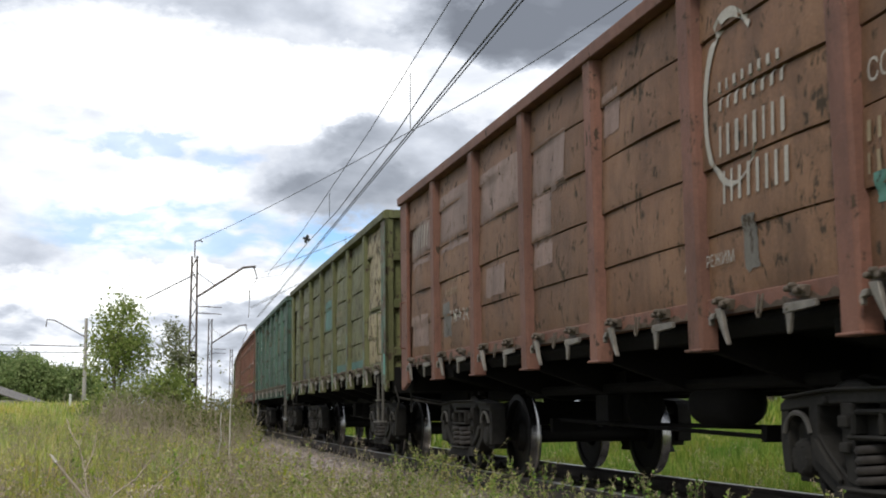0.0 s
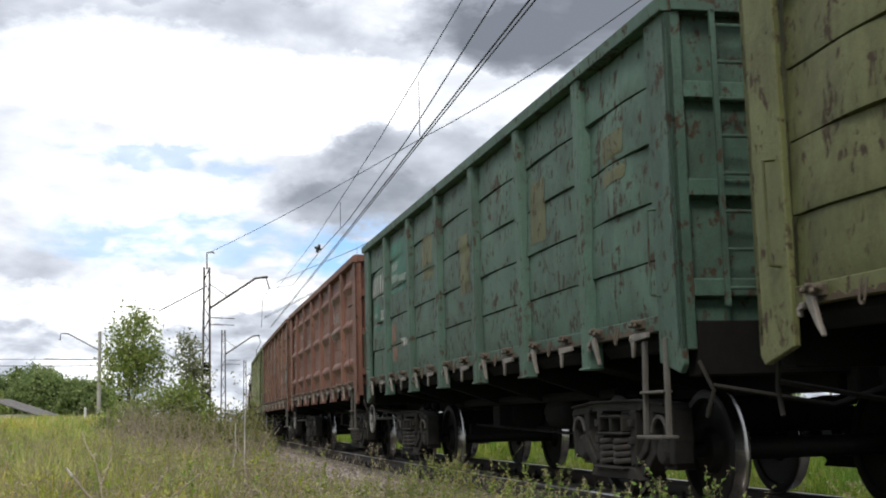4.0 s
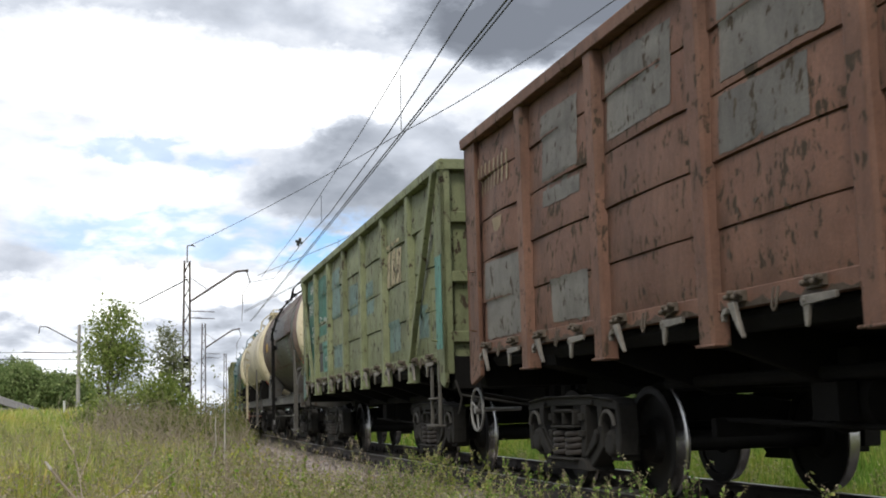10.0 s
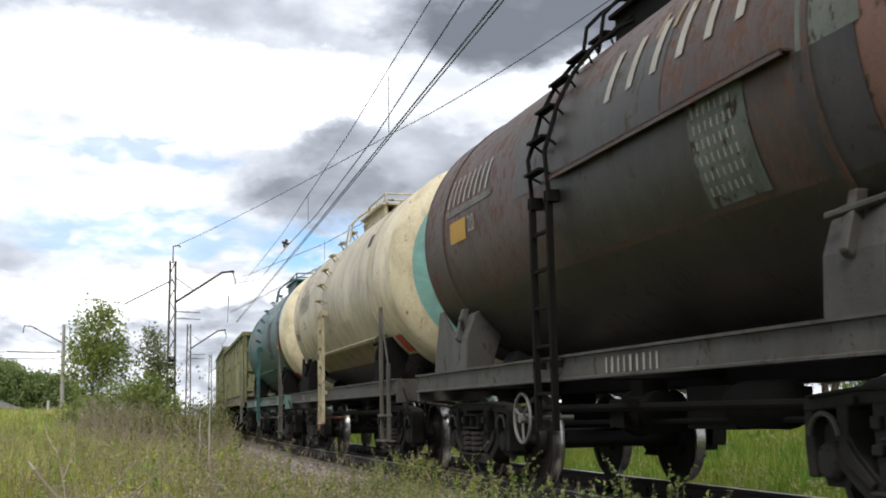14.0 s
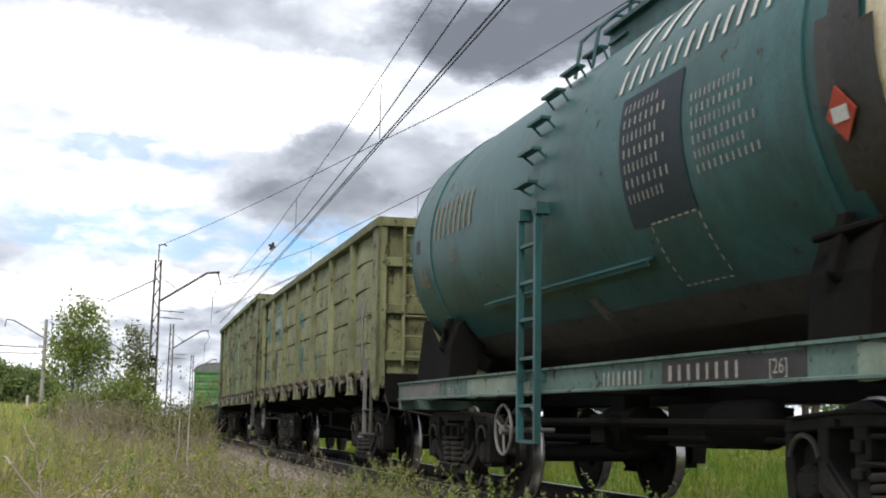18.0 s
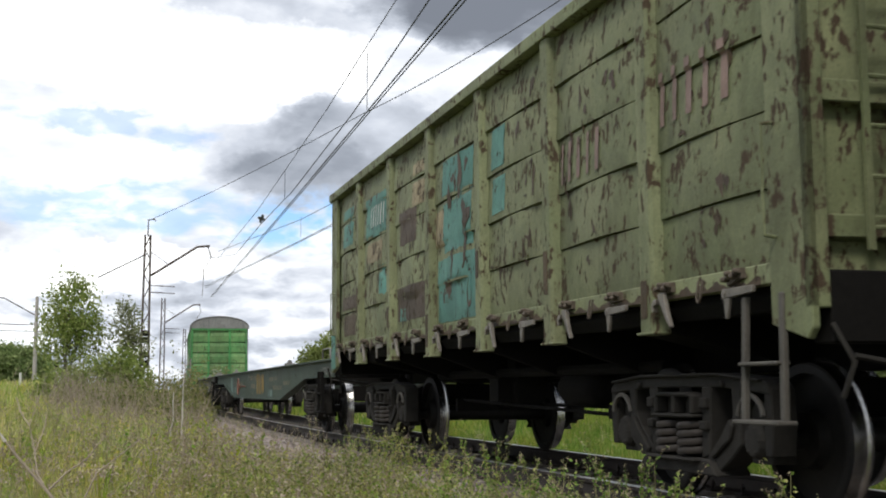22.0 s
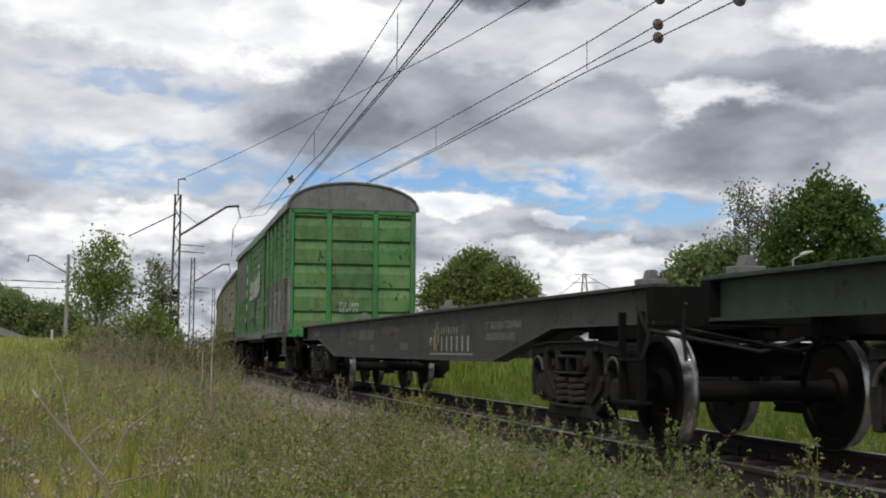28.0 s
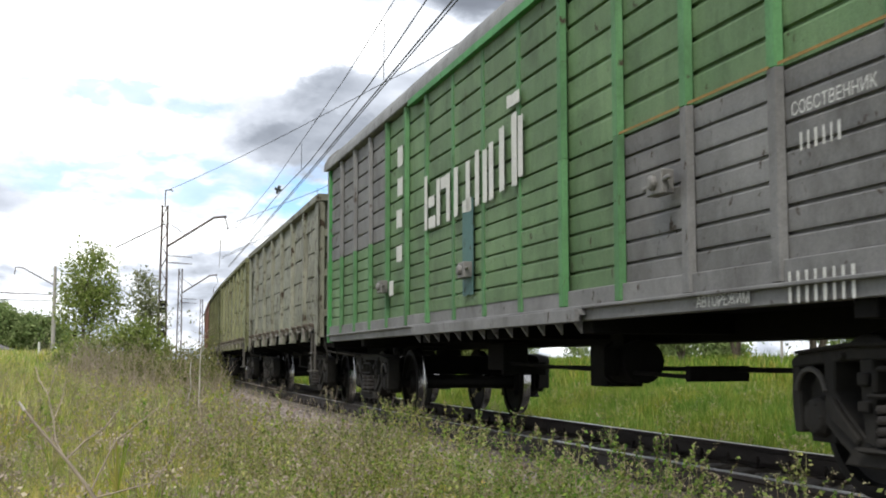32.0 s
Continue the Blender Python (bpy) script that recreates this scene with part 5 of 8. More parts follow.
def grid_ground():
    xs = np.concatenate([-np.geomspace(2600, 42, 26), np.linspace(-40, 30, 176), np.geomspace(32, 2600, 26)])
    ys = np.concatenate([-np.geomspace(1500, 12, 14), np.linspace(-10, 60, 176), np.geomspace(62, 3000, 40)])
    X, Y = np.meshgrid(xs, ys)
    Z = ground_z(X.ravel(), Y.ravel())
    n, m = len(xs), len(ys)
    f = [(j * n + i, j * n + i + 1, (j + 1) * n + i + 1, (j + 1) * n + i) for j in range(m - 1) for i in range(n - 1)]
    me = bpy.data.meshes.new("ground")
    me.from_pydata(np.stack([X.ravel(), Y.ravel(), Z], 1).tolist(), [], f)
    for p in me.polygons:
        p.use_smooth = True
    me.materials.append(None)
    return me


def ground_material():
    m, nt, b = material("meadow_soil", 0.95)
    pos = nt.nodes.new("ShaderNodeNewGeometry").outputs["Position"]
    a = noise_tex(nt, pos, 0.12, 5, 0.6)
    c = noise_tex(nt, pos, 2.2, 7, 0.7, 0.4)
    d = noise_tex(nt, pos, 17, 5, 0.7)
    col = mix(nt, ramp(nt, a, [(0.35, 0.0), (0.65, 1.0)]), (0.155, 0.185, 0.058), (0.230, 0.220, 0.095))
    col = mix(nt, ramp(nt, c, [(0.4, 0.0), (0.7, 1.0)]), col, (0.125, 0.145, 0.052))
    col = mix(nt, 0.6, col, ramp(nt, d, [(0.3, 0.45), (0.7, 1.3)]), "MULTIPLY")
    nt.links.new(col, b.inputs["Base Color"])
    bump(nt, b, math_node(nt, "ADD", c, d), 0.8, 0.08)
    return m


ground = place("ground", grid_ground(), ground_material())
tagged(ground, "rough summer meadow of green and straw grass", "ground", kind="structure")


def sweep(profile, lats, s0, s1, step):
    """Profile of (lat, z) swept along the line."""
    b = Mesh()
    ss = np.arange(s0, s1 + step / 2, step)
    n = len(profile)
    v = []
    for s in ss:
        for la, z in profile:
            x, y, h = line(float(s), lats + la)
            v.append((x, y, z))
    f = []
    for i in range(len(ss) - 1):
        for k in range(n):
            k2 = (k + 1) % n
            f.append((i * n + k, i * n + k2, (i + 1) * n + k2, (i + 1) * n + k))
    f.append(tuple(range(n)))
    f.append(tuple(range(len(v) - 1, len(v) - n - 1, -1)))
    b.add(v, f)
    return b


track = tagged(empty("railway_track"), "single railway track of steel rails on concrete sleepers", "railway track", kind="structure")
RAIL_FOOT = [(-.075, -.18), (.075, -.18), (.075, -.17), (.02, -.15), (.012, -.13), (.012, -.05), (.036, -.035), (.036, -.006), (-.036, -.006), (-.036, -.035), (-.012, -.05), (-.012, -.13), (-.02, -.15), (-.075, -.17)]
RAIL_HEAD = [(-.034, -.0055), (.034, -.0055), (.030, 0.0), (-.030, 0.0)]
for la in (-.797, .797):
    place("rail", sweep(RAIL_FOOT, la, -20, 260, 2.0).make("rail", 0, 30), RAIL_STEEL, track, "brown rusty rail")
    place("rail_head", sweep(RAIL_HEAD, la, -20, 260, 2.0).make("rail_head", 0, 30), RAIL_TOP, track, "rail head polished by wheels")

BALLAST = plain("grey_pink_ballast", (0.23, 0.205, 0.185), 0.9, 0.0, 0.35, 30, 0.9)
bed = sweep([(-2.75, -.80), (-2.05, -.30), (-1.35, -.255), (1.35, -.255), (2.05, -.30), (2.75, -.80)], 0, -20, 260, 2.0)
place("ballast_bed", bed.make("ballast_bed"), BALLAST, track, "gravel ballast bed")


def sleeper_mesh():
    b = Mesh()
    out = [(-1.35, -.30), (-1.35, -.20), (-1.0, -.185), (-.55, -.185), (-.3, -.215), (.3, -.215), (.55, -.185), (1.0, -.185), (1.35, -.20), (1.35, -.30)]
    b.prism(out, -.125, .125)
    return b.make("sleeper", .015)


def clip_mesh():
    b = Mesh()
    b.box(-.05, .05, -.06, .06, -.185, -.165).rod((0, 0, -.17), (0, 0, -.075), .014, 8).rod((0, 0, -.13), (0, 0, -.10), .026, 6)
    return b.make("clip", .004)


def lay_sleepers():
    sm, cm = sleeper_mesh(), clip_mesh()
    rest = Mesh()
    s = -8.0
    while s < 230:
        x, y, h = line(s)
        m = pose(x, y, 0, 0, 0, -math.degrees(h))
        if 2 < s < 95:
            place("sleeper", sm, SLEEPER, track, m=m)
            if s < 34:
                for la in (-.93, -.665, .665, .93):
                    place("rail_clip", cm, RAIL_STEEL, track, m=m @ pose(la, 0, 0))
        else:
            rest.box(-1.35, 1.35, -.125, .125, -.30, -.19, m)
        s += .545
    ob = place("far_sleepers", rest.make("far_sleepers"), SLEEPER, track)
    ob["kind"] = "stuff"


lay_sleepers()


def soup(name, verts, faces, mat, label, category, parent=None):
    """One joined mesh of countless small pieces."""
    me = bpy.data.meshes.new(name)
    verts, faces = np.asarray(verts, np.float32), np.asarray(faces, np.int32)
    me.vertices.add(len(verts))
    me.vertices.foreach_set("co", verts.ravel())
    k = faces.shape[1]
    me.loops.add(faces.size)
    me.loops.foreach_set("vertex_index", faces.ravel())
    me.polygons.add(len(faces))
    me.polygons.foreach_set("loop_start", np.arange(0, faces.size, k, dtype=np.int32))
    me.update(calc_edges=True)
    me.validate()
    me.materials.append(None)
    return tagged(place(name, me, mat, parent), label, category, kind="stuff")


def gravel(n, s0, s1):
    rng = np.random.default_rng(5)
    s = s0 + (s1 - s0) * rng.random(n) ** 1.5
    lat = -rng.uniform(.95, 2.75, n)
    some = rng.random(n) < .22
    lat[some] = rng.uniform(-.7, 2.6, some.sum())
    tab = np.array([line(float(q)) for q in np.arange(s0, s1 + 1, 1.0)])
    k = np.clip(s - s0, 0, len(tab) - 1.001)
    i = k.astype(int)
    fr = (k - i)[:, None]
    p = tab[i] * (1 - fr) + tab[i + 1] * fr
    x = p[:, 0] + lat * np.cos(p[:, 2])
    y = p[:, 1] - lat * np.sin(p[:, 2])
    a = np.abs(lat)
    z = np.where(a < 1.35, -.255, np.where(a < 2.05, -.255 - .045 * (a - 1.35) / .7, -.30 - .50 * (a - 2.05) / .7))
    cube = np.array([(i, j, k2) for i in (-1, 1) for j in (-1, 1) for k2 in (-1, 1)], float)
    size = rng.uniform(.014, .036, (n, 1, 1)) * (1 + .25 * rng.random((n, 1, 3)))
    v = cube[None] * size * (1 + .35 * (rng.random((n, 8, 3)) - .5))
    ang = rng.uniform(0, 6.28, n)
    c, sn = np.cos(ang)[:, None], np.sin(ang)[:, None]
    tl = rng.uniform(-.7, .7, n)[:, None]
    vx, vy, vz = v[..., 0], v[..., 1], v[..., 2]
    vy, vz = vy * np.cos(tl) - vz * np.sin(tl), vy * np.sin(tl) + vz * np.cos(tl)
    vx, vy = vx * c - vy * sn, vx * sn + vy * c
    V = np.stack([vx + x[:, None], vy + y[:, None], vz + z[:, None] + .008], -1).reshape(-1, 3)
    q = np.array([(0, 1, 3, 2), (4, 6, 7, 5), (0, 4, 5, 1), (2, 3, 7, 6), (0, 2, 6, 4), (1, 5, 7, 3)])
    F = (q[None] + (np.arange(n) * 8)[:, None, None]).reshape(-1, 4)
    return V, F


STONE = island("ballast_stone", [(0.0, (0.16, 0.135, 0.12)), (0.4, (0.27, 0.235, 0.215)), (0.75, (0.36, 0.325, 0.30)), (1.0, (0.21, 0.15, 0.125))], 0.9)
gv, gf = gravel(30000, -9.0, 75.0)
soup("ballast_stones", gv, gf, STONE, "loose grey and pinkish ballast stones", "gravel")

# ---- grass and weeds ----


def blades(n, seed, r0, r1, a0, a1, h0, h1, w, power=1.0, lat_gap=2.35, keep=None, patchy=.55):
    """Bent grass blades on the ground within a sector seen from the standpoint; angles in degrees from +y."""
    rng = np.random.default_rng(seed)
    r = r0 + (r1 - r0) * rng.random(n) ** power
    a = np.radians(rng.uniform(a0, a1, n))
    x, y = r * np.sin(a), r * np.cos(a)
    lat = lateral(x, y)
    ok = (np.abs(lat) > lat_gap + .35 * rng.random(n)) & (np.abs(lat) < 400)
    clump = np.sin(x * 1.7 + 2 * np.sin(y * .8)) * np.sin(y * 1.3 + 1.5 * np.sin(x * .9 + 1))
    ok &= rng.random(n) > patchy * np.clip(.5 - .8 * clump, 0, 1)
    if keep is not None:
        ok &= keep(x, y, lat)
    x, y, clump, lat = x[ok], y[ok], clump[ok], lat[ok]
    n = len(x)
    z = ground_z(x, y) - .02
    near = np.clip((np.abs(lat) - 2.2) / 1.8, .35, 1)
    h = rng.uniform(h0, h1, n) * (1 + .25 * clump) * near
    ww = w * rng.uniform(.6, 1.4, n)
    th = rng.uniform(0, 6.283, n)
    dx, dy = np.cos(th), np.sin(th)
    lean = h * rng.uniform(.1, .65, n)
    lx, ly = -dy * lean, dx * lean
    V = np.empty((n, 5, 3))
    for k, (f, lf, wf) in enumerate(((0, 0, 1), (0, 0, -1), (.55, .3, .75), (.55, .3, -.75), (1, 1, 0))):
        V[:, k, 0] = x + dx * ww * wf / 2 + lx * lf
        V[:, k, 1] = y + dy * ww * wf / 2 + ly * lf
        V[:, k, 2] = z + h * f - (lean * .25 if f == 1 else 0)
    F = np.array([(0, 1, 3), (0, 3, 2), (2, 3, 4)])[None] + (np.arange(n) * 5)[:, None, None]
    return V.reshape(-1, 3), F.reshape(-1, 3)


GRASS_NEAR = island("meadow_grass", [(0.0, (0.23, 0.32, 0.065)), (0.35, (0.36, 0.43, 0.105)), (0.6, (0.50, 0.50, 0.17)), (0.84, (0.66, 0.59, 0.31)), (1.0, (0.46, 0.36, 0.24))], 0.85, 0.5, (1.18, 1.0, 0.68))
GRASS_FRESH = island("fresh_verge_grass", [(0.0, (0.105, 0.180, 0.030)), (0.5, (0.170, 0.250, 0.045)), (0.85, (0.255, 0.300, 0.070)), (1.0, (0.35, 0.31, 0.12))], 0.85, 0.42, (1.15, 0.98, 0.75))


def grass(name, mat, label, *args, **kw):
    v, f = blades(*args, **kw)
    return soup(name, v, f, mat, label, "grass")


left = lambda x, y, lat: lat < 0
right = lambda x, y, lat: lat > 0
grass("meadow_grass", GRASS_NEAR, "tall mixed green and straw meadow grass", 210000, 1, 2.2, 16, -27, 25, .32, .74, .0075, power=.8, keep=left)
grass("meadow_grass", GRASS_NEAR, "tall mixed green and straw meadow grass", 150000, 2, 15, 60, -27, -4, .4, .95, .020, power=.9, keep=left)
grass("trackside_grass", GRASS_NEAR, "rough meadow grass round the standpoint", 60000, 6, 0.5, 9, 26, 332, .2, .5, .012, power=.7, keep=left)
grass("far_meadow_grass", GRASS_NEAR, "distant tall meadow grass", 60000, 3, 58, 170, -28, -6, .5, 1.0, .07, keep=left)
grass("verge_grass", GRASS_FRESH, "lush green grass beyond the track", 170000, 4, 9, 40, -14, 28, .28, .62, .016, power=.8, keep=right)
grass("far_verge_grass", GRASS_FRESH, "lush green grass beyond the track", 70000, 5, 38, 160, -12, 28, .4, .8, .06, keep=right)


# ---- overhead line ----
def lattice_mast(x, y, h, turn, label, base=.5, top=.32):
    z0 = float(ground_z(x, y)[0]) - .1
    g = tagged(empty("lattice_mast"), label, "catenary mast", "overhead line masts")
    g.matrix_world = pose(x, y, z0, 0, 0, turn)
    H = h - z0
    b = Mesh()
    for sx in (-1, 1):
        for sy in (-1, 1):
            b.rod((sx * base / 2, sy * base / 2, 0), (sx * top / 2, sy * top / 2, H), .065, 5)
    place("leg_frame", b.make("legs"), MAST, g)
    b = Mesh()
    n = int(H / .75)
    for i in range(n):
        z1, z2 = H * i / n, H * (i + 1) / n
        w1 = base + (top - base) * i / n
        w2 = base + (top - base) * (i + 1) / n
        for k in (-1, 1):
            s = 1 if i % 2 else -1
            b.rod((-s * w1 / 2, k * w1 / 2, z1), (s * w2 / 2, k * w2 / 2, z2), .032, 4)
            b.rod((k * w1 / 2, -s * w1 / 2, z1), (k * w2 / 2, s * w2 / 2, z2), .032, 4)
    place("lacing", b.make("lacing"), MAST, g)
    place("footing", Mesh().box(-.4, .4, -.4, .4, -.2, .25).make("footing", .03), CONCRETE, g)
    return g, z0


def insulator_string(b, p, q, n=5, r=.075):
    p, q = Vector(p), Vector(q)
    b.rod(p, q, .022, 6)
    for i in range(n):
        c = p.lerp(q, (i + .5) / n)
        d = (q - p).normalized() * .028
        b.rod(c - d, c + d, r, 10, r * .5)
    return b


def mast_with_arm(x, y, h, label, scale=1.0, reach=3.75, arm_low=7.75, arm_high=9.72, rod=True):
    g, z0 = lattice_mast(x, y, h, 10, label)
    k = -z0
    b = Mesh().tube([(.15, 0, arm_low + k), (reach * .80, 0, arm_high - .08 + k), (reach, 0, arm_high + k)], .07, 8).rod((reach * .35, 0, arm_low + .72 + k), (.1, 0, arm_low + 1.6 + k), .02, 6)
    place("bracket_arm", b.make("arm", 0, 60), MAST, g)
    if rod:
        place("top_rod", Mesh().tube([(0, 0, h + k - .1), (0, 0, h + k + .95), (.35, 0, h + k + 1.0), (.45, 0, h + k + .9)], .045, 6).make("top_rod"), MAST, g)
    b = Mesh()
    insulator_string(b, (reach - .1, 0, arm_high + k - .05), (reach + .1, 0, arm_high + k - .75))
    insulator_string(b, (reach - .35, 0, arm_high + k - 1.5), (reach - .35, 0, arm_high + k - 2.1), 4)
    b.rod((reach + .1, 0, arm_high + k - .75), (reach - .35, 0, arm_high + k - 1.5), .02, 5)
    b.rod((reach - .35, 0, arm_high + k - 2.1), (reach - .40, 0, arm_high + k - 3.2), .018, 5)
    place("hanging_insulator", b.make("insulator", 0, 50), GLASSY, g)
    for dz in (0.0, -.42):
        b = Mesh().rod((.15, 0, arm_low - .55 + dz + k), (1.7, 0, arm_low - .62 + dz + k), .025, 6)
        insulator_string(b, (.5, 0, arm_low - .565 + dz + k), (1.0, 0, arm_low - .59 + dz + k), 4, .06)
        place("steady_arm", b.make("steady", 0, 50), MAST, g)
    return g, z0


mast_a, _ = mast_with_arm(-15.4, 75.0, 10.3, "rusty lattice catenary mast beside the bushes")
for z in (3.0, 3.5, 4.4, 4.8):
    place("signal_box", stored("signal_box", lambda: Mesh().box(-.16, .16, -.45, -.2, 0, .34).make("signal_box", .02)), UNDER, mast_a, "dark box on mast", at=(0, 0, z))
mast_with_arm(-24.3, 127.0, 10.3, "distant rusty lattice catenary mast", rod=False)
mast_with_arm(-33.0, 190.0, 10.3, "distant rusty lattice catenary mast", rod=False)


def concrete_pole(x, y, h, label):
    z0 = float(ground_z(x, y)[0]) - .2
    g = tagged(empty("concrete_mast"), label, "catenary mast", "overhead line masts")
    g.matrix_world = pose(x, y, z0)
    place("pole", Mesh().rod((0, 0, 0), (0, 0, h - z0), .22, 14, .15).make("pole", 0, 40), CONCRETE, g)
    place("bracket_arm", Mesh().tube([(0, 0, h - z0 - 1.9), (-3.2, 0, h - z0 - .15), (-3.9, 0, h - z0 - .1), (-4.0, 0, h - z0 - .8)], .06, 6).make("arm"), MAST, g)
    place("cross_arm", Mesh().rod((0, 0, h - z0 - 2.8), (-5.5, 0, h - z0 - 2.6), .04, 6).make("cross_arm"), MAST, g)
    return g


concrete_pole(-35.5, 121.0, 10.0, "pale concrete catenary mast with curved arm")
concrete_pole(-52.0, 128.0, 10.0, "pale concrete catenary mast with curved arm")


def cable(name, pts, r, label, parent=None, sag=0.0, beyond=0.0):
    b = Mesh()
    allp = []
    for p, q in zip(pts[:-1], pts[1:]):
        p, q = Vector(p), Vector(q)
        n = 12
        for i in range(n):
            f = i / n
            v = p.lerp(q, f)
            v.z -= 4 * sag * f * (1 - f)
            allp.append(v)
    allp.append(Vector(pts[-1]))
    if beyond:
        allp.insert(0, allp[0] + (allp[0] - allp[1]).normalized() * beyond)
    b.tube(allp, r * 1.25, 6)
    ob = place(name, b.make("cable", 0, 80), CABLE, parent)
    return tagged(ob, label, "overhead wire", "overhead line wires")


def on_ray(dx, dz, y):
    return (dx * y, y, EYE[2] + dz * y)


# contact wires, messenger and feeder over the track
cable("contact_wire", [on_ray(.0641, .3445, 15.6), on_ray(-.0264, .232, 23.6), on_ray(-.0852, .1592, 37), on_ray(-.1531, .0765, 76)], .012, "grooved copper contact wire over the track", beyond=14.0)
cable("contact_wire", [on_ray(.0690, .3445, 15.6), on_ray(-.0240, .232, 23.6), on_ray(-.0834, .1592, 37), on_ray(-.1520, .0765, 76)], .010, "grooved copper contact wire over the track", beyond=14.0)
cable("messenger_wire", [on_ray(.0359, .3452, 20.0), on_ray(-.0372, .2321, 27.0), on_ray(-.087, .1649, 37), on_ray(-.1118, .1383, 46), on_ray(-.1337, .1113, 60), on_ray(-.157, .108, 75)], .011, "twisted messenger wire over the track", beyond=14.0)
cable("auxiliary_wire", [on_ray(.0077, .3454, 21.5), on_ray(-.0608, .2324, 30), on_ray(-.116, .1482, 46), on_ray(-.150, .1050, 75)], .008, "thin auxiliary wire over the track", beyond=14.0)
cable("feeder_wire", [on_ray(.1557, .3429, 28.5), on_ray(-.0263, .232, 43), on_ray(-.2047, .1394, 75)], .012, "feeder wire hung from the mast top", sag=.15, beyond=14.0)

# wires that swing off to an anchor beyond the track, with their turnbuckles and insulators
ANCHORS = [[(.1920, .2763, 26.0), (.1315, .2405, 29.4), (.0068, .1691, 40.4), (-.0802, .1233, 55.1), (-.1582, .0850, 82.2)],
           [(.1921, .2651, 26.0), (.1313, .2347, 29.4), (.0068, .1672, 40.4), (-.0802, .1224, 55.1), (-.1582, .0836, 82.2)],
           [(.1795, .2896, 26.7), (.1319, .2594, 29.4), (.0071, .1876, 40.4), (-.0801, .1407, 55.1), (-.1476, .1138, 77.0)]]
for run in ANCHORS:
    cable("anchor_wire", [on_ray(*p) for p in run], .011, "anchored wire leading off over the field", beyond=26.0)


def clamp_insulator(p, way, label, r=.13):
    """One broad glazed disc with its metal cap and pin, strung along a wire."""
    me = stored(("disc", r), lambda: Mesh().lathe([(-.16, .012), (-.15, .03), (-.06, .035), (-.05, .07), (-.035, r * .8), (-.02, r), (.0, r), (.006, r * .86), (-.008, r * .78), (-.008, r * .55), (.008, r * .5), (.0, r * .3), (.03, .03), (.14, .022), (.15, .012)], 22, "z").make("disc", 0, 40))
    d = Vector(way).normalized()
    ob = place("disc_insulator", me, GLASSY, m=Matrix.Translation(p) @ d.to_track_quat("Z", "Y").to_matrix().to_4x4())
    return tagged(ob, label, "insulator", "insulators on anchored wires")


ANCHOR_FAR = [on_ray(*run[1]) for run in ANCHORS]
ANCHOR_NEAR = [on_ray(*run[0]) for run in ANCHORS]
for i, y in ((0, 26.0), (1, 26.0), (2, 26.0), (0, 23.1), (1, 23.0)):
    p, q = Vector(ANCHOR_FAR[i]), Vector(ANCHOR_NEAR[i])
    clamp_insulator(q + (q - p) * ((q.y - y) / (p.y - q.y)), p - q, "brown glazed disc insulator strung on a wire", .15 if y < 25 else .13)
for dx, z1, z2, y in ((.1324, .2620, .2370, 30.5), (.0069, .1880, .1700, 42.5), (-.0804, .1430, .1260, 56), (-.0265, .234, .2824, 27), (-.094, .158, .18, 40)):
    ob = place("dropper", Mesh().rod(on_ray(dx, z1, y), on_ray(dx, z2, y), .010, 5).make("dropper"), CABLE)
    tagged(ob, "thin vertical dropper between two wires", "dropper", "overhead line droppers")
ob = place("wire_clamp", Mesh().box(-.14, .14, -.05, .05, -.05, .05).box(-.05, .05, -.05, .05, -.16, .16).make("wire_clamp", .01), CABLE, m=pose(*on_ray(-.1128, .1411, 46), 0, 20, 0))
tagged(ob, "dark crossed clamp joining overhead wires", "wire clamp")
cable("side_wire", [on_ray(-.62, .055, 125), on_ray(-.293, .048, 121), on_ray(-.23, .045, 128)], .03, "wire slung along the concrete masts")
cable("side_wire", [on_ray(-.62, .062, 125), on_ray(-.31, .0535, 121), on_ray(-.24, .052, 128)], .02, "wire slung along the concrete masts")
cable("stay_wire", [on_ray(-.205, .112, 75), on_ray(-.245, .092, 74)], .03, "short stay wire from the lattice mast")

# ---- trees and shrubs ----
BARK = plain("grey_brown_bark", (0.11, 0.09, 0.07), 0.9, 0.0, 0.4, 14, 0.6, (1, 1, .3))
BIRCH = plain("pale_birch_bark", (0.40, 0.37, 0.33), 0.85, 0.0, 0.35, 20, 0.4, (1, 1, 2.5))
STALK = island("weed_stalks", [(0.0, (0.20, 0.20, 0.09)), (0.5, (0.27, 0.25, 0.13)), (1.0, (0.24, 0.18, 0.11))], 0.85)
TWIG = plain("dry_twig_bark", (0.27, 0.225, 0.17), 0.9, 0.0, 0.4, 14)


def foliage(name, a, b, c, tr=.35):
    return island(name, [(0.0, a), (0.45, b), (0.8, c), (1.0, b)], 0.7, tr)


LEAF_MID = foliage("aspen_leaves", (0.145, 0.205, 0.052), (0.235, 0.295, 0.080), (0.34, 0.38, 0.14), .5)
LEAF_DARK = foliage("maple_leaves", (0.050, 0.100, 0.026), (0.085, 0.150, 0.038), (0.145, 0.205, 0.064), .45)
LEAF_WILLOW = foliage("olive_willow_leaves", (0.135, 0.175, 0.050), (0.20, 0.245, 0.075), (0.28, 0.315, 0.115), .5)
LEAF_PALE = foliage("willow_leaves", (0.13, 0.155, 0.07), (0.19, 0.21, 0.11), (0.26, 0.27, 0.16))
# leaf greens lightened to carry the haze of distance in their colour
LEAF_WOOD = foliage("hazy_woodland_leaves", (0.125, 0.185, 0.065), (0.195, 0.260, 0.096), (0.275, 0.325, 0.145), .4)
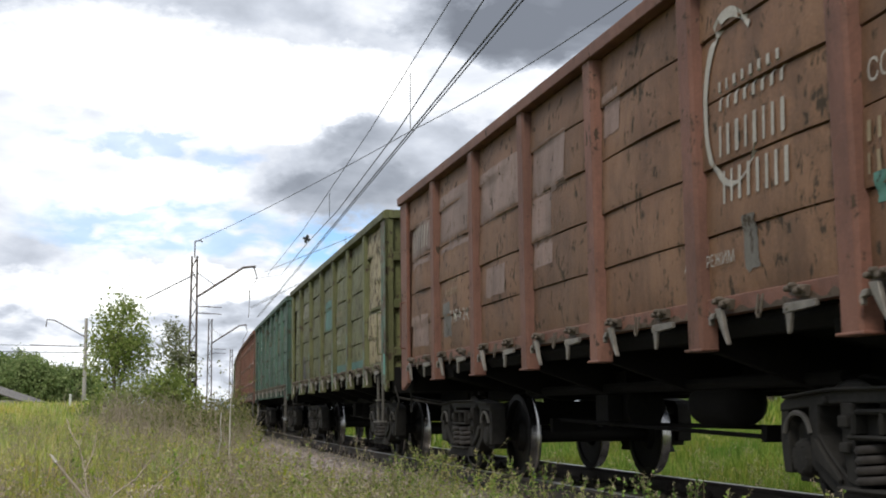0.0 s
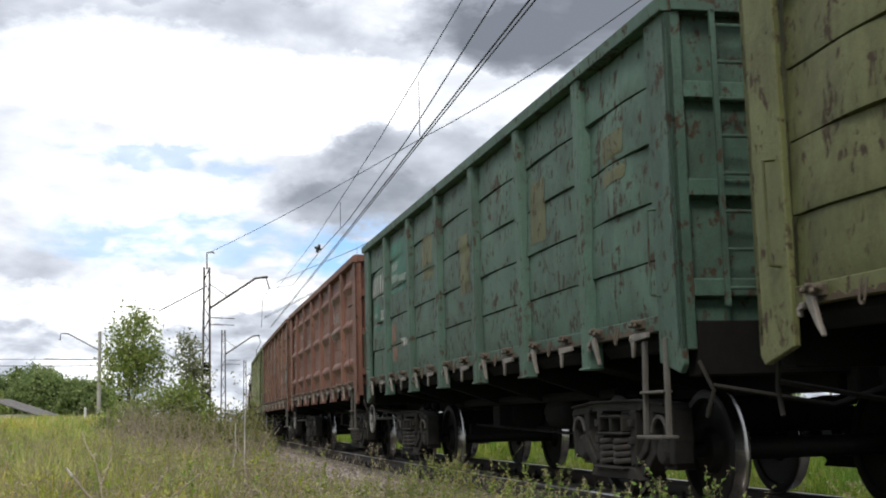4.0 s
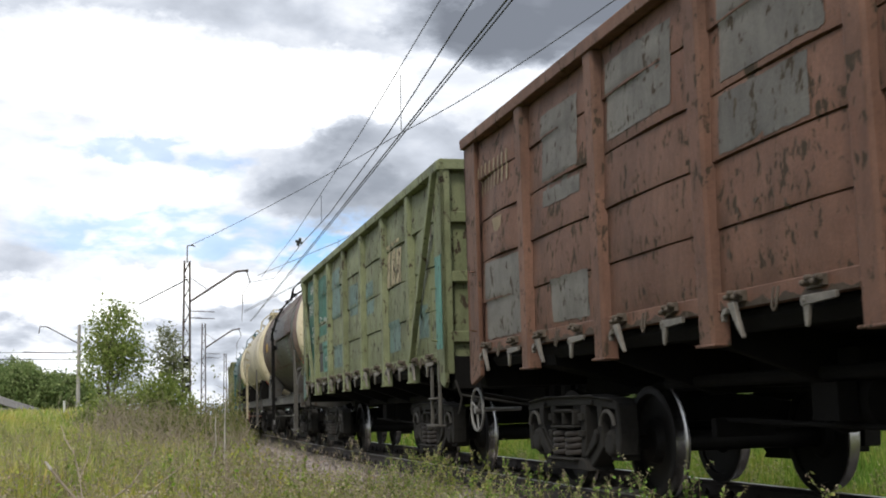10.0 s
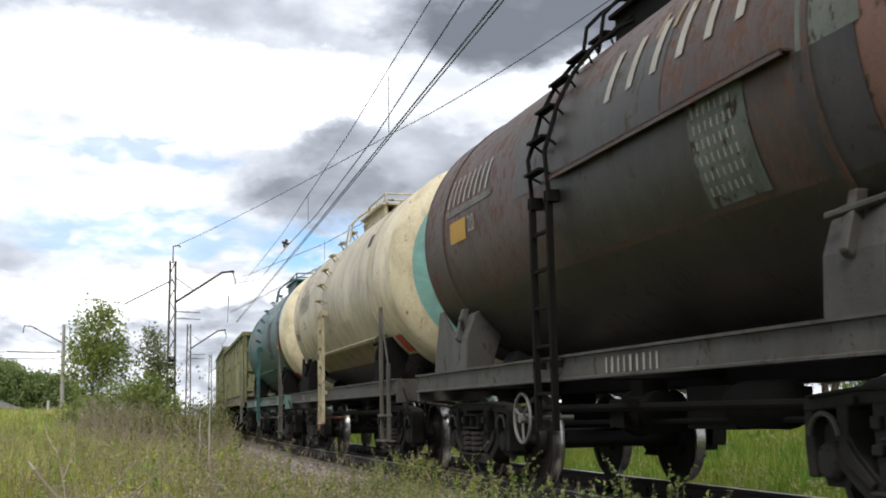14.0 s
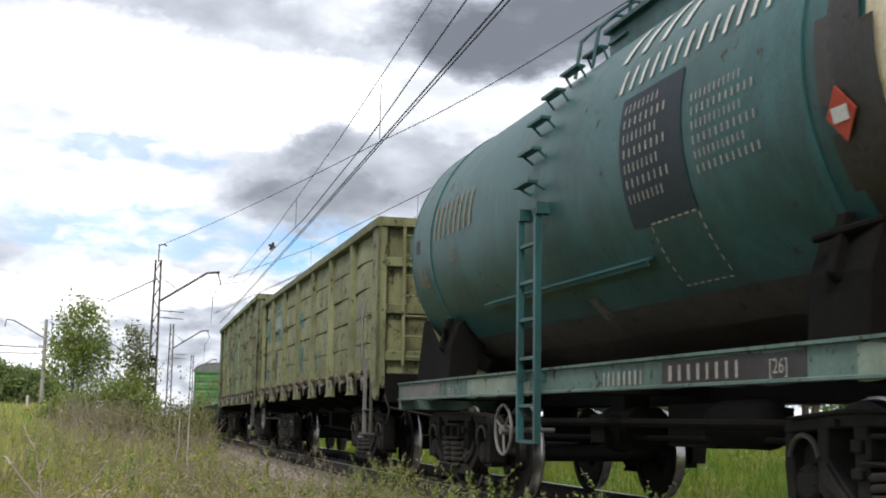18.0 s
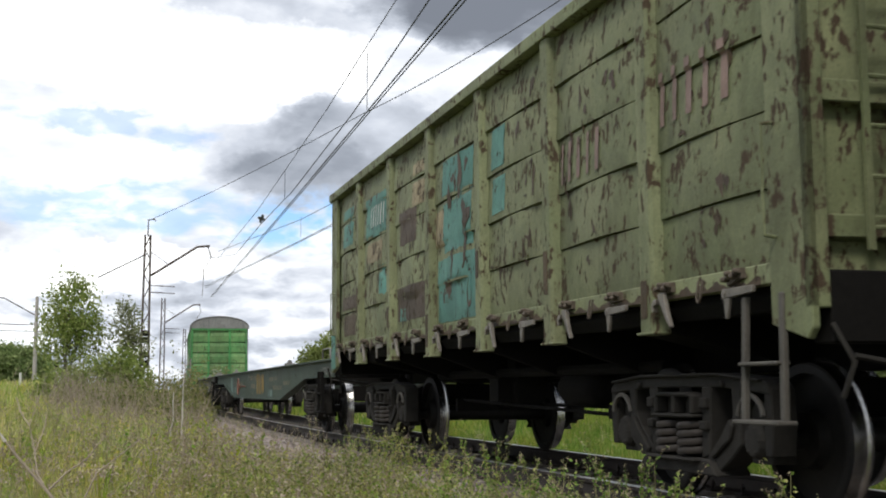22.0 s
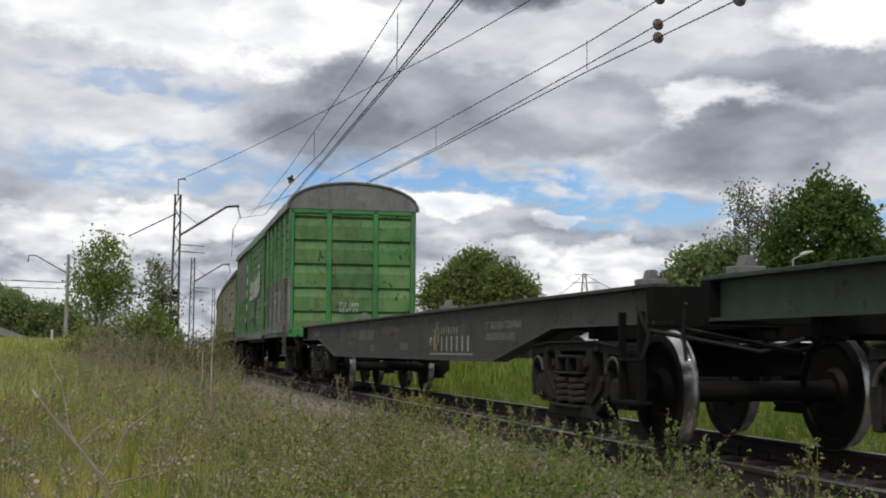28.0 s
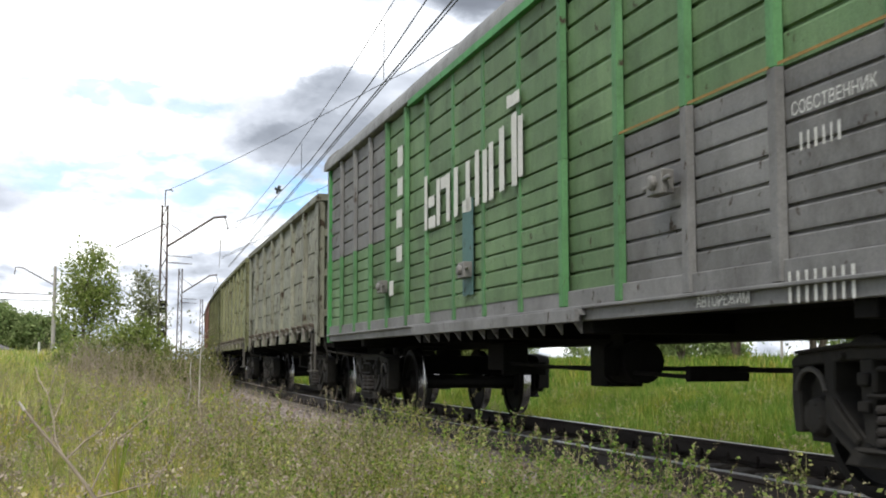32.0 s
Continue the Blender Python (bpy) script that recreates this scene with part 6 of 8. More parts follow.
LEAF_OLIVE = foliage("shrub_leaves", (0.125, 0.150, 0.045), (0.185, 0.200, 0.070), (0.26, 0.235, 0.11), .45)


def crown_points(rng, lobes, n):
    """Points gathered in clumps near the shells of several ellipsoid lobes (x, y, z, rx, ry, rz)."""
    w = np.array([l[3] * l[5] for l in lobes])
    pick = rng.choice(len(lobes), n, p=w / w.sum())
    d = rng.normal(size=(n, 3))
    d /= np.linalg.norm(d, axis=1)[:, None]
    rad = .45 + .6 * rng.random(n) ** .6
    L = np.array(lobes)[pick]
    return L[:, :3] + d * L[:, 3:] * rad[:, None]


def leaf_quads(rng, centres, per, spread, size):
    n = len(centres) * per
    c = np.repeat(centres, per, 0) + rng.normal(size=(n, 3)) * spread
    u = rng.normal(size=(n, 3))
    u /= np.linalg.norm(u, axis=1)[:, None]
    w = np.cross(u, rng.normal(size=(n, 3)))
    w /= np.linalg.norm(w, axis=1)[:, None]
    s = size * rng.uniform(.6, 1.4, (n, 1))
    V = np.stack([c - u * s * .6, c + w * s * .35, c + u * s * .6, c - w * s * .35], 1)
    return V.reshape(-1, 3), np.arange(n * 4).reshape(-1, 4)


def raw_mesh(name, V, F):
    me = bpy.data.meshes.new(name)
    V, F = np.asarray(V, np.float32), np.asarray(F, np.int32)
    me.vertices.add(len(V))
    me.vertices.foreach_set("co", V.ravel())
    k = F.shape[1]
    me.loops.add(F.size)
    me.loops.foreach_set("vertex_index", F.ravel())
    me.polygons.add(len(F))
    me.polygons.foreach_set("loop_start", np.arange(0, F.size, k, dtype=np.int32))
    me.update(calc_edges=True)
    me.materials.append(None)
    return me


def tree(name, x, y, lobes, mat, label, seed, clumps=260, per=28, spread=.20, size=.11, trunk=.09, bark=None, category="tree", stems=1, bare=0):
    """Trunk with limbs to every lobe and a ragged crown of separate leaves; lobes are relative to the foot."""
    rng = np.random.default_rng(seed)
    z0 = float(ground_z(x, y)[0]) - .1
    g = tagged(empty(name), label, category)
    g.matrix_world = pose(x, y, z0)
    pts = crown_points(rng, lobes, clumps)
    b = Mesh()
    fork = []
    for k in range(stems):
        ox, oy = rng.normal(size=2) * .12 * (stems > 1)
        lo = lobes[k % len(lobes)]
        tip = Vector((lo[0], lo[1], lo[2] + lo[5] * .5))
        p = Vector((ox, oy, 0))
        mid = p.lerp(tip, .45) + Vector(rng.normal(size=3) * .12)
        b.rod(p, mid, trunk, 8, trunk * .65)
        b.rod(mid, tip, trunk * .65, 7, trunk * .15)
        fork.append((p, mid, tip))
    place("trunk", b.make("trunk", 0, 60), bark or BARK, g)
    b = Mesh()
    for q in pts[::3] if len(pts) > 60 else pts:
        p, mid, tip = fork[rng.integers(len(fork))]
        f = min(.95, max(.1, (q[2] - .6) / max(.5, tip.z)))
        s = mid.lerp(tip, max(0, f - .4) * 1.4) if f > .4 else p.lerp(mid, f * 2.2)
        s = Vector((s.x, s.y, min(s.z, q[2])))
        m = s.lerp(Vector(q), .55) + Vector((0, 0, .08))
        b.rod(s, m, trunk * .22, 4, trunk * .13)
        b.rod(m, Vector(q), trunk * .13, 4, trunk * .04)
    place("branchwork", b.make("branchwork"), bark or BARK, g)
    V, F = leaf_quads(rng, pts, per, spread, size)
    place("crown", raw_mesh("crown", V, F), mat, g)
    return g


tree("aspen_tree", -15.9, 60.0, [(0, 0, 5.0, 1.35, 1.3, 1.6), (-.5, 0, 3.7, 1.25, 1.2, 1.1), (.5, .2, 3.6, 1.2, 1.2, 1.2), (.2, 0, 6.0, .6, .6, .6)], LEAF_MID, "leafy young aspen tree beside the line", 11, 330, 19, .24, .135, .07, stems=3)
tree("aspen_tree", -13.3, 60.5, [(0, 0, 4.6, .65, .6, 1.2), (.35, 0, 3.5, .8, .7, .9), (-.2, .1, 5.4, .35, .3, .5)], LEAF_PALE, "sparse pale-leaved young tree beside the line", 12, 170, 15, .20, .12, .05, stems=2)
tree("green_shrub", -14.1, 58.0, [(0, 0, 1.7, 1.7, 1.0, 1.2), (1.1, 0, 2.2, 1.0, .8, 1.0), (-1.6, 0, 1.3, 1.3, .9, 1.0), (1.9, 0, 1.2, 1.0, .9, 1.0)], LEAF_MID, "dense green shrub under the young trees", 13, 300, 32, .22, .13, .04, category="shrub", stems=4)
for i, (dx, y, w, h) in enumerate(((-.262, 49, 1.1, 1.5), (-.236, 52, 1.2, 1.8), (-.248, 42, .7, 1.0), (-.228, 47, .9, 1.5), (-.205, 46, 1.3, 2.0), (-.186, 43, 1.1, 1.9), (-.170, 50, 1.3, 1.9), (-.222, 40, .9, 1.4), (-.176, 36, .8, 1.3), (-.155, 58, 1.5, 2.2))):
    tree("olive_shrub", dx * y, y, [(0, 0, h * .55, w, w * .8, h * .5), (w * .5, 0, h * .4, w * .7, w * .6, h * .4)], LEAF_OLIVE, "dull olive shrub along the embankment", 20 + i, 90, 26, .18, .085, .025, category="shrub", stems=4)
for i, (x, y, s, mt) in enumerate(((-60, 150, 1.1, LEAF_WOOD), (-54, 155, 1.0, LEAF_WOOD), (-50, 148, .86, LEAF_WOOD), (-46.5, 152, .72, LEAF_WOOD), (-66, 150, 1.15, LEAF_WOOD), (-73, 156, 1.2, LEAF_WOOD), (-57, 140, .66, LEAF_MID))):
    tree("woodland_tree", x, y, [(0, 0, 4.6 * s, 4.2, 3, 2.6 * s), (2.2, 0, 3.2 * s, 3.2, 3, 2.4 * s), (-2.2, 0, 3.0 * s, 3.0, 3, 2.4 * s), (0, 0, 6.2 * s, 2.4, 2, 1.4 * s)], mt, "broad-leaved tree at the wood's edge", 40 + i, 420, 26, .38, .34, .16)
tree("maple_tree", 20.8, 63.0, [(0, 0, 5.7, 3.0, 2.6, 3.2), (1.9, 0, 4.2, 2.2, 2.2, 2.6), (-1.6, 0, 3.8, 2.2, 2.2, 2.4), (.5, 0, 7.9, 1.9, 1.7, 1.6)], LEAF_DARK, "large dark-green maple tree across the field", 61, 620, 40, .30, .22, .22, stems=2)
tree("poplar_tree", 17.6, 66.0, [(0, 0, 6.4, 1.5, 1.2, 3.0), (-1.0, 0, 5.1, 1.2, 1.0, 2.4), (1.3, 0, 7.2, 1.2, 1.0, 2.4), (-.4, 0, 8.4, .8, .7, 1.4)], LEAF_PALE, "silvery poplar tree with upright branches", 62, 260, 22, .28, .13, .14, stems=3)
tree("maple_tree", 14.6, 65.0, [(0, 0, 3.6, 2.0, 1.7, 2.4), (-1.3, 0, 2.8, 1.5, 1.4, 1.9), (1.2, 0, 5.0, 1.4, 1, 1.5)], LEAF_WOOD, "rounded broad-leaved tree across the field", 63, 330, 32, .28, .2, .13, stems=2)
tree("willow_tree", 3.8, 85.0, [(0, 0, 5.0, 2.9, 2.4, 2.6), (-.4, 0, 6.0, 1.9, 1.7, 1.7), (2.5, 0, 4.4, 1.9, 1.8, 2.2), (-2.6, 0, 4.0, 1.6, 1.6, 2.4), (0, 0, 2.6, 3.6, 2, 2.0)], LEAF_WILLOW, "wide olive-green willow tree behind the track", 64, 760, 38, .30, .22, .18, stems=3)
tree("willow_tree", -4.7, 100.0, [(0, 0, 3.8, 2.2, 1.6, 2.0), (-1.9, 0, 3.0, 1.4, 1.3, 1.8), (1.7, 0, 4.2, 1.4, 1.2, 1.7), (0, 0, 1.8, 3.0, 1.6, 1.8)], LEAF_WILLOW, "low willow tree behind the track", 65, 420, 34, .30, .22, .12, stems=3)
for i, (dx, y, w, h) in enumerate(((.07, 120, 3.0, 3.2), (.155, 110, 3.5, 2.8), (.19, 105, 2.6, 3.0), (.24, 90, 2.5, 2.6), (.36, 75, 3.0, 6.0), (.40, 70, 3.0, 5.0))):
    tree("field_shrub", dx * y, y, [(0, 0, h * .5, w, w * .6, h * .5), (w * .6, 0, h * .4, w * .7, w * .6, h * .4)], LEAF_WOOD, "low shrub at the far side of the field", 70 + i, 160, 26, .30, .24, .06, category="shrub", stems=3)


def brush(name, x, y, w, h, n, seed, mat, label):
    """Bare, tangled twigs rising from one root."""
    rng = np.random.default_rng(seed)
    z0 = float(ground_z(x, y)[0]) - .05
    b = Mesh()
    for i in range(n):
        p = Vector((rng.normal() * w * .35, rng.normal() * w * .3, 0))
        q = p + Vector((rng.normal() * w * .35, rng.normal() * w * .3, h * rng.uniform(.5, .8)))
        r = q + Vector((rng.normal() * w * .25, rng.normal() * w * .2, h * rng.uniform(.1, .35)))
        b.rod(p, q, .012, 4, .008)
        b.rod(q, r, .008, 3, .003)
        for k in range(3):
            s = p.lerp(q, rng.uniform(.4, 1))
            b.rod(s, s + Vector((rng.normal() * w * .16, rng.normal() * w * .15, h * rng.uniform(.1, .3))), .005, 3, .002)
    ob = place(name, b.make("brush"), mat, m=pose(x, y, z0))
    return tagged(ob, label, "dry shrub", "dry shrubs on the embankment")


for i, (dx, y, w, h) in enumerate(((-.262, 34, 1.3, 1.5), (-.245, 31, 1.2, 1.4), (-.228, 33, 1.2, 1.5), (-.278, 38, 1.2, 1.5), (-.212, 28, 1.0, 1.2), (-.195, 24, .8, 1.1), (-.183, 20, .7, 1.0), (-.205, 17, .6, .9),
                                   (-.280, 47, 1.5, 2.1), (-.262, 45, 1.5, 2.3), (-.246, 48, 1.6, 2.4), (-.232, 44, 1.5, 2.2), (-.216, 46, 1.5, 2.3), (-.200, 42, 1.3, 2.0), (-.186, 39, 1.2, 1.9), (-.174, 33, 1.0, 1.6), (-.168, 27, .8, 1.3), (-.222, 38, 1.3, 1.8), (-.255, 40, 1.3, 1.8), (-.158, 16, .5, 1.0), (-.170, 14, .45, .95), (-.182, 12.6, .4, .85))):
    brush("dry_shrub", dx * y, y, w, h, 24 if i < 8 else 22, 90 + i, TWIG, "leafless brown shrub tangled in the grass")

# two pale saplings near the ballast
def sapling(x, y, h, lean, seed, label):
    rng = np.random.default_rng(seed)
    z0 = float(ground_z(x, y)[0]) - .05
    g = tagged(empty("birch_sapling"), label, "sapling", "pale saplings by the track")
    g.matrix_world = pose(x, y, z0)
    pts = [Vector((lean * (k / 7) ** 1.2 * h + rng.normal() * .012, rng.normal() * .012, h * k / 7)) for k in range(8)]
    b = Mesh()
    b.tube(pts, [.022 - .0020 * k for k in range(8)], 7)
    place("trunk", b.make("trunk", 0, 60), BIRCH, g)
    b = Mesh()
    for k in range(26):
        i = rng.integers(2, 8)
        p = pts[i] if i < 8 else pts[7]
        b.rod(p, p + Vector((rng.normal() * .16, rng.normal() * .14, rng.uniform(.06, .26))), .0035, 3, .0012)
    place("twig_spray", b.make("twig_spray"), TWIG, g)["kind"] = "stuff"
    V, F = leaf_quads(rng, np.array([[p.x + rng.normal() * .18, p.y + rng.normal() * .18, p.z + rng.uniform(0, .3)] for p in pts[2:] for _ in range(4)]), 5, .06, .035)
    place("foliage", raw_mesh("foliage", V, F), LEAF_OLIVE, g)


sapling(-3.54, 20.0, 1.95, .055, 101, "thin pale dead sapling with white bark")
sapling(-3.72, 20.3, 1.55, .03, 102, "thin pale dead sapling with white bark")

# ---- near weeds ----
HERB = island("weed_leaves", [(0.0, (0.20, 0.29, 0.05)), (0.4, (0.31, 0.39, 0.075)), (0.75, (0.42, 0.46, 0.12)), (1.0, (0.46, 0.40, 0.18))], 0.8, 0.4, (1.18, 1.02, 0.7))
HERB_GREEN = island("green_weed_leaves", [(0.0, (0.10, 0.170, 0.035)), (0.4, (0.200, 0.285, 0.062)), (0.75, (0.330, 0.390, 0.115)), (1.0, (0.42, 0.38, 0.16))], 0.8, 0.4, (1.12, 1.0, 0.75))
HERB_TOP = island("weed_buds", [(0.0, (0.30, 0.30, 0.14)), (0.5, (0.40, 0.38, 0.22)), (0.8, (0.36, 0.27, 0.22)), (1.0, (0.26, 0.19, 0.14))], 0.85, 0.2)
PURPLE = island("purple_heads", [(0.0, (0.28, 0.22, 0.18)), (0.5, (0.38, 0.31, 0.27)), (1.0, (0.42, 0.38, 0.24))], 0.85, 0.2)
PETAL = island("yellow_petals", [(0.0, (0.62, 0.46, 0.03)), (1.0, (0.74, 0.60, 0.09))], 0.7, 0.2)


def weeds(n, seed, place_fn, h0, h1, leaf, leaves, bud):
    """Upright herbs: jointed stem, small leaves, budding side shoots."""
    rng = np.random.default_rng(seed)
    sv, sf, lv, bv = [], [], [], []
    x, y = place_fn(rng, n)
    z = ground_z(x, y)
    for i in range(len(x)):
        h = rng.uniform(h0, h1)
        p = np.array([x[i], y[i], z[i]])
        tip = p + np.array([rng.normal() * .09, rng.normal() * .09, h])
        shoots = [(p, tip, .0035)]
        for k in range(rng.integers(4, 9)):
            f = rng.uniform(.4, .95)
            s = p + (tip - p) * f
            shoots.append((s, s + np.array([rng.normal() * .09, rng.normal() * .09, h * rng.uniform(.10, .24)]), .002))
        for s, e, r in shoots:
            b0 = len(sv)
            for q, rr in ((s, r), (e, r * .5)):
                for a in (0, 2.09, 4.19):
                    sv.append((q[0] + rr * math.cos(a), q[1] + rr * math.sin(a), q[2]))
            for k in range(3):
                sf.append((b0 + k, b0 + (k + 1) % 3, b0 + 3 + (k + 1) % 3, b0 + 3 + k))
            m = leaves if r > .003 else max(3, leaves // 4)
            for f in rng.random(m):
                lv.append(s + (e - s) * f + rng.normal(size=3) * leaf * .45)
            bv.append(e)
            bv.append(s + (e - s) * .8)
    return np.array(sv), np.array(sf), np.array(lv), np.array(bv), rng


def plant_weeds(name, label, n, seed, fn, h0, h1, leaf, leaves, bud, bud_mat, leaf_mat=None):
    sv, sf, lv, bv, rng = weeds(n, seed, fn, h0, h1, leaf, leaves, bud)
    V, F = leaf_quads(rng, lv, 1, .004, leaf)
    soup(name, V, F, leaf_mat or HERB, label, "weeds")
    soup(name + "_stems", sv, sf, STALK, "thin brownish stems of wild herbs", "weeds")
    V, F = leaf_quads(rng, bv, 7, bud * .8, bud)
    soup(name + "_buds", V, F, bud_mat, "small dusty buds of wild herbs", "weeds")


def verge(s0, s1, l0, l1):
    def fn(rng, n):
        s = s0 + (s1 - s0) * rng.random(n) ** 1.2
        la = -(l0 + (l1 - l0) * rng.random(n))
        p = np.array([line(float(a), float(c)) for a, c in zip(s, la)])
        return p[:, 0], p[:, 1]
    return fn


def sector(r0, r1, a0, a1):
    def fn(rng, n):
        r = r0 + (r1 - r0) * rng.random(n) ** .8
        a = np.radians(rng.uniform(a0, a1, n))
        x, y = r * np.sin(a), r * np.cos(a)
        ok = lateral(x, y) < -2.6
        return x[ok], y[ok]
    return fn


def beyond_track(r0, r1):
    def fn(rng, n):
        r = r0 + (r1 - r0) * rng.random(n)
        a = np.radians(rng.uniform(-10, 27, n))
        x, y = r * np.sin(a), r * np.cos(a)
        ok = lateral(x, y) > 2.9
        return x[ok], y[ok]
    return fn


plant_weeds("verge_weeds", "dense grey-green budding weeds along the ballast", 1050, 201, verge(3.0, 13.0, 2.15, 4.4), .44, .86, .020, 40, .009, HERB_TOP, HERB_GREEN)
plant_weeds("verge_herbs", "small-leaved herbs between the verge weeds", 900, 207, verge(3.0, 15.0, 2.3, 4.6), .30, .62, .015, 30, .007, HERB_TOP, HERB)
plant_weeds("meadow_weeds", "scattered yellow-green herbs in the meadow", 760, 202, sector(3.4, 14, -27, 6), .36, .72, .021, 26, .010, HERB_TOP)
plant_weeds("seeding_grass", "tall mauve-brown seeding grass stalks", 1300, 206, sector(3.2, 30, -27, 0), .62, 1.05, .012, 8, .013, PURPLE)
plant_weeds("far_meadow_weeds", "clumps of tall herbs further up the meadow", 1100, 204, sector(11, 48, -27, -5), .5, 1.05, .042, 18, .018, HERB_TOP)
plant_weeds("field_weeds", "coarse green herbs beyond the track", 520, 205, beyond_track(9, 34), .34, .70, .032, 18, .014, HERB_TOP, HERB_GREEN)
plant_weeds("ballast_weeds", "low weeds creeping over the ballast edge", 260, 203, verge(9.0, 40.0, 2.3, 3.3), .25, .5, .024, 18, .012, HERB_TOP, HERB_GREEN)


def thistle(x, y, h, seed):
    rng = np.random.default_rng(seed)
    z0 = float(ground_z(x, y)[0])
    g = tagged(empty("purple_thistle"), "purple-grey flower cluster on a thin stem", "wildflower", "purple wildflowers in the meadow")
    g.matrix_world = pose(x, y, z0)
    b = Mesh().rod((0, 0, 0), (.02, 0, h * .85), .004, 5, .003)
    tips = []
    for k in range(7):
        q = Vector((.02 + rng.normal() * .045, rng.normal() * .045, h + rng.normal() * .012))
        b.rod((.02, 0, h * .85), q, .0025, 4)
        tips.append(q)
    place("stem", b.make("stem"), HERB, g)
    V, F = leaf_quads(rng, np.array([list(q) for q in tips]), 30, .012, .008)
    place("flower_head", raw_mesh("flower_head", V, F), PURPLE, g)["kind"] = "stuff"
    V, F = leaf_quads(rng, np.array([[rng.normal() * .03, rng.normal() * .03, rng.uniform(.1, h * .8)] for _ in range(16)]), 2, .02, .04)
    place("foliage", raw_mesh("foliage", V, F), HERB, g)


for i, (dx, dz, y) in enumerate(((-.243, -.064, 4.0), (-.2167, -.0923, 4.0), (-.295, -.060, 5.2), (-.20, -.050, 7.0))):
    x = dx * y
    thistle(x, y, EYE[2] + dz * y - float(ground_z(x, y)[0]), 300 + i)


def yellow_flower(x, y, h, seed):
    rng = np.random.default_rng(seed)
    g = tagged(empty("yellow_wildflower"), "small yellow wildflower among the weeds", "wildflower", "yellow wildflowers in the weeds")
    g.matrix_world = pose(x, y, float(ground_z(x, y)[0]))
    place("stem", Mesh().rod((0, 0, 0), (0, 0, h), .003, 5).make("stem"), HERB, g)
    V, F = leaf_quads(rng, np.array([[0, 0, h]]), 22, .014, .021)
    place("flower_head", raw_mesh("flower_head", V, F), PETAL, g)


rngf = random.Random(9)
for i in range(44):
    s, la = rngf.uniform(3.6, 9.0), -rngf.uniform(2.6, 4.3)
    x, y, _ = line(s, la)
    yellow_flower(x, y, rngf.uniform(.30, .58), 400 + i)

# the dry branch with a pale broken tip
g = tagged(empty("dry_branch"), "bare dry branch with a pale broken tip", "branch")
g.matrix_world = pose(0, 0, 0)
pts = [on_ray(-0.3142, -0.0405, 3.2), on_ray(-0.3009, -0.0563, 3.2), on_ray(-0.2796, -0.0798, 3.2), on_ray(-0.2654, -0.0969, 3.2), on_ray(-0.2559, -0.1104, 3.2), on_ray(-0.2400, -0.2090, 3.25), on_ray(-0.2300, -0.4690, 3.3)]
b = Mesh()
b.tube(pts, [.0034 + .0006 * k for k in range(7)], 7)
place("stem", b.make("stem", 0, 60), TWIG, g)
place("broken_tip", Mesh().rod(on_ray(-0.3190, -0.0335, 3.2), pts[0], .002, 6, .0055).make("tip", 0, 60), BIRCH, g, "pale splintered tip")
for run, r in (([(-0.2796, -0.0798), (-0.2650, -0.0650), (-0.2490, -0.0540), (-0.2358, -0.0362)], .0030), ([(-0.2600, -0.1070), (-0.2409, -0.0653), (-0.2200, -0.0490), (-0.2060, -0.0380)], .0026), ([(-0.2559, -0.1104), (-0.2108, -0.0982), (-0.1980, -0.0830), (-0.1889, -0.0652)], .0026),
               ([(-0.2796, -0.0798), (-0.2883, -0.0654), (-0.2907, -0.0486), (-0.2955, -0.0281), (-0.2890, -0.0030)], .0028), ([(-0.2955, -0.0281), (-0.3030, -0.0170), (-0.3070, -0.0050)], .0018), ([(-0.2907, -0.0486), (-0.2840, -0.0310), (-0.2820, -0.0170)], .0016)):
    b = Mesh().tube([on_ray(dx, dz, 3.2 + .03 * k) for k, (dx, dz) in enumerate(run)], [r * (1 - .17 * k) for k in range(len(run))], 5)
    place("side_twig", b.make("side_twig", 0, 60), TWIG, g)

# loose things beyond the track
def far_point(dx, y):
    return dx * y, y, float(ground_z(dx * y, y)[0])


x, y, z = far_point(.160, 50.0)
ob = place("white_sack", Mesh().lathe([(0, .22), (.08, .24), (.18, .2), (.26, .1), (.28, .02)], 12, "z").make("sack", 0, 60), WHITE, m=pose(x, y, z + .30) @ Matrix.Diagonal((1.3, .8, 1, 1)))
tagged(ob, "pale crumpled sack lying in the grass", "sack")
x, y, z = far_point(.3684, 30.0)
ob = place("wire_trestle", Mesh().rod((-.22, 0, 0), (-.08, 0, .62), .018, 6).rod((.1, 0, 0), (-.08, 0, .62), .018, 6).rod((.1, 0, 0), (.16, .1, .66), .018, 6).rod((.34, .1, 0), (.16, .1, .66), .018, 6).rod((-.14, 0, .3), (.26, .1, .3), .014, 6).make("trestle"), WHITE, m=pose(x, y, z))
tagged(ob, "white-painted bent rod trestle standing in grass", "trestle")


def street_lamp(dx, dz, y):
    x, _, z = far_point(dx, y)
    g = tagged(empty("street_lamp"), "white-headed street lamp on a thin pole", "street lamp", "street lamps across the field")
    g.matrix_world = pose(x, y, z)
    h = EYE[2] + dz * y - z
    place("pole", Mesh().rod((0, 0, 0), (0, 0, h), .07, 8, .05).rod((0, 0, h), (.45, 0, h + .22), .04, 6).make("pole"), CONCRETE, g)
    place("lamp_head", Mesh().prism([(.35, .15), (.95, .35), (.95, .42), (.55, .40), (.33, .26)], -.14, .14).make("lamp_head", .03), WHITE, g, "pale lamp head").location = (0, 0, h)


street_lamp(.3035, .080, 58.0)
street_lamp(.088, .0435, 80.0)
street_lamp(.051, .047, 84.0)

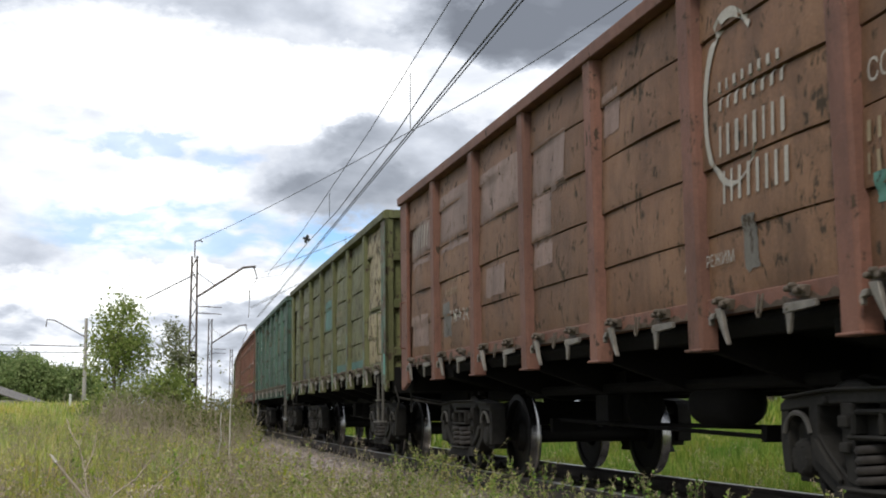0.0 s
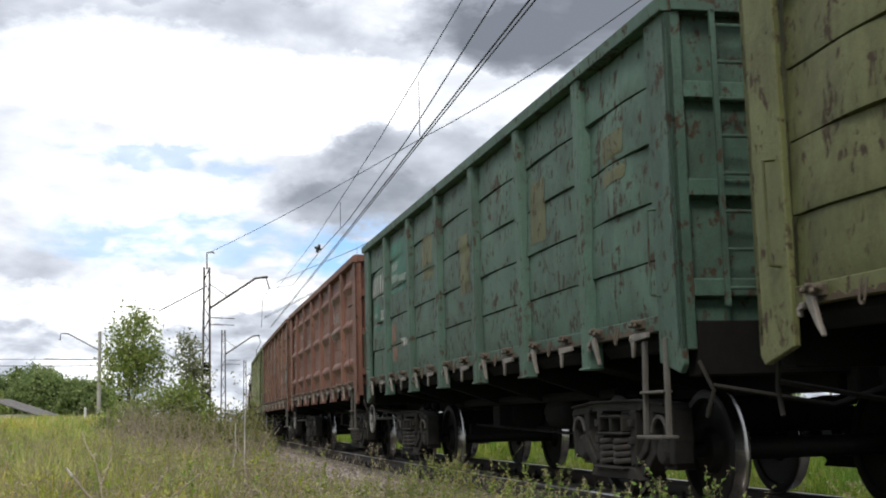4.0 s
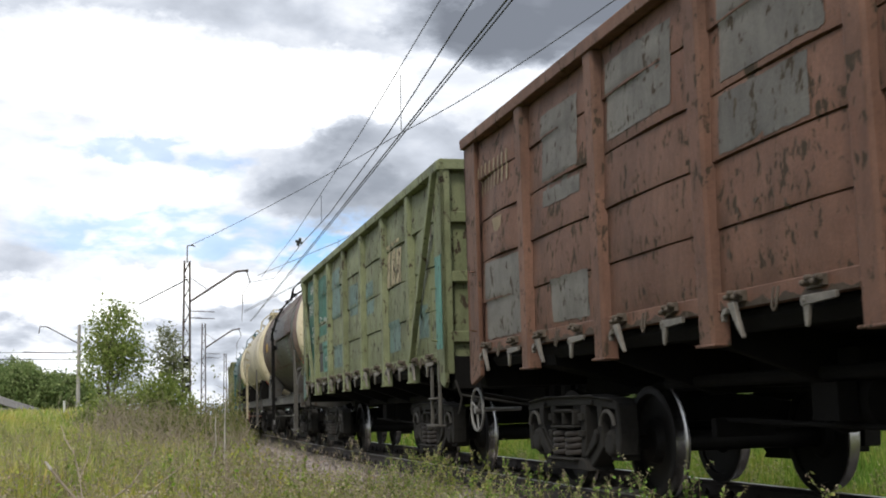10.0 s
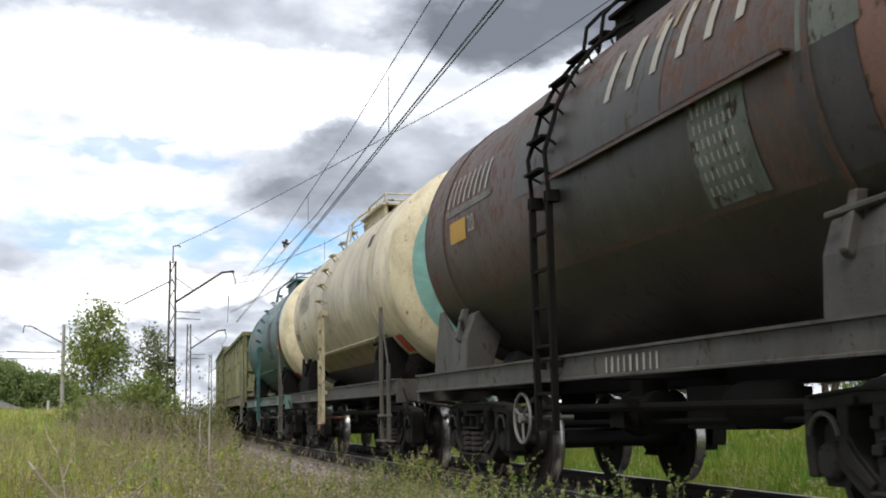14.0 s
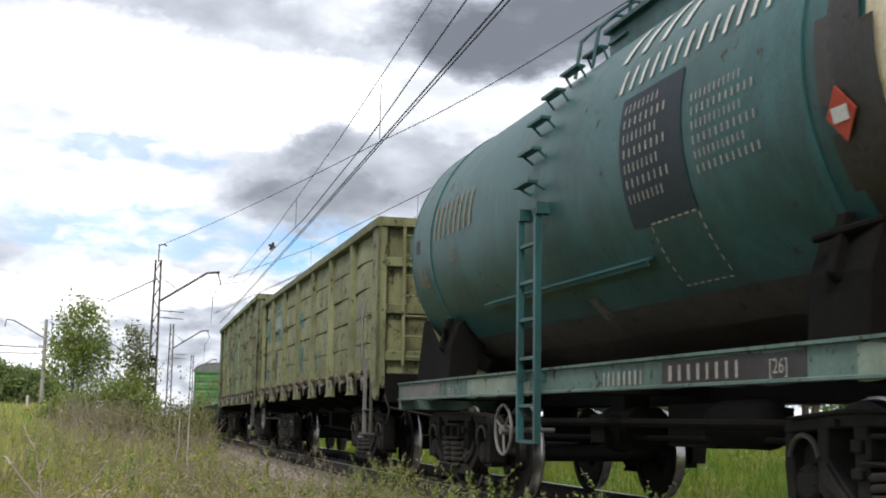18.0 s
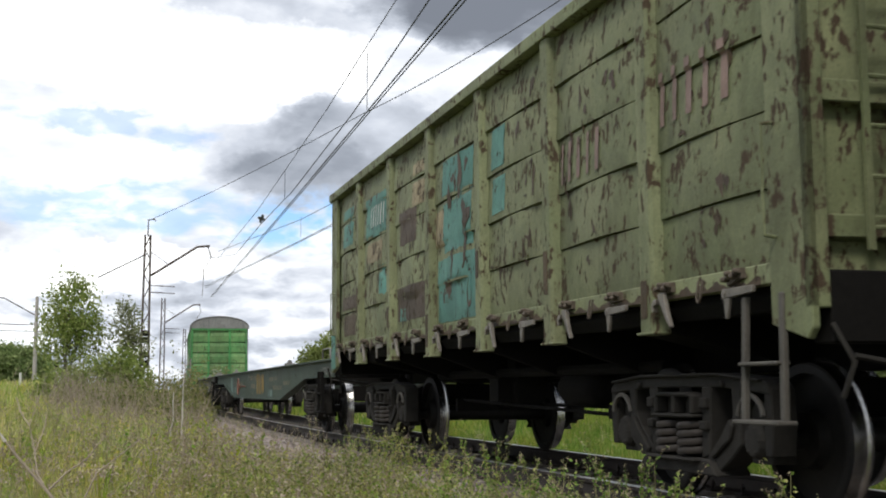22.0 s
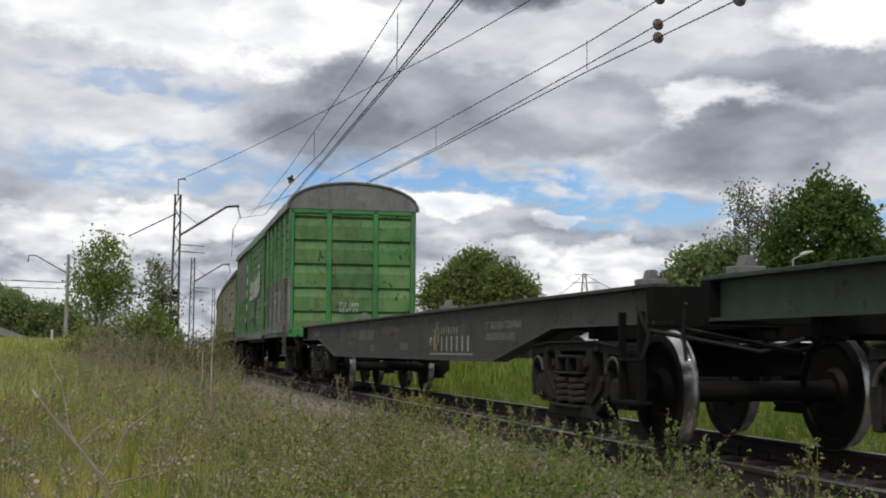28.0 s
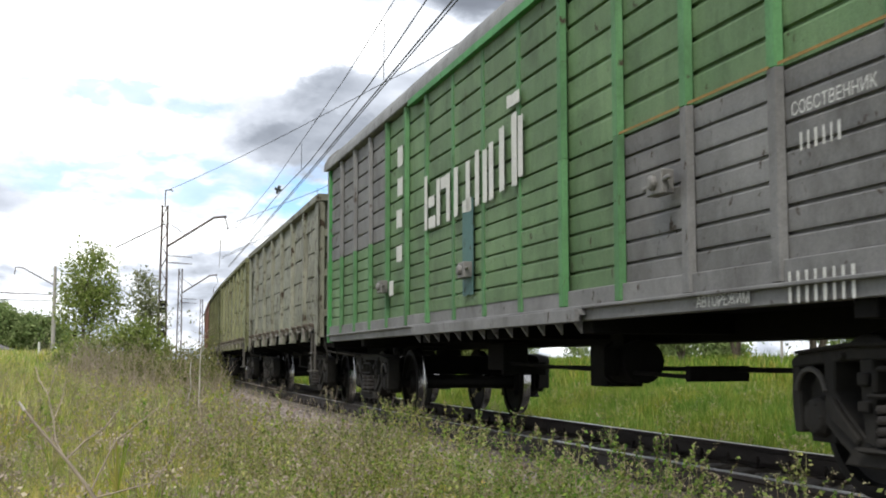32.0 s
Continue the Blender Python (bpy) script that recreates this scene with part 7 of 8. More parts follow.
# beside the far masts: a banded marker post, a white stub and a low grey roof
def marker_post(dx, dz, y):
    x, _, z = far_point(dx, y)
    h = EYE[2] + dz * y - z
    g = tagged(empty("marker_post"), "black and white banded trackside marker post", "marker post")
    g.matrix_world = pose(x, y, z)
    for k in range(6):
        place("band", Mesh().rod((0, 0, h * k / 6), (0, 0, h * (k + 1) / 6), .11, 10).make("band", 0, 40), WHITE if k % 2 else UNDER, g)


marker_post(-.276, .0304, 72.0)
x, y, z = far_point(-.3044, 95.0)
ob = place("white_stub", Mesh().rod((0, 0, 0), (0, 0, EYE[2] + .0145 * 95 - z), .12, 10, .10).make("stub", .03), WHITE, m=pose(x, y, z))
tagged(ob, "short whitewashed post in the meadow", "post")
g = tagged(empty("shed"), "low shed with a grey sheet roof beyond the meadow", "shed")
x, y, z = far_point(-.372, 120.0)
g.matrix_world = pose(x, y, z)
place("wall", Mesh().box(-4.2, 4.2, -3, 3, -.5, 1.1).make("wall", .02), CONCRETE, g)
place("roof", Mesh().prism([(-4.8, 1.0), (-.6, 2.75), (4.8, .95), (4.8, .85), (-.6, 2.62), (-4.8, .9)], -3.4, 3.4).make("roof", .02), GREY_PATCH, g)

# power pylon on the skyline
g = tagged(empty("power_pylon"), "distant lattice power pylon on the skyline", "pylon")
g.matrix_world = pose(.1307 * 380, 380, 0)
b = Mesh()
for sx in (-1, 1):
    for sy in (-1, 1):
        b.rod((sx * 2.6, sy * 2.6, 0), (sx * .4, sy * .4, 26), .16, 4)
place("leg_frame", b.make("leg_frame"), GREY_STEEL, g)
b = Mesh()
for i in range(9):
    z1, z2 = i * 26 / 9, (i + 1) * 26 / 9
    q1, q2 = 2.6 - 2.2 * i / 9, 2.6 - 2.2 * (i + 1) / 9
    b.rod((-q1, -q1, z1), (q2, -q2, z2), .09, 3).rod((q1, -q1, z1), (-q2, -q2, z2), .09, 3)
place("lacing", b.make("lacing"), GREY_STEEL, g)
place("cross_arm", Mesh().rod((-4, 0, 23), (4, 0, 23), .14, 4).rod((-3, 0, 25.5), (3, 0, 25.5), .12, 4).make("cross_arm"), GREY_STEEL, g)
cable("power_line", [on_ray(.1307, .066, 380), on_ray(.095, .040, 380)], .07, "distant power line wire", sag=1)
cable("power_line", [on_ray(.1307, .066, 380), on_ray(.20, .050, 380)], .07, "distant power line wire", sag=3)

# ---- repaired areas, lettering and plain bars on the wagons ----


def stencil(body, size, mat, g, at, **kw):
    ob = letters(body, size, mat, g, at, **kw)
    return onto(g, ob, .020) if g.name in SIDES else ob


def arc_logo(g, y, z, w, h, mat):
    """A worn open ring with a tail, painted on plating; y is its far edge."""
    b = Mesh()
    n = 30
    for i in range(n):
        q = []
        for j in (i, i + 1):
            a = .75 + 4.9 * j / n
            t = .075 * math.sin(math.pi * min(1, .12 + j / n)) + .012
            for r in (.5 - t, .5):
                yy, zz = y - w / 2 - w * r * math.cos(a), z + h / 2 + h * r * math.sin(a)
                q.append((side_x(g, yy, zz) - .011, yy, zz))
        b.add([q[0], q[1], q[3], q[2]], [(0, 1, 2, 3)])
    place("logo_shape", b.make("logo"), mat, g, "worn ring-shaped emblem")


def word(g, y, z, w, h, n, mat, x=-1.53, rows=1, gap=.06, name="stencil_marking"):
    """A run of plain bars w long in all, h high."""
    cell = w / n
    ob = bars(n, round(cell * .30, 3), h, round(cell * .70, 3), mat, g, (x, y, z), name=name, rows=rows, row_gap=gap, wander=.3)
    ob["kind"] = "stuff"
    return onto(g, ob, .011) if g.name in SIDES else ob


def fill(g, y0, y1, z0, z1, mat, x=-1.520, label=""):
    """A repainted area from y0 (far) to y1 (near); it is split at the posts."""
    if x < -1.55:
        patch(g, y0, z0, round(y0 - y1, 2), round(z1 - z0, 2), mat, x, label=label)
        return
    cuts = [y0] + sorted([c for c in SPAN[1:-1] if y1 < c < y0], reverse=True) + [y1]
    for a, b in zip(cuts[:-1], cuts[1:]):
        a2 = a - (.14 if a in SPAN else 0)
        b2 = b + (.14 if b in SPAN else 0)
        if a2 - b2 > .08:
            coat(g, a2, b2, z0, z1, mat, label=label, off=.008 if x < -1.522 else .004)


# brown wagon
for a in ((.72, -.23, 2.74, 3.22), (.74, .15, 2.08, 2.72), (2.5, 1.1, 2.74, 3.3), (4.3, 3.0, 2.66, 3.36), (5.95, 4.75, 2.66, 3.22), (-1.08, -1.45, 2.93, 3.27), (5.9, 5.0, 1.6, 2.0), (2.3, 1.6, 1.95, 2.25)):
    fill(w0, *a, PINK_PATCH)
fill(w0, 4.2, 3.82, 1.64, 2.05, GREY_PATCH)
fill(w0, -3.34, -3.52, 1.62, 1.95, GREY_PATCH)
arc_logo(w0, -2.87, 2.15, .8, 1.15, FADED_WHITE)
word(w0, -3.12, 2.66, .86, .19, 8, FADED_WHITE)
word(w0, -3.12, 2.36, .88, .20, 8, FADED_WHITE)
word(w0, -3.12, 2.06, .90, .21, 8, FADED_WHITE)
stencil("АВТОРЕЖИМ", .11, FADED_WHITE, w0, (-1.53, -2.52, 1.68))
stencil("СОБСТВЕННИК", .17, FADED_WHITE, w0, (-1.535, -4.72, 2.42))
word(w0, -4.70, 2.12, .9, .11, 9, GOLD, rows=2)
word(w0, 5.9, 2.86, 1.1, .30, 8, FADED_WHITE)
stencil("ТАРА 24,3", .20, FADED_WHITE, w0, (-1.53, 3.78, 1.78))
word(w0, 4.0, 2.28, .62, .08, 7, GOLD, rows=2, gap=.08)
fill(w0, -4.74, -5.1, 1.80, 1.95, TEAL_PATCH)
# olive wagon with a cream bay
fill(w1, -4.68, -5.95, 1.50, 3.58, CREAM_PATCH, label="peeling cream repaint")
word(w1, 4.2, 2.86, 1.2, .36, 8, FADED_WHITE)
stencil("20", .2, FADED_WHITE, w1, (-1.53, 3.6, 2.36))
fill(w1, .30, -.55, 2.32, 2.92, BLUE_PATCH)
fill(w1, 4.4, 3.8, 1.5, 2.0, DARK_PATCH)
fill(w1, -.80, -4.40, 1.47, 1.60, BLUE_PATCH)
word(w1, -1.19, 2.72, .60, .10, 7, GOLD)
word(w1, -1.02, 2.50, .95, .09, 11, GOLD, rows=2, gap=.06)
word(w1, -1.10, 2.14, .75, .10, 8, FADED_WHITE, rows=2, gap=.05)
word(w1, .55, 1.68, .4, .1, 5, FADED_WHITE, rows=2)
word(w1, -.14, 1.75, .35, .1, 4, FADED_WHITE)
for y, z, w, h, mt in ((-6.06, 1.16, .34, 2.45, PEELED), (-6.10, 1.62, .16, .55, TEAL_GREEN), (-6.24, 1.30, .13, .30, TEAL_PATCH), (-6.12, 2.4, .10, .35, TEAL_GREEN)):
    patch(w1, y, z, w, h, mt, -1.553 if mt is PEELED else -1.557)
# blue-green wagon
word(w2, 5.95, 2.72, 1.25, .36, 8, WHITE)
stencil("20", .22, WHITE, w2, (-1.53, 5.0, 2.34))
fill(w2, 4.2, 2.9, 2.66, 3.45, DEEP_GREEN_PATCH)
word(w2, 4.1, 3.0, .55, .12, 6, WHITE, x=-1.535, rows=2)
stencil("ПРОБЕГ", .12, WHITE, w2, (-1.535, 3.42, 2.78))
fill(w2, 5.7, 5.15, 2.22, 2.62, DEEP_GREEN_PATCH)
word(w2, 5.65, 2.40, .45, .08, 6, FADED_WHITE, x=-1.535, rows=2)
fill(w2, 4.22, 3.85, 1.64, 2.2, RUST_BROWN)
stencil("ТАРА 23", .16, WHITE, w2, (-1.53, 3.42, 1.82))
for a in ((1.9, 1.3, 2.6, 3.2), (-.2, -.6, 2.2, 2.9), (-3.0, -3.5, 2.4, 3.0), (-5.0, -5.5, 2.6, 3.0)):
    fill(w2, *a, OLIVE)
# red-brown ribbed wagon
arc_logo(w3, -2.87, 2.36, .62, .88, FADED_WHITE)
word(w3, -2.95, 2.72, .95, .19, 8, FADED_WHITE)
word(w3, -3.02, 2.40, .95, .20, 8, FADED_WHITE)
word(w3, 5.79, 2.78, 1.10, .23, 8, FADED_WHITE)
stencil("70т", .19, FADED_WHITE, w3, (-1.53, 3.74, 2.84))
stencil("88м³", .12, FADED_WHITE, w3, (-1.53, 3.44, 2.84))
stencil("20", .19, FADED_WHITE, w3, (-1.53, 4.96, 2.31))
word(w3, 5.55, 2.24, .25, .10, 3, FADED_WHITE, rows=2, gap=.05)
word(w3, 2.02, 2.64, .44, .10, 6, FADED_WHITE)
word(w3, 1.76, 2.31, .54, .10, 8, FADED_WHITE)
word(w3, 1.66, 2.46, .30, .09, 4, FADED_WHITE)
fill(w3, -.95, -1.35, 2.35, 2.75, PINK_PATCH)
# rust-red wagon with grey patches
for a in ((.62, -.60, 2.80, 3.44), (.66, -.40, 2.34, 2.72), (2.5, 1.3, 2.84, 3.46), (4.0, 3.1, 2.56, 3.40), (-4.68, -5.85, 1.88, 2.40), (5.9, 4.7, 1.5, 2.28), (3.9, 3.0, 1.52, 1.9)):
    fill(w4, *a, GREY_PATCH)
fill(w4, -2.85, -3.95, 1.60, 2.10, PINK_PATCH)
arc_logo(w4, -2.87, 2.38, .72, .92, CREAM_PATCH)
word(w4, -3.18, 2.56, .85, .20, 7, GOLD)
word(w4, -3.02, 2.28, 1.0, .17, 8, GOLD)
word(w4, 6.0, 3.02, 1.15, .3, 8, GOLD)
b = Mesh().add([(0, .16, .26), (0, -.16, .26), (0, -.09, .12), (0, .09, .12)], [(0, 1, 2, 3)]).add([(0, .06, .08), (0, -.06, .08), (0, 0, 0)], [(0, 1, 2)])
place("emblem_shape", b.make("emblem"), GOLD, w4, "small winged emblem", at=(-1.53, 5.35, 2.44))
fill(w4, -6.1, -6.3, 1.5, 2.4, GREY_PATCH, x=-1.556)
# faded green wagon
fill(w5, 5.88, 4.68, 2.05, 3.56, DEEP_GREEN_PATCH)
word(w5, 5.5, 3.26, .5, .17, 6, WHITE, x=-1.536)
word(w5, 5.78, 2.80, 1.05, .34, 8, WHITE, x=-1.536)
stencil("2", .24, WHITE, w5, (-1.536, 4.85, 2.52))
word(w5, 5.2, 2.48, .35, .08, 4, WHITE, x=-1.536)
word(w5, 5.3, 2.34, .55, .08, 6, WHITE, x=-1.536)
stencil("ПРОБЕГ", .11, WHITE, w5, (-1.536, 5.1, 2.20))
fill(w5, 4.36, 3.05, 2.30, 3.46, DEEP_GREEN_PATCH)
stencil("70т", .22, WHITE, w5, (-1.536, 3.92, 2.52))
stencil("88м³", .16, WHITE, w5, (-1.536, 3.42, 2.52))
fill(w5, 4.36, 3.78, 1.60, 2.16, DARK_PATCH)
fill(w5, 3.76, 2.9, 1.58, 2.16, TEAL_PATCH)
fill(w5, 3.60, 2.9, 1.64, 2.08, DEEP_GREEN_PATCH, x=-1.528)
stencil("ТАРА 23.3", .14, WHITE, w5, (-1.54, 3.38, 1.76))
fill(w5, 6.0, 4.95, 1.58, 2.14, DEEP_GREEN_PATCH)
for y, w in ((-2.86, .30), (-3.25, .30), (-3.62, .26)):
    coat(w5, y, y - w, 2.55, 3.17, CREAM_PATCH, "logo_shape", off=.006)
fill(w5, -2.9, -3.75, 1.62, 2.05, AQUA_STEEL)
for a in ((2.45, 1.5, 2.5, 3.4), (.44, -.35, 2.4, 2.92), (-.7, -.85, 2.3, 2.9), (-1.1, -1.8, 2.3, 2.8), (3.0, 2.85, 2.0, 2.4), (2.4, 1.3, 1.6, 2.0), (-4.9, -5.5, 1.7, 2.1)):
    fill(w5, *a, AQUA_STEEL)
patch(w5, 6.42, 1.10, .36, .55, AQUA_STEEL, -1.553)
patch(w5, -6.08, 1.5, .3, 1.1, TEAL_PATCH, -1.553)
# low pale olive wagon
fill(w9, 4.28, 2.86, 2.42, 3.02, BLUE_PATCH)
word(w9, 4.15, 2.56, 1.2, .34, 8, WHITE, x=-1.53)
stencil("20", .2, FADED_WHITE, w9, (-1.53, 3.6, 2.22))
fill(w9, 5.55, 4.85, 2.44, 2.98, BLUE_PATCH)
fill(w9, 4.26, 3.72, 1.60, 2.18, DARK_PATCH)
for a in ((5.9, 5.2, 1.63, 1.95), (1.3, .10, 1.64, 2.10), (-.5, -1.4, 1.61, 1.93), (4.3, 3.4, 3.06, 3.2), (1.0, .2, 2.46, 2.75)):
    fill(w9, *a, BLUE_PATCH)
word(w9, -4.75, 2.16, .95, .32, 5, FADED_WHITE)
word(w9, -4.75, 1.66, .95, .25, 6, FADED_WHITE)
stencil("70т", .18, FADED_WHITE, w9, (-1.53, 1.4, 2.52))
# rust-scarred wagon
for a in ((5.7, 4.98, 2.85, 3.40), (4.15, 2.90, 2.78, 3.34), (.42, -.58, 2.22, 3.20), (.70, -.66, 1.50, 2.16), (3.35, 2.92, 2.02, 2.38), (-1.2, -1.6, 2.4, 3.2), (2.4, 2.1, 1.6, 1.75)):
    fill(w10, *a, TEAL_PATCH)
word(w10, 3.8, 2.92, .75, .28, 6, WHITE, x=-1.53)
word(w10, -4.7, 2.50, 1.0, .36, 5, PINK_PATCH)
word(w10, -2.95, 2.40, .9, .32, 5, PINK_PATCH)
for a in ((4.1, 3.2, 2.46, 2.72), (1.7, 1.0, 2.9, 3.4), (.8, .4, 2.3, 2.7)):
    fill(w10, *a, CREAM_PATCH)
for a in ((5.75, 4.8, 1.56, 2.12), (2.5, 1.1, 1.6, 2.0), (2.3, 1.5, 2.5, 2.9)):
    fill(w10, *a, GRIMY[0])
for i, (y, z, w, h) in enumerate(((-.19, 3.0, .16, .3), (-.40, 2.54, .2, .28), (-.45, 1.89, .2, .34), (.16, 2.8, .08, .3), (.27, 1.85, .16, .2), (-.38, 2.3, .1, .3))):
    scar(w10, y, z, w, h, GRIMY[0], i, off=.009)
patch(w10, 6.42, 1.10, .30, .5, TEAL_PATCH, -1.553)
RUST_STAIN = paint("rust_stain", (0.040, 0.027, 0.014), (0.072, 0.047, 0.023), amount=0.4)
for k, (y, h) in enumerate(zip(SPAN[1:-1], (1.05, 1.35, .95, .70, .85, .55))):
    patch(w1, y + .074, 1.17, .148, h, PEELED, -1.567, "rust_scar")
    patch(w10, y + .06, 1.25 + .3 * (k % 3), .09, .25 + .1 * (k % 2), RUST_STAIN, -1.567, "rust_scar")


def scatter_scars(wg, n, sd, zt, big, mats):
    """Chipped spots in loose groups, mostly under the seams and beside the posts."""
    rng = random.Random(sd)
    while n > 0:
        i = rng.randrange(7)
        y, z = rng.uniform(SPAN[i] + .3, SPAN[i + 1] - .3), rng.uniform(1.6, zt)
        mt = rng.choice(mats)
        for k in range(rng.randint(2, 6)):
            yy = min(SPAN[i + 1] - .2, max(SPAN[i] + .2, y + rng.gauss(0, .16)))
            s = rng.uniform(.25, 1) ** 1.5 * big
            tall = rng.uniform(.5, 2.4)
            scar(wg, yy, min(zt, max(1.56, z + rng.gauss(0, .10))), s, s * tall, mt, sd * 1000 + n)
            n -= 1


scatter_scars(w10, 200, 77, 3.4, .085, (GRIMY[0], RUST_STAIN, RUST_STAIN))
for wg, n, sd, zt in ((w9, 64, 5, 3.1), (w5, 90, 6, 3.45), (w1, 60, 8, 3.4), (w2, 44, 9, 3.4), (w0, 24, 10, 3.4), (w4, 30, 11, 3.4), (w14, 20, 12, 3.4), (w15, 20, 13, 3.4)):
    scatter_scars(wg, n, sd, zt, .055, (GRIMY[0], RUST_STAIN))


# tanks: painted areas bent to the shell
def shell_patch(g, y0, y1, a0, a1, mat, off=.006, name="paint_patch", label="", R=1.5, zc=2.78):
    """Curved painted area; angles in degrees above the level of the axis on the near side."""
    def build():
        na, n = max(2, int(abs(a1 - a0) / 4)), 4
        v = []
        for k in range(na + 1):
            a = radians(a0 + (a1 - a0) * k / na)
            for j in range(n + 1):
                v.append((-(R + off) * math.cos(a), y0 + (y1 - y0) * j / n, zc + (R + off) * math.sin(a)))
        f = [(k * (n + 1) + j, k * (n + 1) + j + 1, (k + 1) * (n + 1) + j + 1, (k + 1) * (n + 1) + j) for k in range(na) for j in range(n)]
        return Mesh().add(v, f).make("shell_patch", 0, 60)
    return place(name, build(), mat, g, label)


def shell_word(g, y, w, a, h, n, mat, off=.010):
    """Plain bars on the shell: y far end, w length, a angle of the foot, h height."""
    cell = w / n
    da = math.degrees(h / 1.5)
    for i in range(n):
        shell_patch(g, y - cell * i, y - cell * (i + .26), a, a + da, mat, off, "lettering_bar")


def shell_text(g, text, y, a, size, mat, off=.012, R=1.5, zc=2.78):
    m = pose(0, 0, zc) @ pose(0, 0, 0, 0, a, 0) @ pose(-(R + off), 0, 0)
    me_ob = stencil(text, size, mat, g, (0, 0, 0))
    me_ob.matrix_local = m @ pose(0, y, 0, 90, 0, -90)
    return me_ob


def shell_ledge(g, y0, y1, a, mat, R=1.5, zc=2.78):
    """A level angle bar welded along the shell."""
    b = Mesh().box(-(R + .075), -(R - .01), y1, y0, -.008, .008).box(-(R + .075), -(R + .062), y1, y0, -.035, .008)
    return place("shell_ledge", b.make("shell_ledge"), mat, g, m=pose(0, 0, zc) @ pose(0, 0, 0, 0, a, 0))


shell_ledge(w7, 2.44, -2.9, -33.5, TANK_BEIGE)
shell_patch(w7, 3.3, -3.6, -50, -33.6, OCHRE_STAIN, .003)
# black band along the belly, below the ochre strip
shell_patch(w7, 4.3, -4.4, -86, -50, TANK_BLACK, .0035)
shell_patch(w7, 2.9, -1.5, -33.4, -18, TANK_BEIGE, .002)
shell_ledge(w8, 2.61, -1.17, -31.8, TANK_TEAL)
shell_patch(w8, 4.3, -4.0, -62, -46, TANK_SILL, .002)
shell_patch(w8, -4.0, -4.95, -90, -50, TANK_SILL, .004)
shell_ledge(w6, .5, -3.3, -.8, TANK_SOOT)
shell_patch(w6, 1.6, -1.6, -1, 26, TANK_BLACK, .003)
shell_patch(w6, .65, -2.1, -28, -1, TANK_BLACK, .004)
# black from 30 degrees below the axis down to the belly
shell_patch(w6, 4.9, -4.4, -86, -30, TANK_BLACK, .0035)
shell_word(w6, -.55, 2.5, 14, .44, 6, FADED_WHITE)
shell_word(w6, -1.3, 1.9, 26, .22, 7, GOLD)
shell_patch(w6, -2.0, -2.75, -28, -1, W6_PATCH)
for k in range(6):
    shell_word(w6, -2.08, .56, -5 - 4 * k, .06, 7, FADED_WHITE, .012)
shell_patch(w6, -3.35, -3.95, -2, 24, W6_PATCH)
for k in range(3):
    shell_word(w6, -3.42, .45, 18 - 4 * k, .07, 6, FADED_WHITE, .012)
shell_patch(w6, -3.3, -3.9, -30, -2, DARK_PATCH, .005)
shell_patch(w6, 4.0, 2.3, 6, 9, GREY_PATCH)
shell_word(w6, 3.95, 1.6, 10, .34, 8, FADED_WHITE)
shell_patch(w6, 3.8, 3.2, -6, 3, YELLOW)
shell_text(w6, "20", 3.1, -4, .25, FADED_WHITE)
shell_patch(w6, -4.12, -4.30, -36, -27, RED_PAINT, .02, label="red warning panel")
shell_patch(w6, -4.35, -4.62, -50, -40, RED_PAINT, .02, label="red warning panel")
shell_word(w7, 3.98, 1.28, 2, .36, 8, BLACK_PAINT)
shell_text(w7, "27", 3.40, -11, .22, BLACK_PAINT)
shell_text(w7, "66", 4.70, -17, .34, BLACK_PAINT)
shell_word(w7, 3.6, .55, 16, .12, 5, BLACK_PAINT)
shell_patch(w7, -3.0, -3.3, 20, 28, BLACK_PAINT)
for y, w, a, h, n in ((4.75, .22, 16, .09, 3), (3.9, .35, 22, .09, 5), (3.3, .4, 24, .08, 6), (2.7, .2, 26, .10, 2), (4.2, .14, 9, .08, 2)):
    shell_word(w7, y, w, a, h, n, BLACK_PAINT)
shell_patch(w7, -4.1, -4.45, -48, -36, RED_PAINT, .02, label="orange-red warning panel")
shell_word(w8, 3.95, 1.5, 0, .40, 8, GOLD)
shell_text(w8, "26", 3.35, -11, .21, GOLD)
shell_text(w8, "66", 4.62, -18, .34, GOLD)
shell_patch(w8, 4.72, 4.60, -2, 4, BLACK_PAINT)
shell_word(w8, -.72, 1.3, 30, .38, 4, WHITE)
shell_word(w8, -.95, 2.25, 17, .20, 13, WHITE)
shell_patch(w8, -1.08, -2.05, -23, 14, BLUE_PAINT)
for k in range(7):
    shell_word(w8, -1.16, .72 if k % 2 else .58, 9 - 4.2 * k, .065, 8, FADED_WHITE, .012)
    if k < 6:
        shell_word(w8, -2.2, .82 if k % 2 else .66, 3 - 3.6 * k, .055, 11, FADED_WHITE)
for k in range(7):
    shell_patch(w8, -1.36 - .10 * k, -1.42 - .10 * k, -23.4, -22.8, FADED_WHITE)
    shell_patch(w8, -1.36 - .10 * k, -1.42 - .10 * k, -42.6, -42.0, FADED_WHITE)
for k in range(6):
    for y in (-1.34, -2.04):
        shell_patch(w8, y, y - .02, -25.5 - 3 * k, -23.8 - 3 * k, FADED_WHITE)
shell_patch(w8, .32, .12, -49, -40, GREY_PATCH)
DIRT = [(-3.62, -3.78, -12, 6), (-3.74, -4.02, -40, 9), (-3.9, -4.14, -50, 2), (-3.66, -3.80, -30, -18), (-4.0, -4.5, -62, -44)]
for row in DIRT:
    shell_patch(w8, *row, TANK_BLACK, .022)
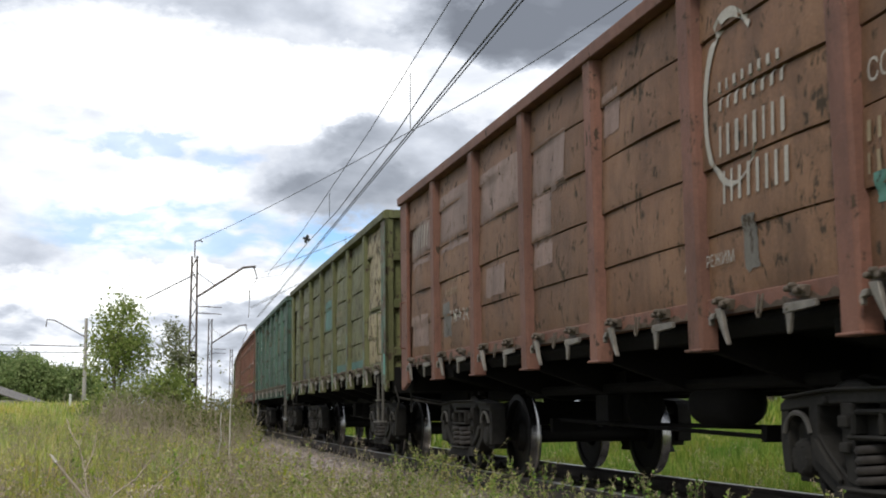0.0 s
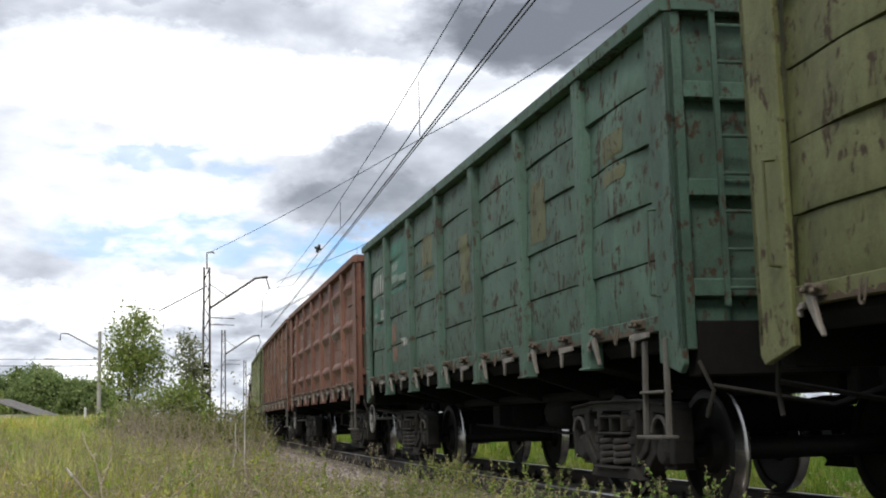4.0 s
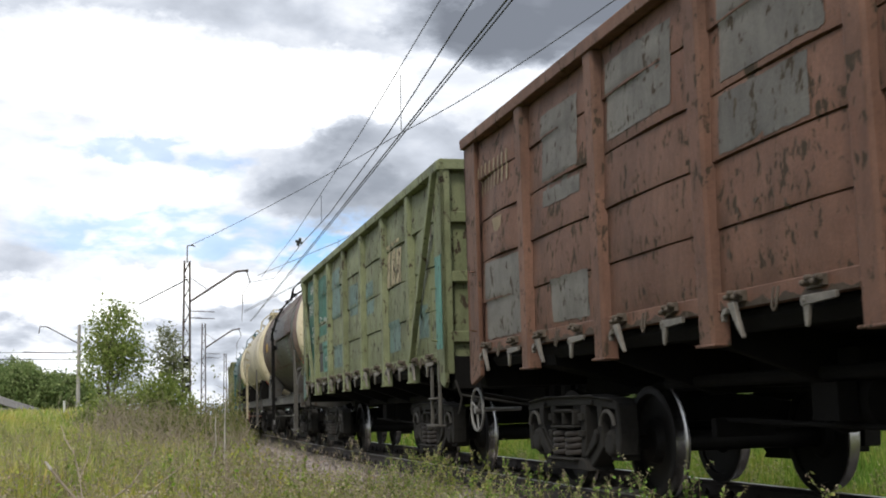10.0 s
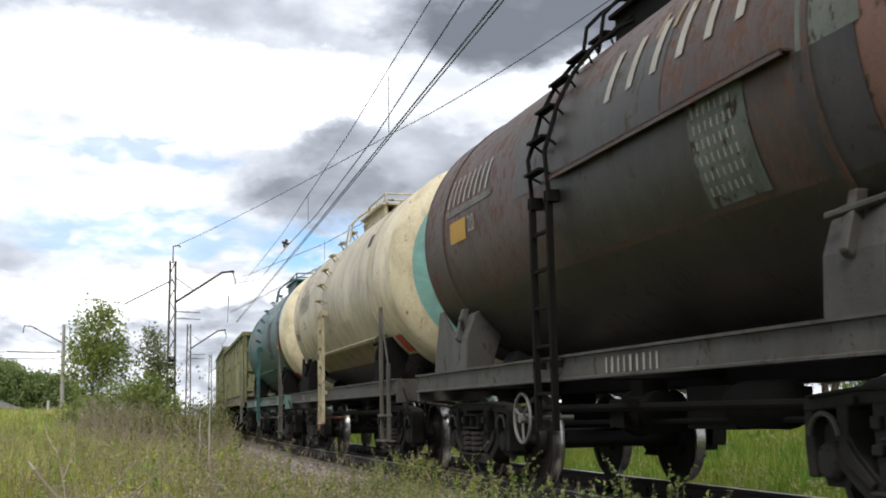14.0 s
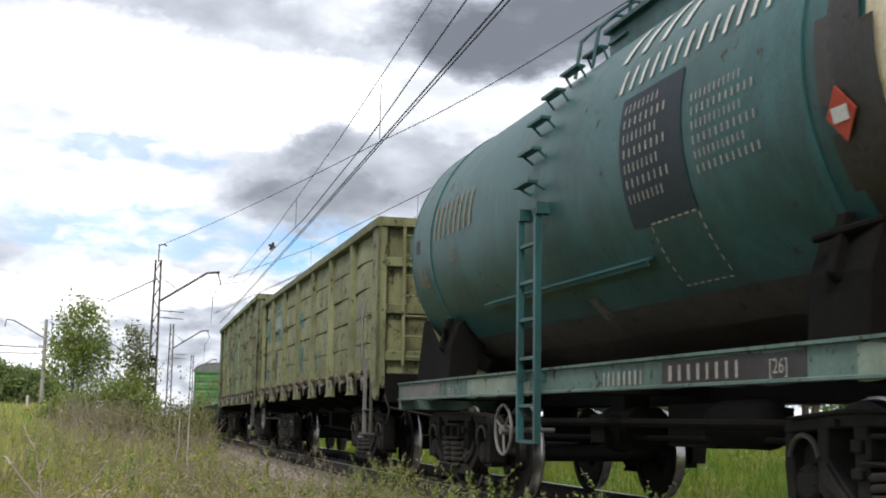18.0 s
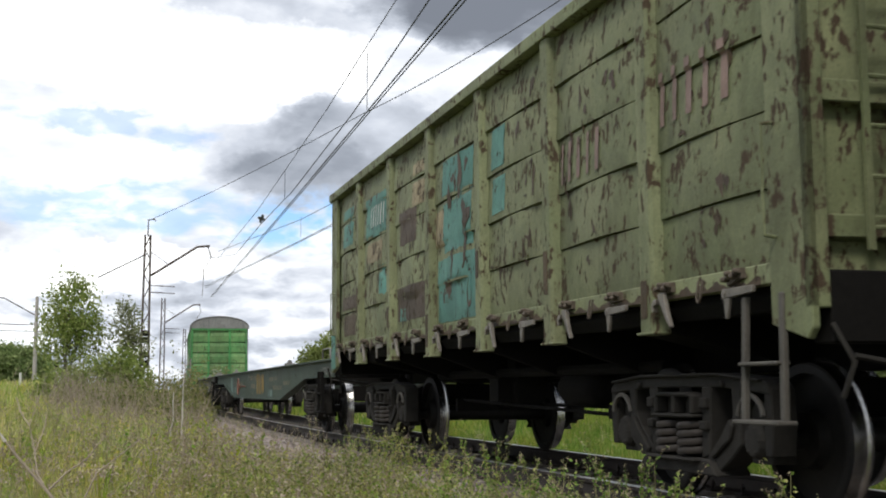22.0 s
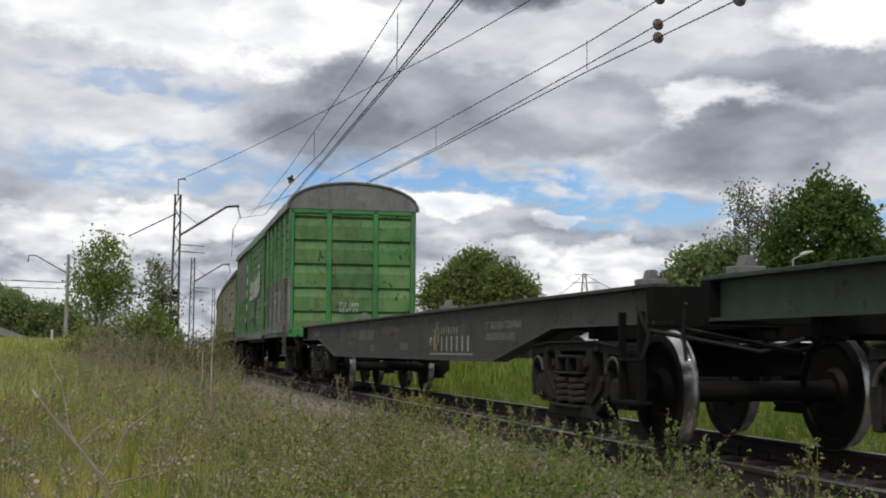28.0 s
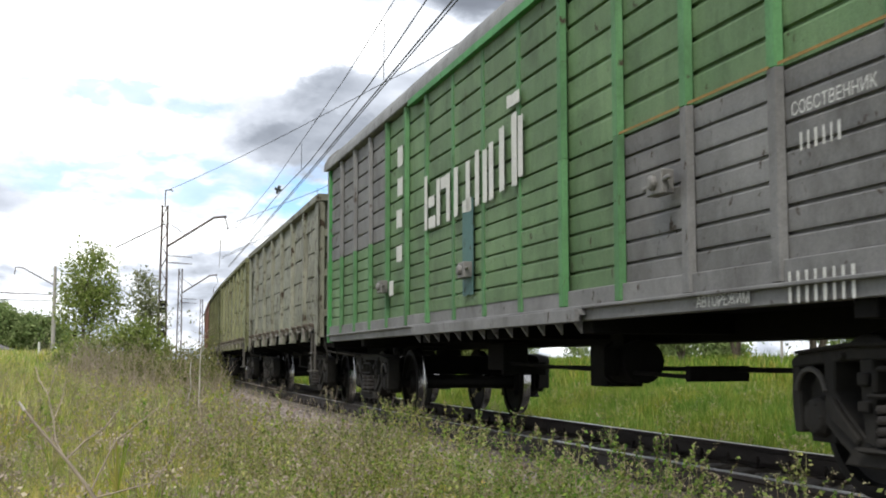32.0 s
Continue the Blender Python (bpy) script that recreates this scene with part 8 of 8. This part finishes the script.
def diamond(g, y, a, w, h, mat, off, name, label=""):
    """A small square warning plate set on its corner."""
    m = pose(0, 0, 2.78) @ pose(0, 0, 0, 0, a, 0) @ pose(-(1.5 + off), y, 0)
    me = Mesh().prism([(-w, 0), (0, -h), (w, 0), (0, h)], -.004, .004, "x").make("diamond")
    return place(name, me, mat, g, label, m=m)
diamond(w8, -3.80, -14.5, .13, .15, RED_PAINT, .034, "warning_diamond", "red diamond warning plate")
shell_patch(w8, -3.73, -3.87, -16, -13, WHITE, .044, "plate_label")
shell_patch(w8, -4.15, -4.75, -52, -42, RED_PAINT, .02, label="orange-red warning panel")
# black band over the whole length of the belly
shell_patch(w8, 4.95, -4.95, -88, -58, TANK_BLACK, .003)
word(w8, -1.9, 1.07, 1.0, .10, 8, FADED_WHITE, x=-1.536)
stencil("[26]", .12, FADED_WHITE, w8, (-1.536, -3.12, 1.08))
stencil("26.6", .12, FADED_WHITE, w8, (-1.536, 3.2, 1.05))
for y0, y1, mt in ((5.3, 3.6, COVER_GREY), (2.6, .8, TANK_GREYGREEN), (-1.75, -3.45, DARK_PATCH), (-3.9, -4.6, TANK_GREYGREEN)):
    patch(w8, y0, 1.02, round(y0 - y1, 2), .18, mt, -1.507)
word(w8, -.8, 1.06, .7, .1, 8, FADED_WHITE, x=-1.514)
word(w6, -.5, 1.06, 1.0, .12, 9, FADED_WHITE, x=-1.507)
stencil("АВТОРЕЖИМ", .10, FADED_WHITE, w7, (-1.507, 2.5, 1.05))
word(w7, 3.6, 1.05, .4, .12, 4, FADED_WHITE, x=-1.507)

# flat wagons
BX = -1.226
patch(w11, 7.08, .65, .84, .54, AQUA_STEEL, BX)
patch(w11, 5.73, .68, .28, .2, AQUA_STEEL, BX)
word(w11, 4.71, .82, 1.25, .22, 8, GOLD, x=BX)
handwheel(w11, 2.64, .895, -1.42, RED_BROWN)
stencil("КРУПНОТОННАЖНЫЕ", .145, GOLD, w11, (BX, 1.37, 1.05))
stencil("КОНТЕЙНЕРЫ", .15, GOLD, w11, (BX, 1.13, .84))
stencil("69 т", .10, GOLD, w11, (BX, 0.81, .66))
word(w11, -0.14, .80, .22, .12, 3, WHITE, x=BX)
for y, z, w, h in ((-.66, .70, .12, .50), (-.86, .70, .12, .50), (-.66, 1.14, .40, .06), (-1.22, .70, .11, .50), (-1.40, .70, .11, .50), (-1.40, .70, .36, .06), (-1.82, .76, .12, .44), (-2.05, .70, .13, .50), (-2.25, .76, .12, .44)):
    patch(w11, -.26 + (y + .66) * .88, z, round(w * .82, 3), h * .94, FADED_YELLOW, BX, "logo_shape")
patch(w11, -2.74, .64, .72, .15, AQUA_STEEL, BX)
word(w11, -2.79, 1.0, 1.7, .08, 14, GOLD, x=BX)
word(w11, -3.64, .80, 1.6, .09, 13, GOLD, x=BX)
word(w11, -5.44, .90, 1.1, .08, 9, GOLD, x=BX)
stencil("ЧЕРЕПОВЕЦ-2", .17, FADED_WHITE, w11, (BX, -10.39, 1.05))
word(w11, 1.71, 1.08, .25, .1, 3, FADED_WHITE, x=BX)
for k in range(3):
    patch(w12, -2.06 - .17 * k, .80, .12, .16 + .1 * k, CREAM_PATCH, BX, "logo_shape")
word(w12, -2.64, 1.0, .85, .085, 7, FADED_WHITE, x=BX)
word(w12, -2.64, .79, 1.4, .18, 6, FADED_WHITE, x=BX)
patch(w12, -2.06, .745, 2.0, .02, FADED_WHITE, BX, "underline")
stencil("СТ. МОСКВА-ТОВАРНАЯ", .105, FADED_WHITE, w12, (BX, -4.58, 1.03))
stencil("-СМОЛЕНСКАЯ МСК", .105, FADED_WHITE, w12, (BX, -4.58, .91))
stencil("ПРИПИСАН", .08, GREY_PATCH, w12, (BX, -4.60, 1.17))
word(w12, -0.35, .80, .5, .1, 4, FADED_WHITE, x=BX)
word(w12, 3.50, 1.0, 1.3, .15, 8, GREY_PATCH, x=BX)
word(w12, 1.10, 1.12, 2.2, .09, 16, GREY_PATCH, x=BX)
word(w12, 4.00, 1.0, .85, .11, 8, GOLD, x=BX)
word(w12, 4.00, .88, .85, .08, 10, GOLD, x=BX)
stencil("ТАРА 22,00т", .14, FADED_WHITE, w12, (BX, 8.05, 1.07))
patch(w12, 5.40, 1.02, .5, .17, BLUE_PAINT, BX)
patch(w12, 4.20, 1.12, .4, .12, BLUE_PAINT, BX)

word(w12, 2.95, .965, 1.40, .16, 8, FADED_WHITE, x=BX)
stencil("[20]", .14, FADED_WHITE, w12, (BX, 1.88, .78))
stencil("КРУПНОТОННАЖНЫЕ", .12, GOLD, w12, (BX, 1.06, 1.06))
place("container_stop", Mesh().tube([(0, 0, 0), (0, 0, .16), (0, -.05, .19), (0, -.72, .19), (0, -.77, .16), (0, -.77, 0)], .014, 6).make("container_stop", 0, 60), GREY_STEEL, w11, at=(-1.24, -10.72, 1.29))

# covered wagon
CX = -1.60
for y, z, w, h in ((3.55, 2.02, .28, .20), (3.55, 2.45, .28, .22), (3.50, 2.85, .26, .22), (3.50, 3.22, .26, .25), (3.95, 1.62, .22, .18),
                   (2.15, 2.28, .12, .62), (1.98, 2.28, .30, .13), (1.98, 2.52, .26, .12), (1.62, 2.28, .13, .52), (1.45, 2.66, .24, .13), (1.22, 2.28, .13, .52), (.92, 2.30, .14, .52), (.60, 2.30, .30, .13), (.48, 2.30, .13, .52), (.16, 2.32, .13, .55), (-.10, 2.32, .13, .52), (-.30, 2.32, .13, .55), (-.62, 2.36, .14, .6), (-.98, 2.36, .14, .66), (-1.16, 2.42, .12, .55), (-.85, 3.10, .35, .11)):
    patch(w13, y, z, w, h, WHITE, CX, "logo_shape")
patch(w13, .62, 1.45, .38, .98, BLUE_PATCH, CX + .004, label="dark turquoise repair patch")
for y0, y1 in ((-3.35, -4.3), (-4.42, -5.4), (-5.5, -6.48), (-6.58, -7.55), (-7.65, -8.55)):
    patch(w13, y0, 2.41, round(y0 - y1, 2), .018, ORANGE_LINE, CX + .01, "primer_line")
word(w13, -5.52, 1.10, .66, .17, 8, WHITE, x=CX + .03)
stencil("СОБСТВЕННИК", .10, WHITE, w13, (CX + .012, -5.62, 2.10))
word(w13, -5.70, 1.90, .42, .10, 6, WHITE, x=CX + .012)
stencil("АВТОРЕЖИМ", .10, WHITE, w13, (CX + .03, -4.45, 1.12))
stencil("ТО 1209", .125, WHITE, w13, (-.43, -8.655, 1.77), rz=0)
stencil("22.07.13.", .125, WHITE, w13, (-.43, -8.655, 1.645), rz=0)
for k in range(5):
    word(w13, -6.78, 2.08 - .16 * k, .55, .08, 8, FADED_WHITE, x=CX + .012)
patch(w13, -8.52, 1.18, .10, .18, RED_PAINT, CX + .0, label="small red marker")


# ---- what moves ----
def motions():
    times = [i * 0.5 for i in range(65)]
    for g, pos, pivot in TRAIN:
        rows = []
        for t in times:
            s = train_at(pos, t)
            x1, y1, _ = line(s - pivot)
            x2, y2, _ = line(s + pivot)
            rows.append((t, pose((x1 + x2) / 2, (y1 + y2) / 2, 0.0, 0, -0.37, math.degrees(math.atan2(-(x2 - x1), y2 - y1)))))
        walk(g, rows)
    for i, (w, y) in enumerate(WHEELS):
        start = (i * 37) % 360
        walk(w, [(k * 0.1, pose(0, y, .475, start + math.degrees((train_at(0, 0) - train_at(0, k * 0.1)) / .475))) for k in range(321)])


motions()
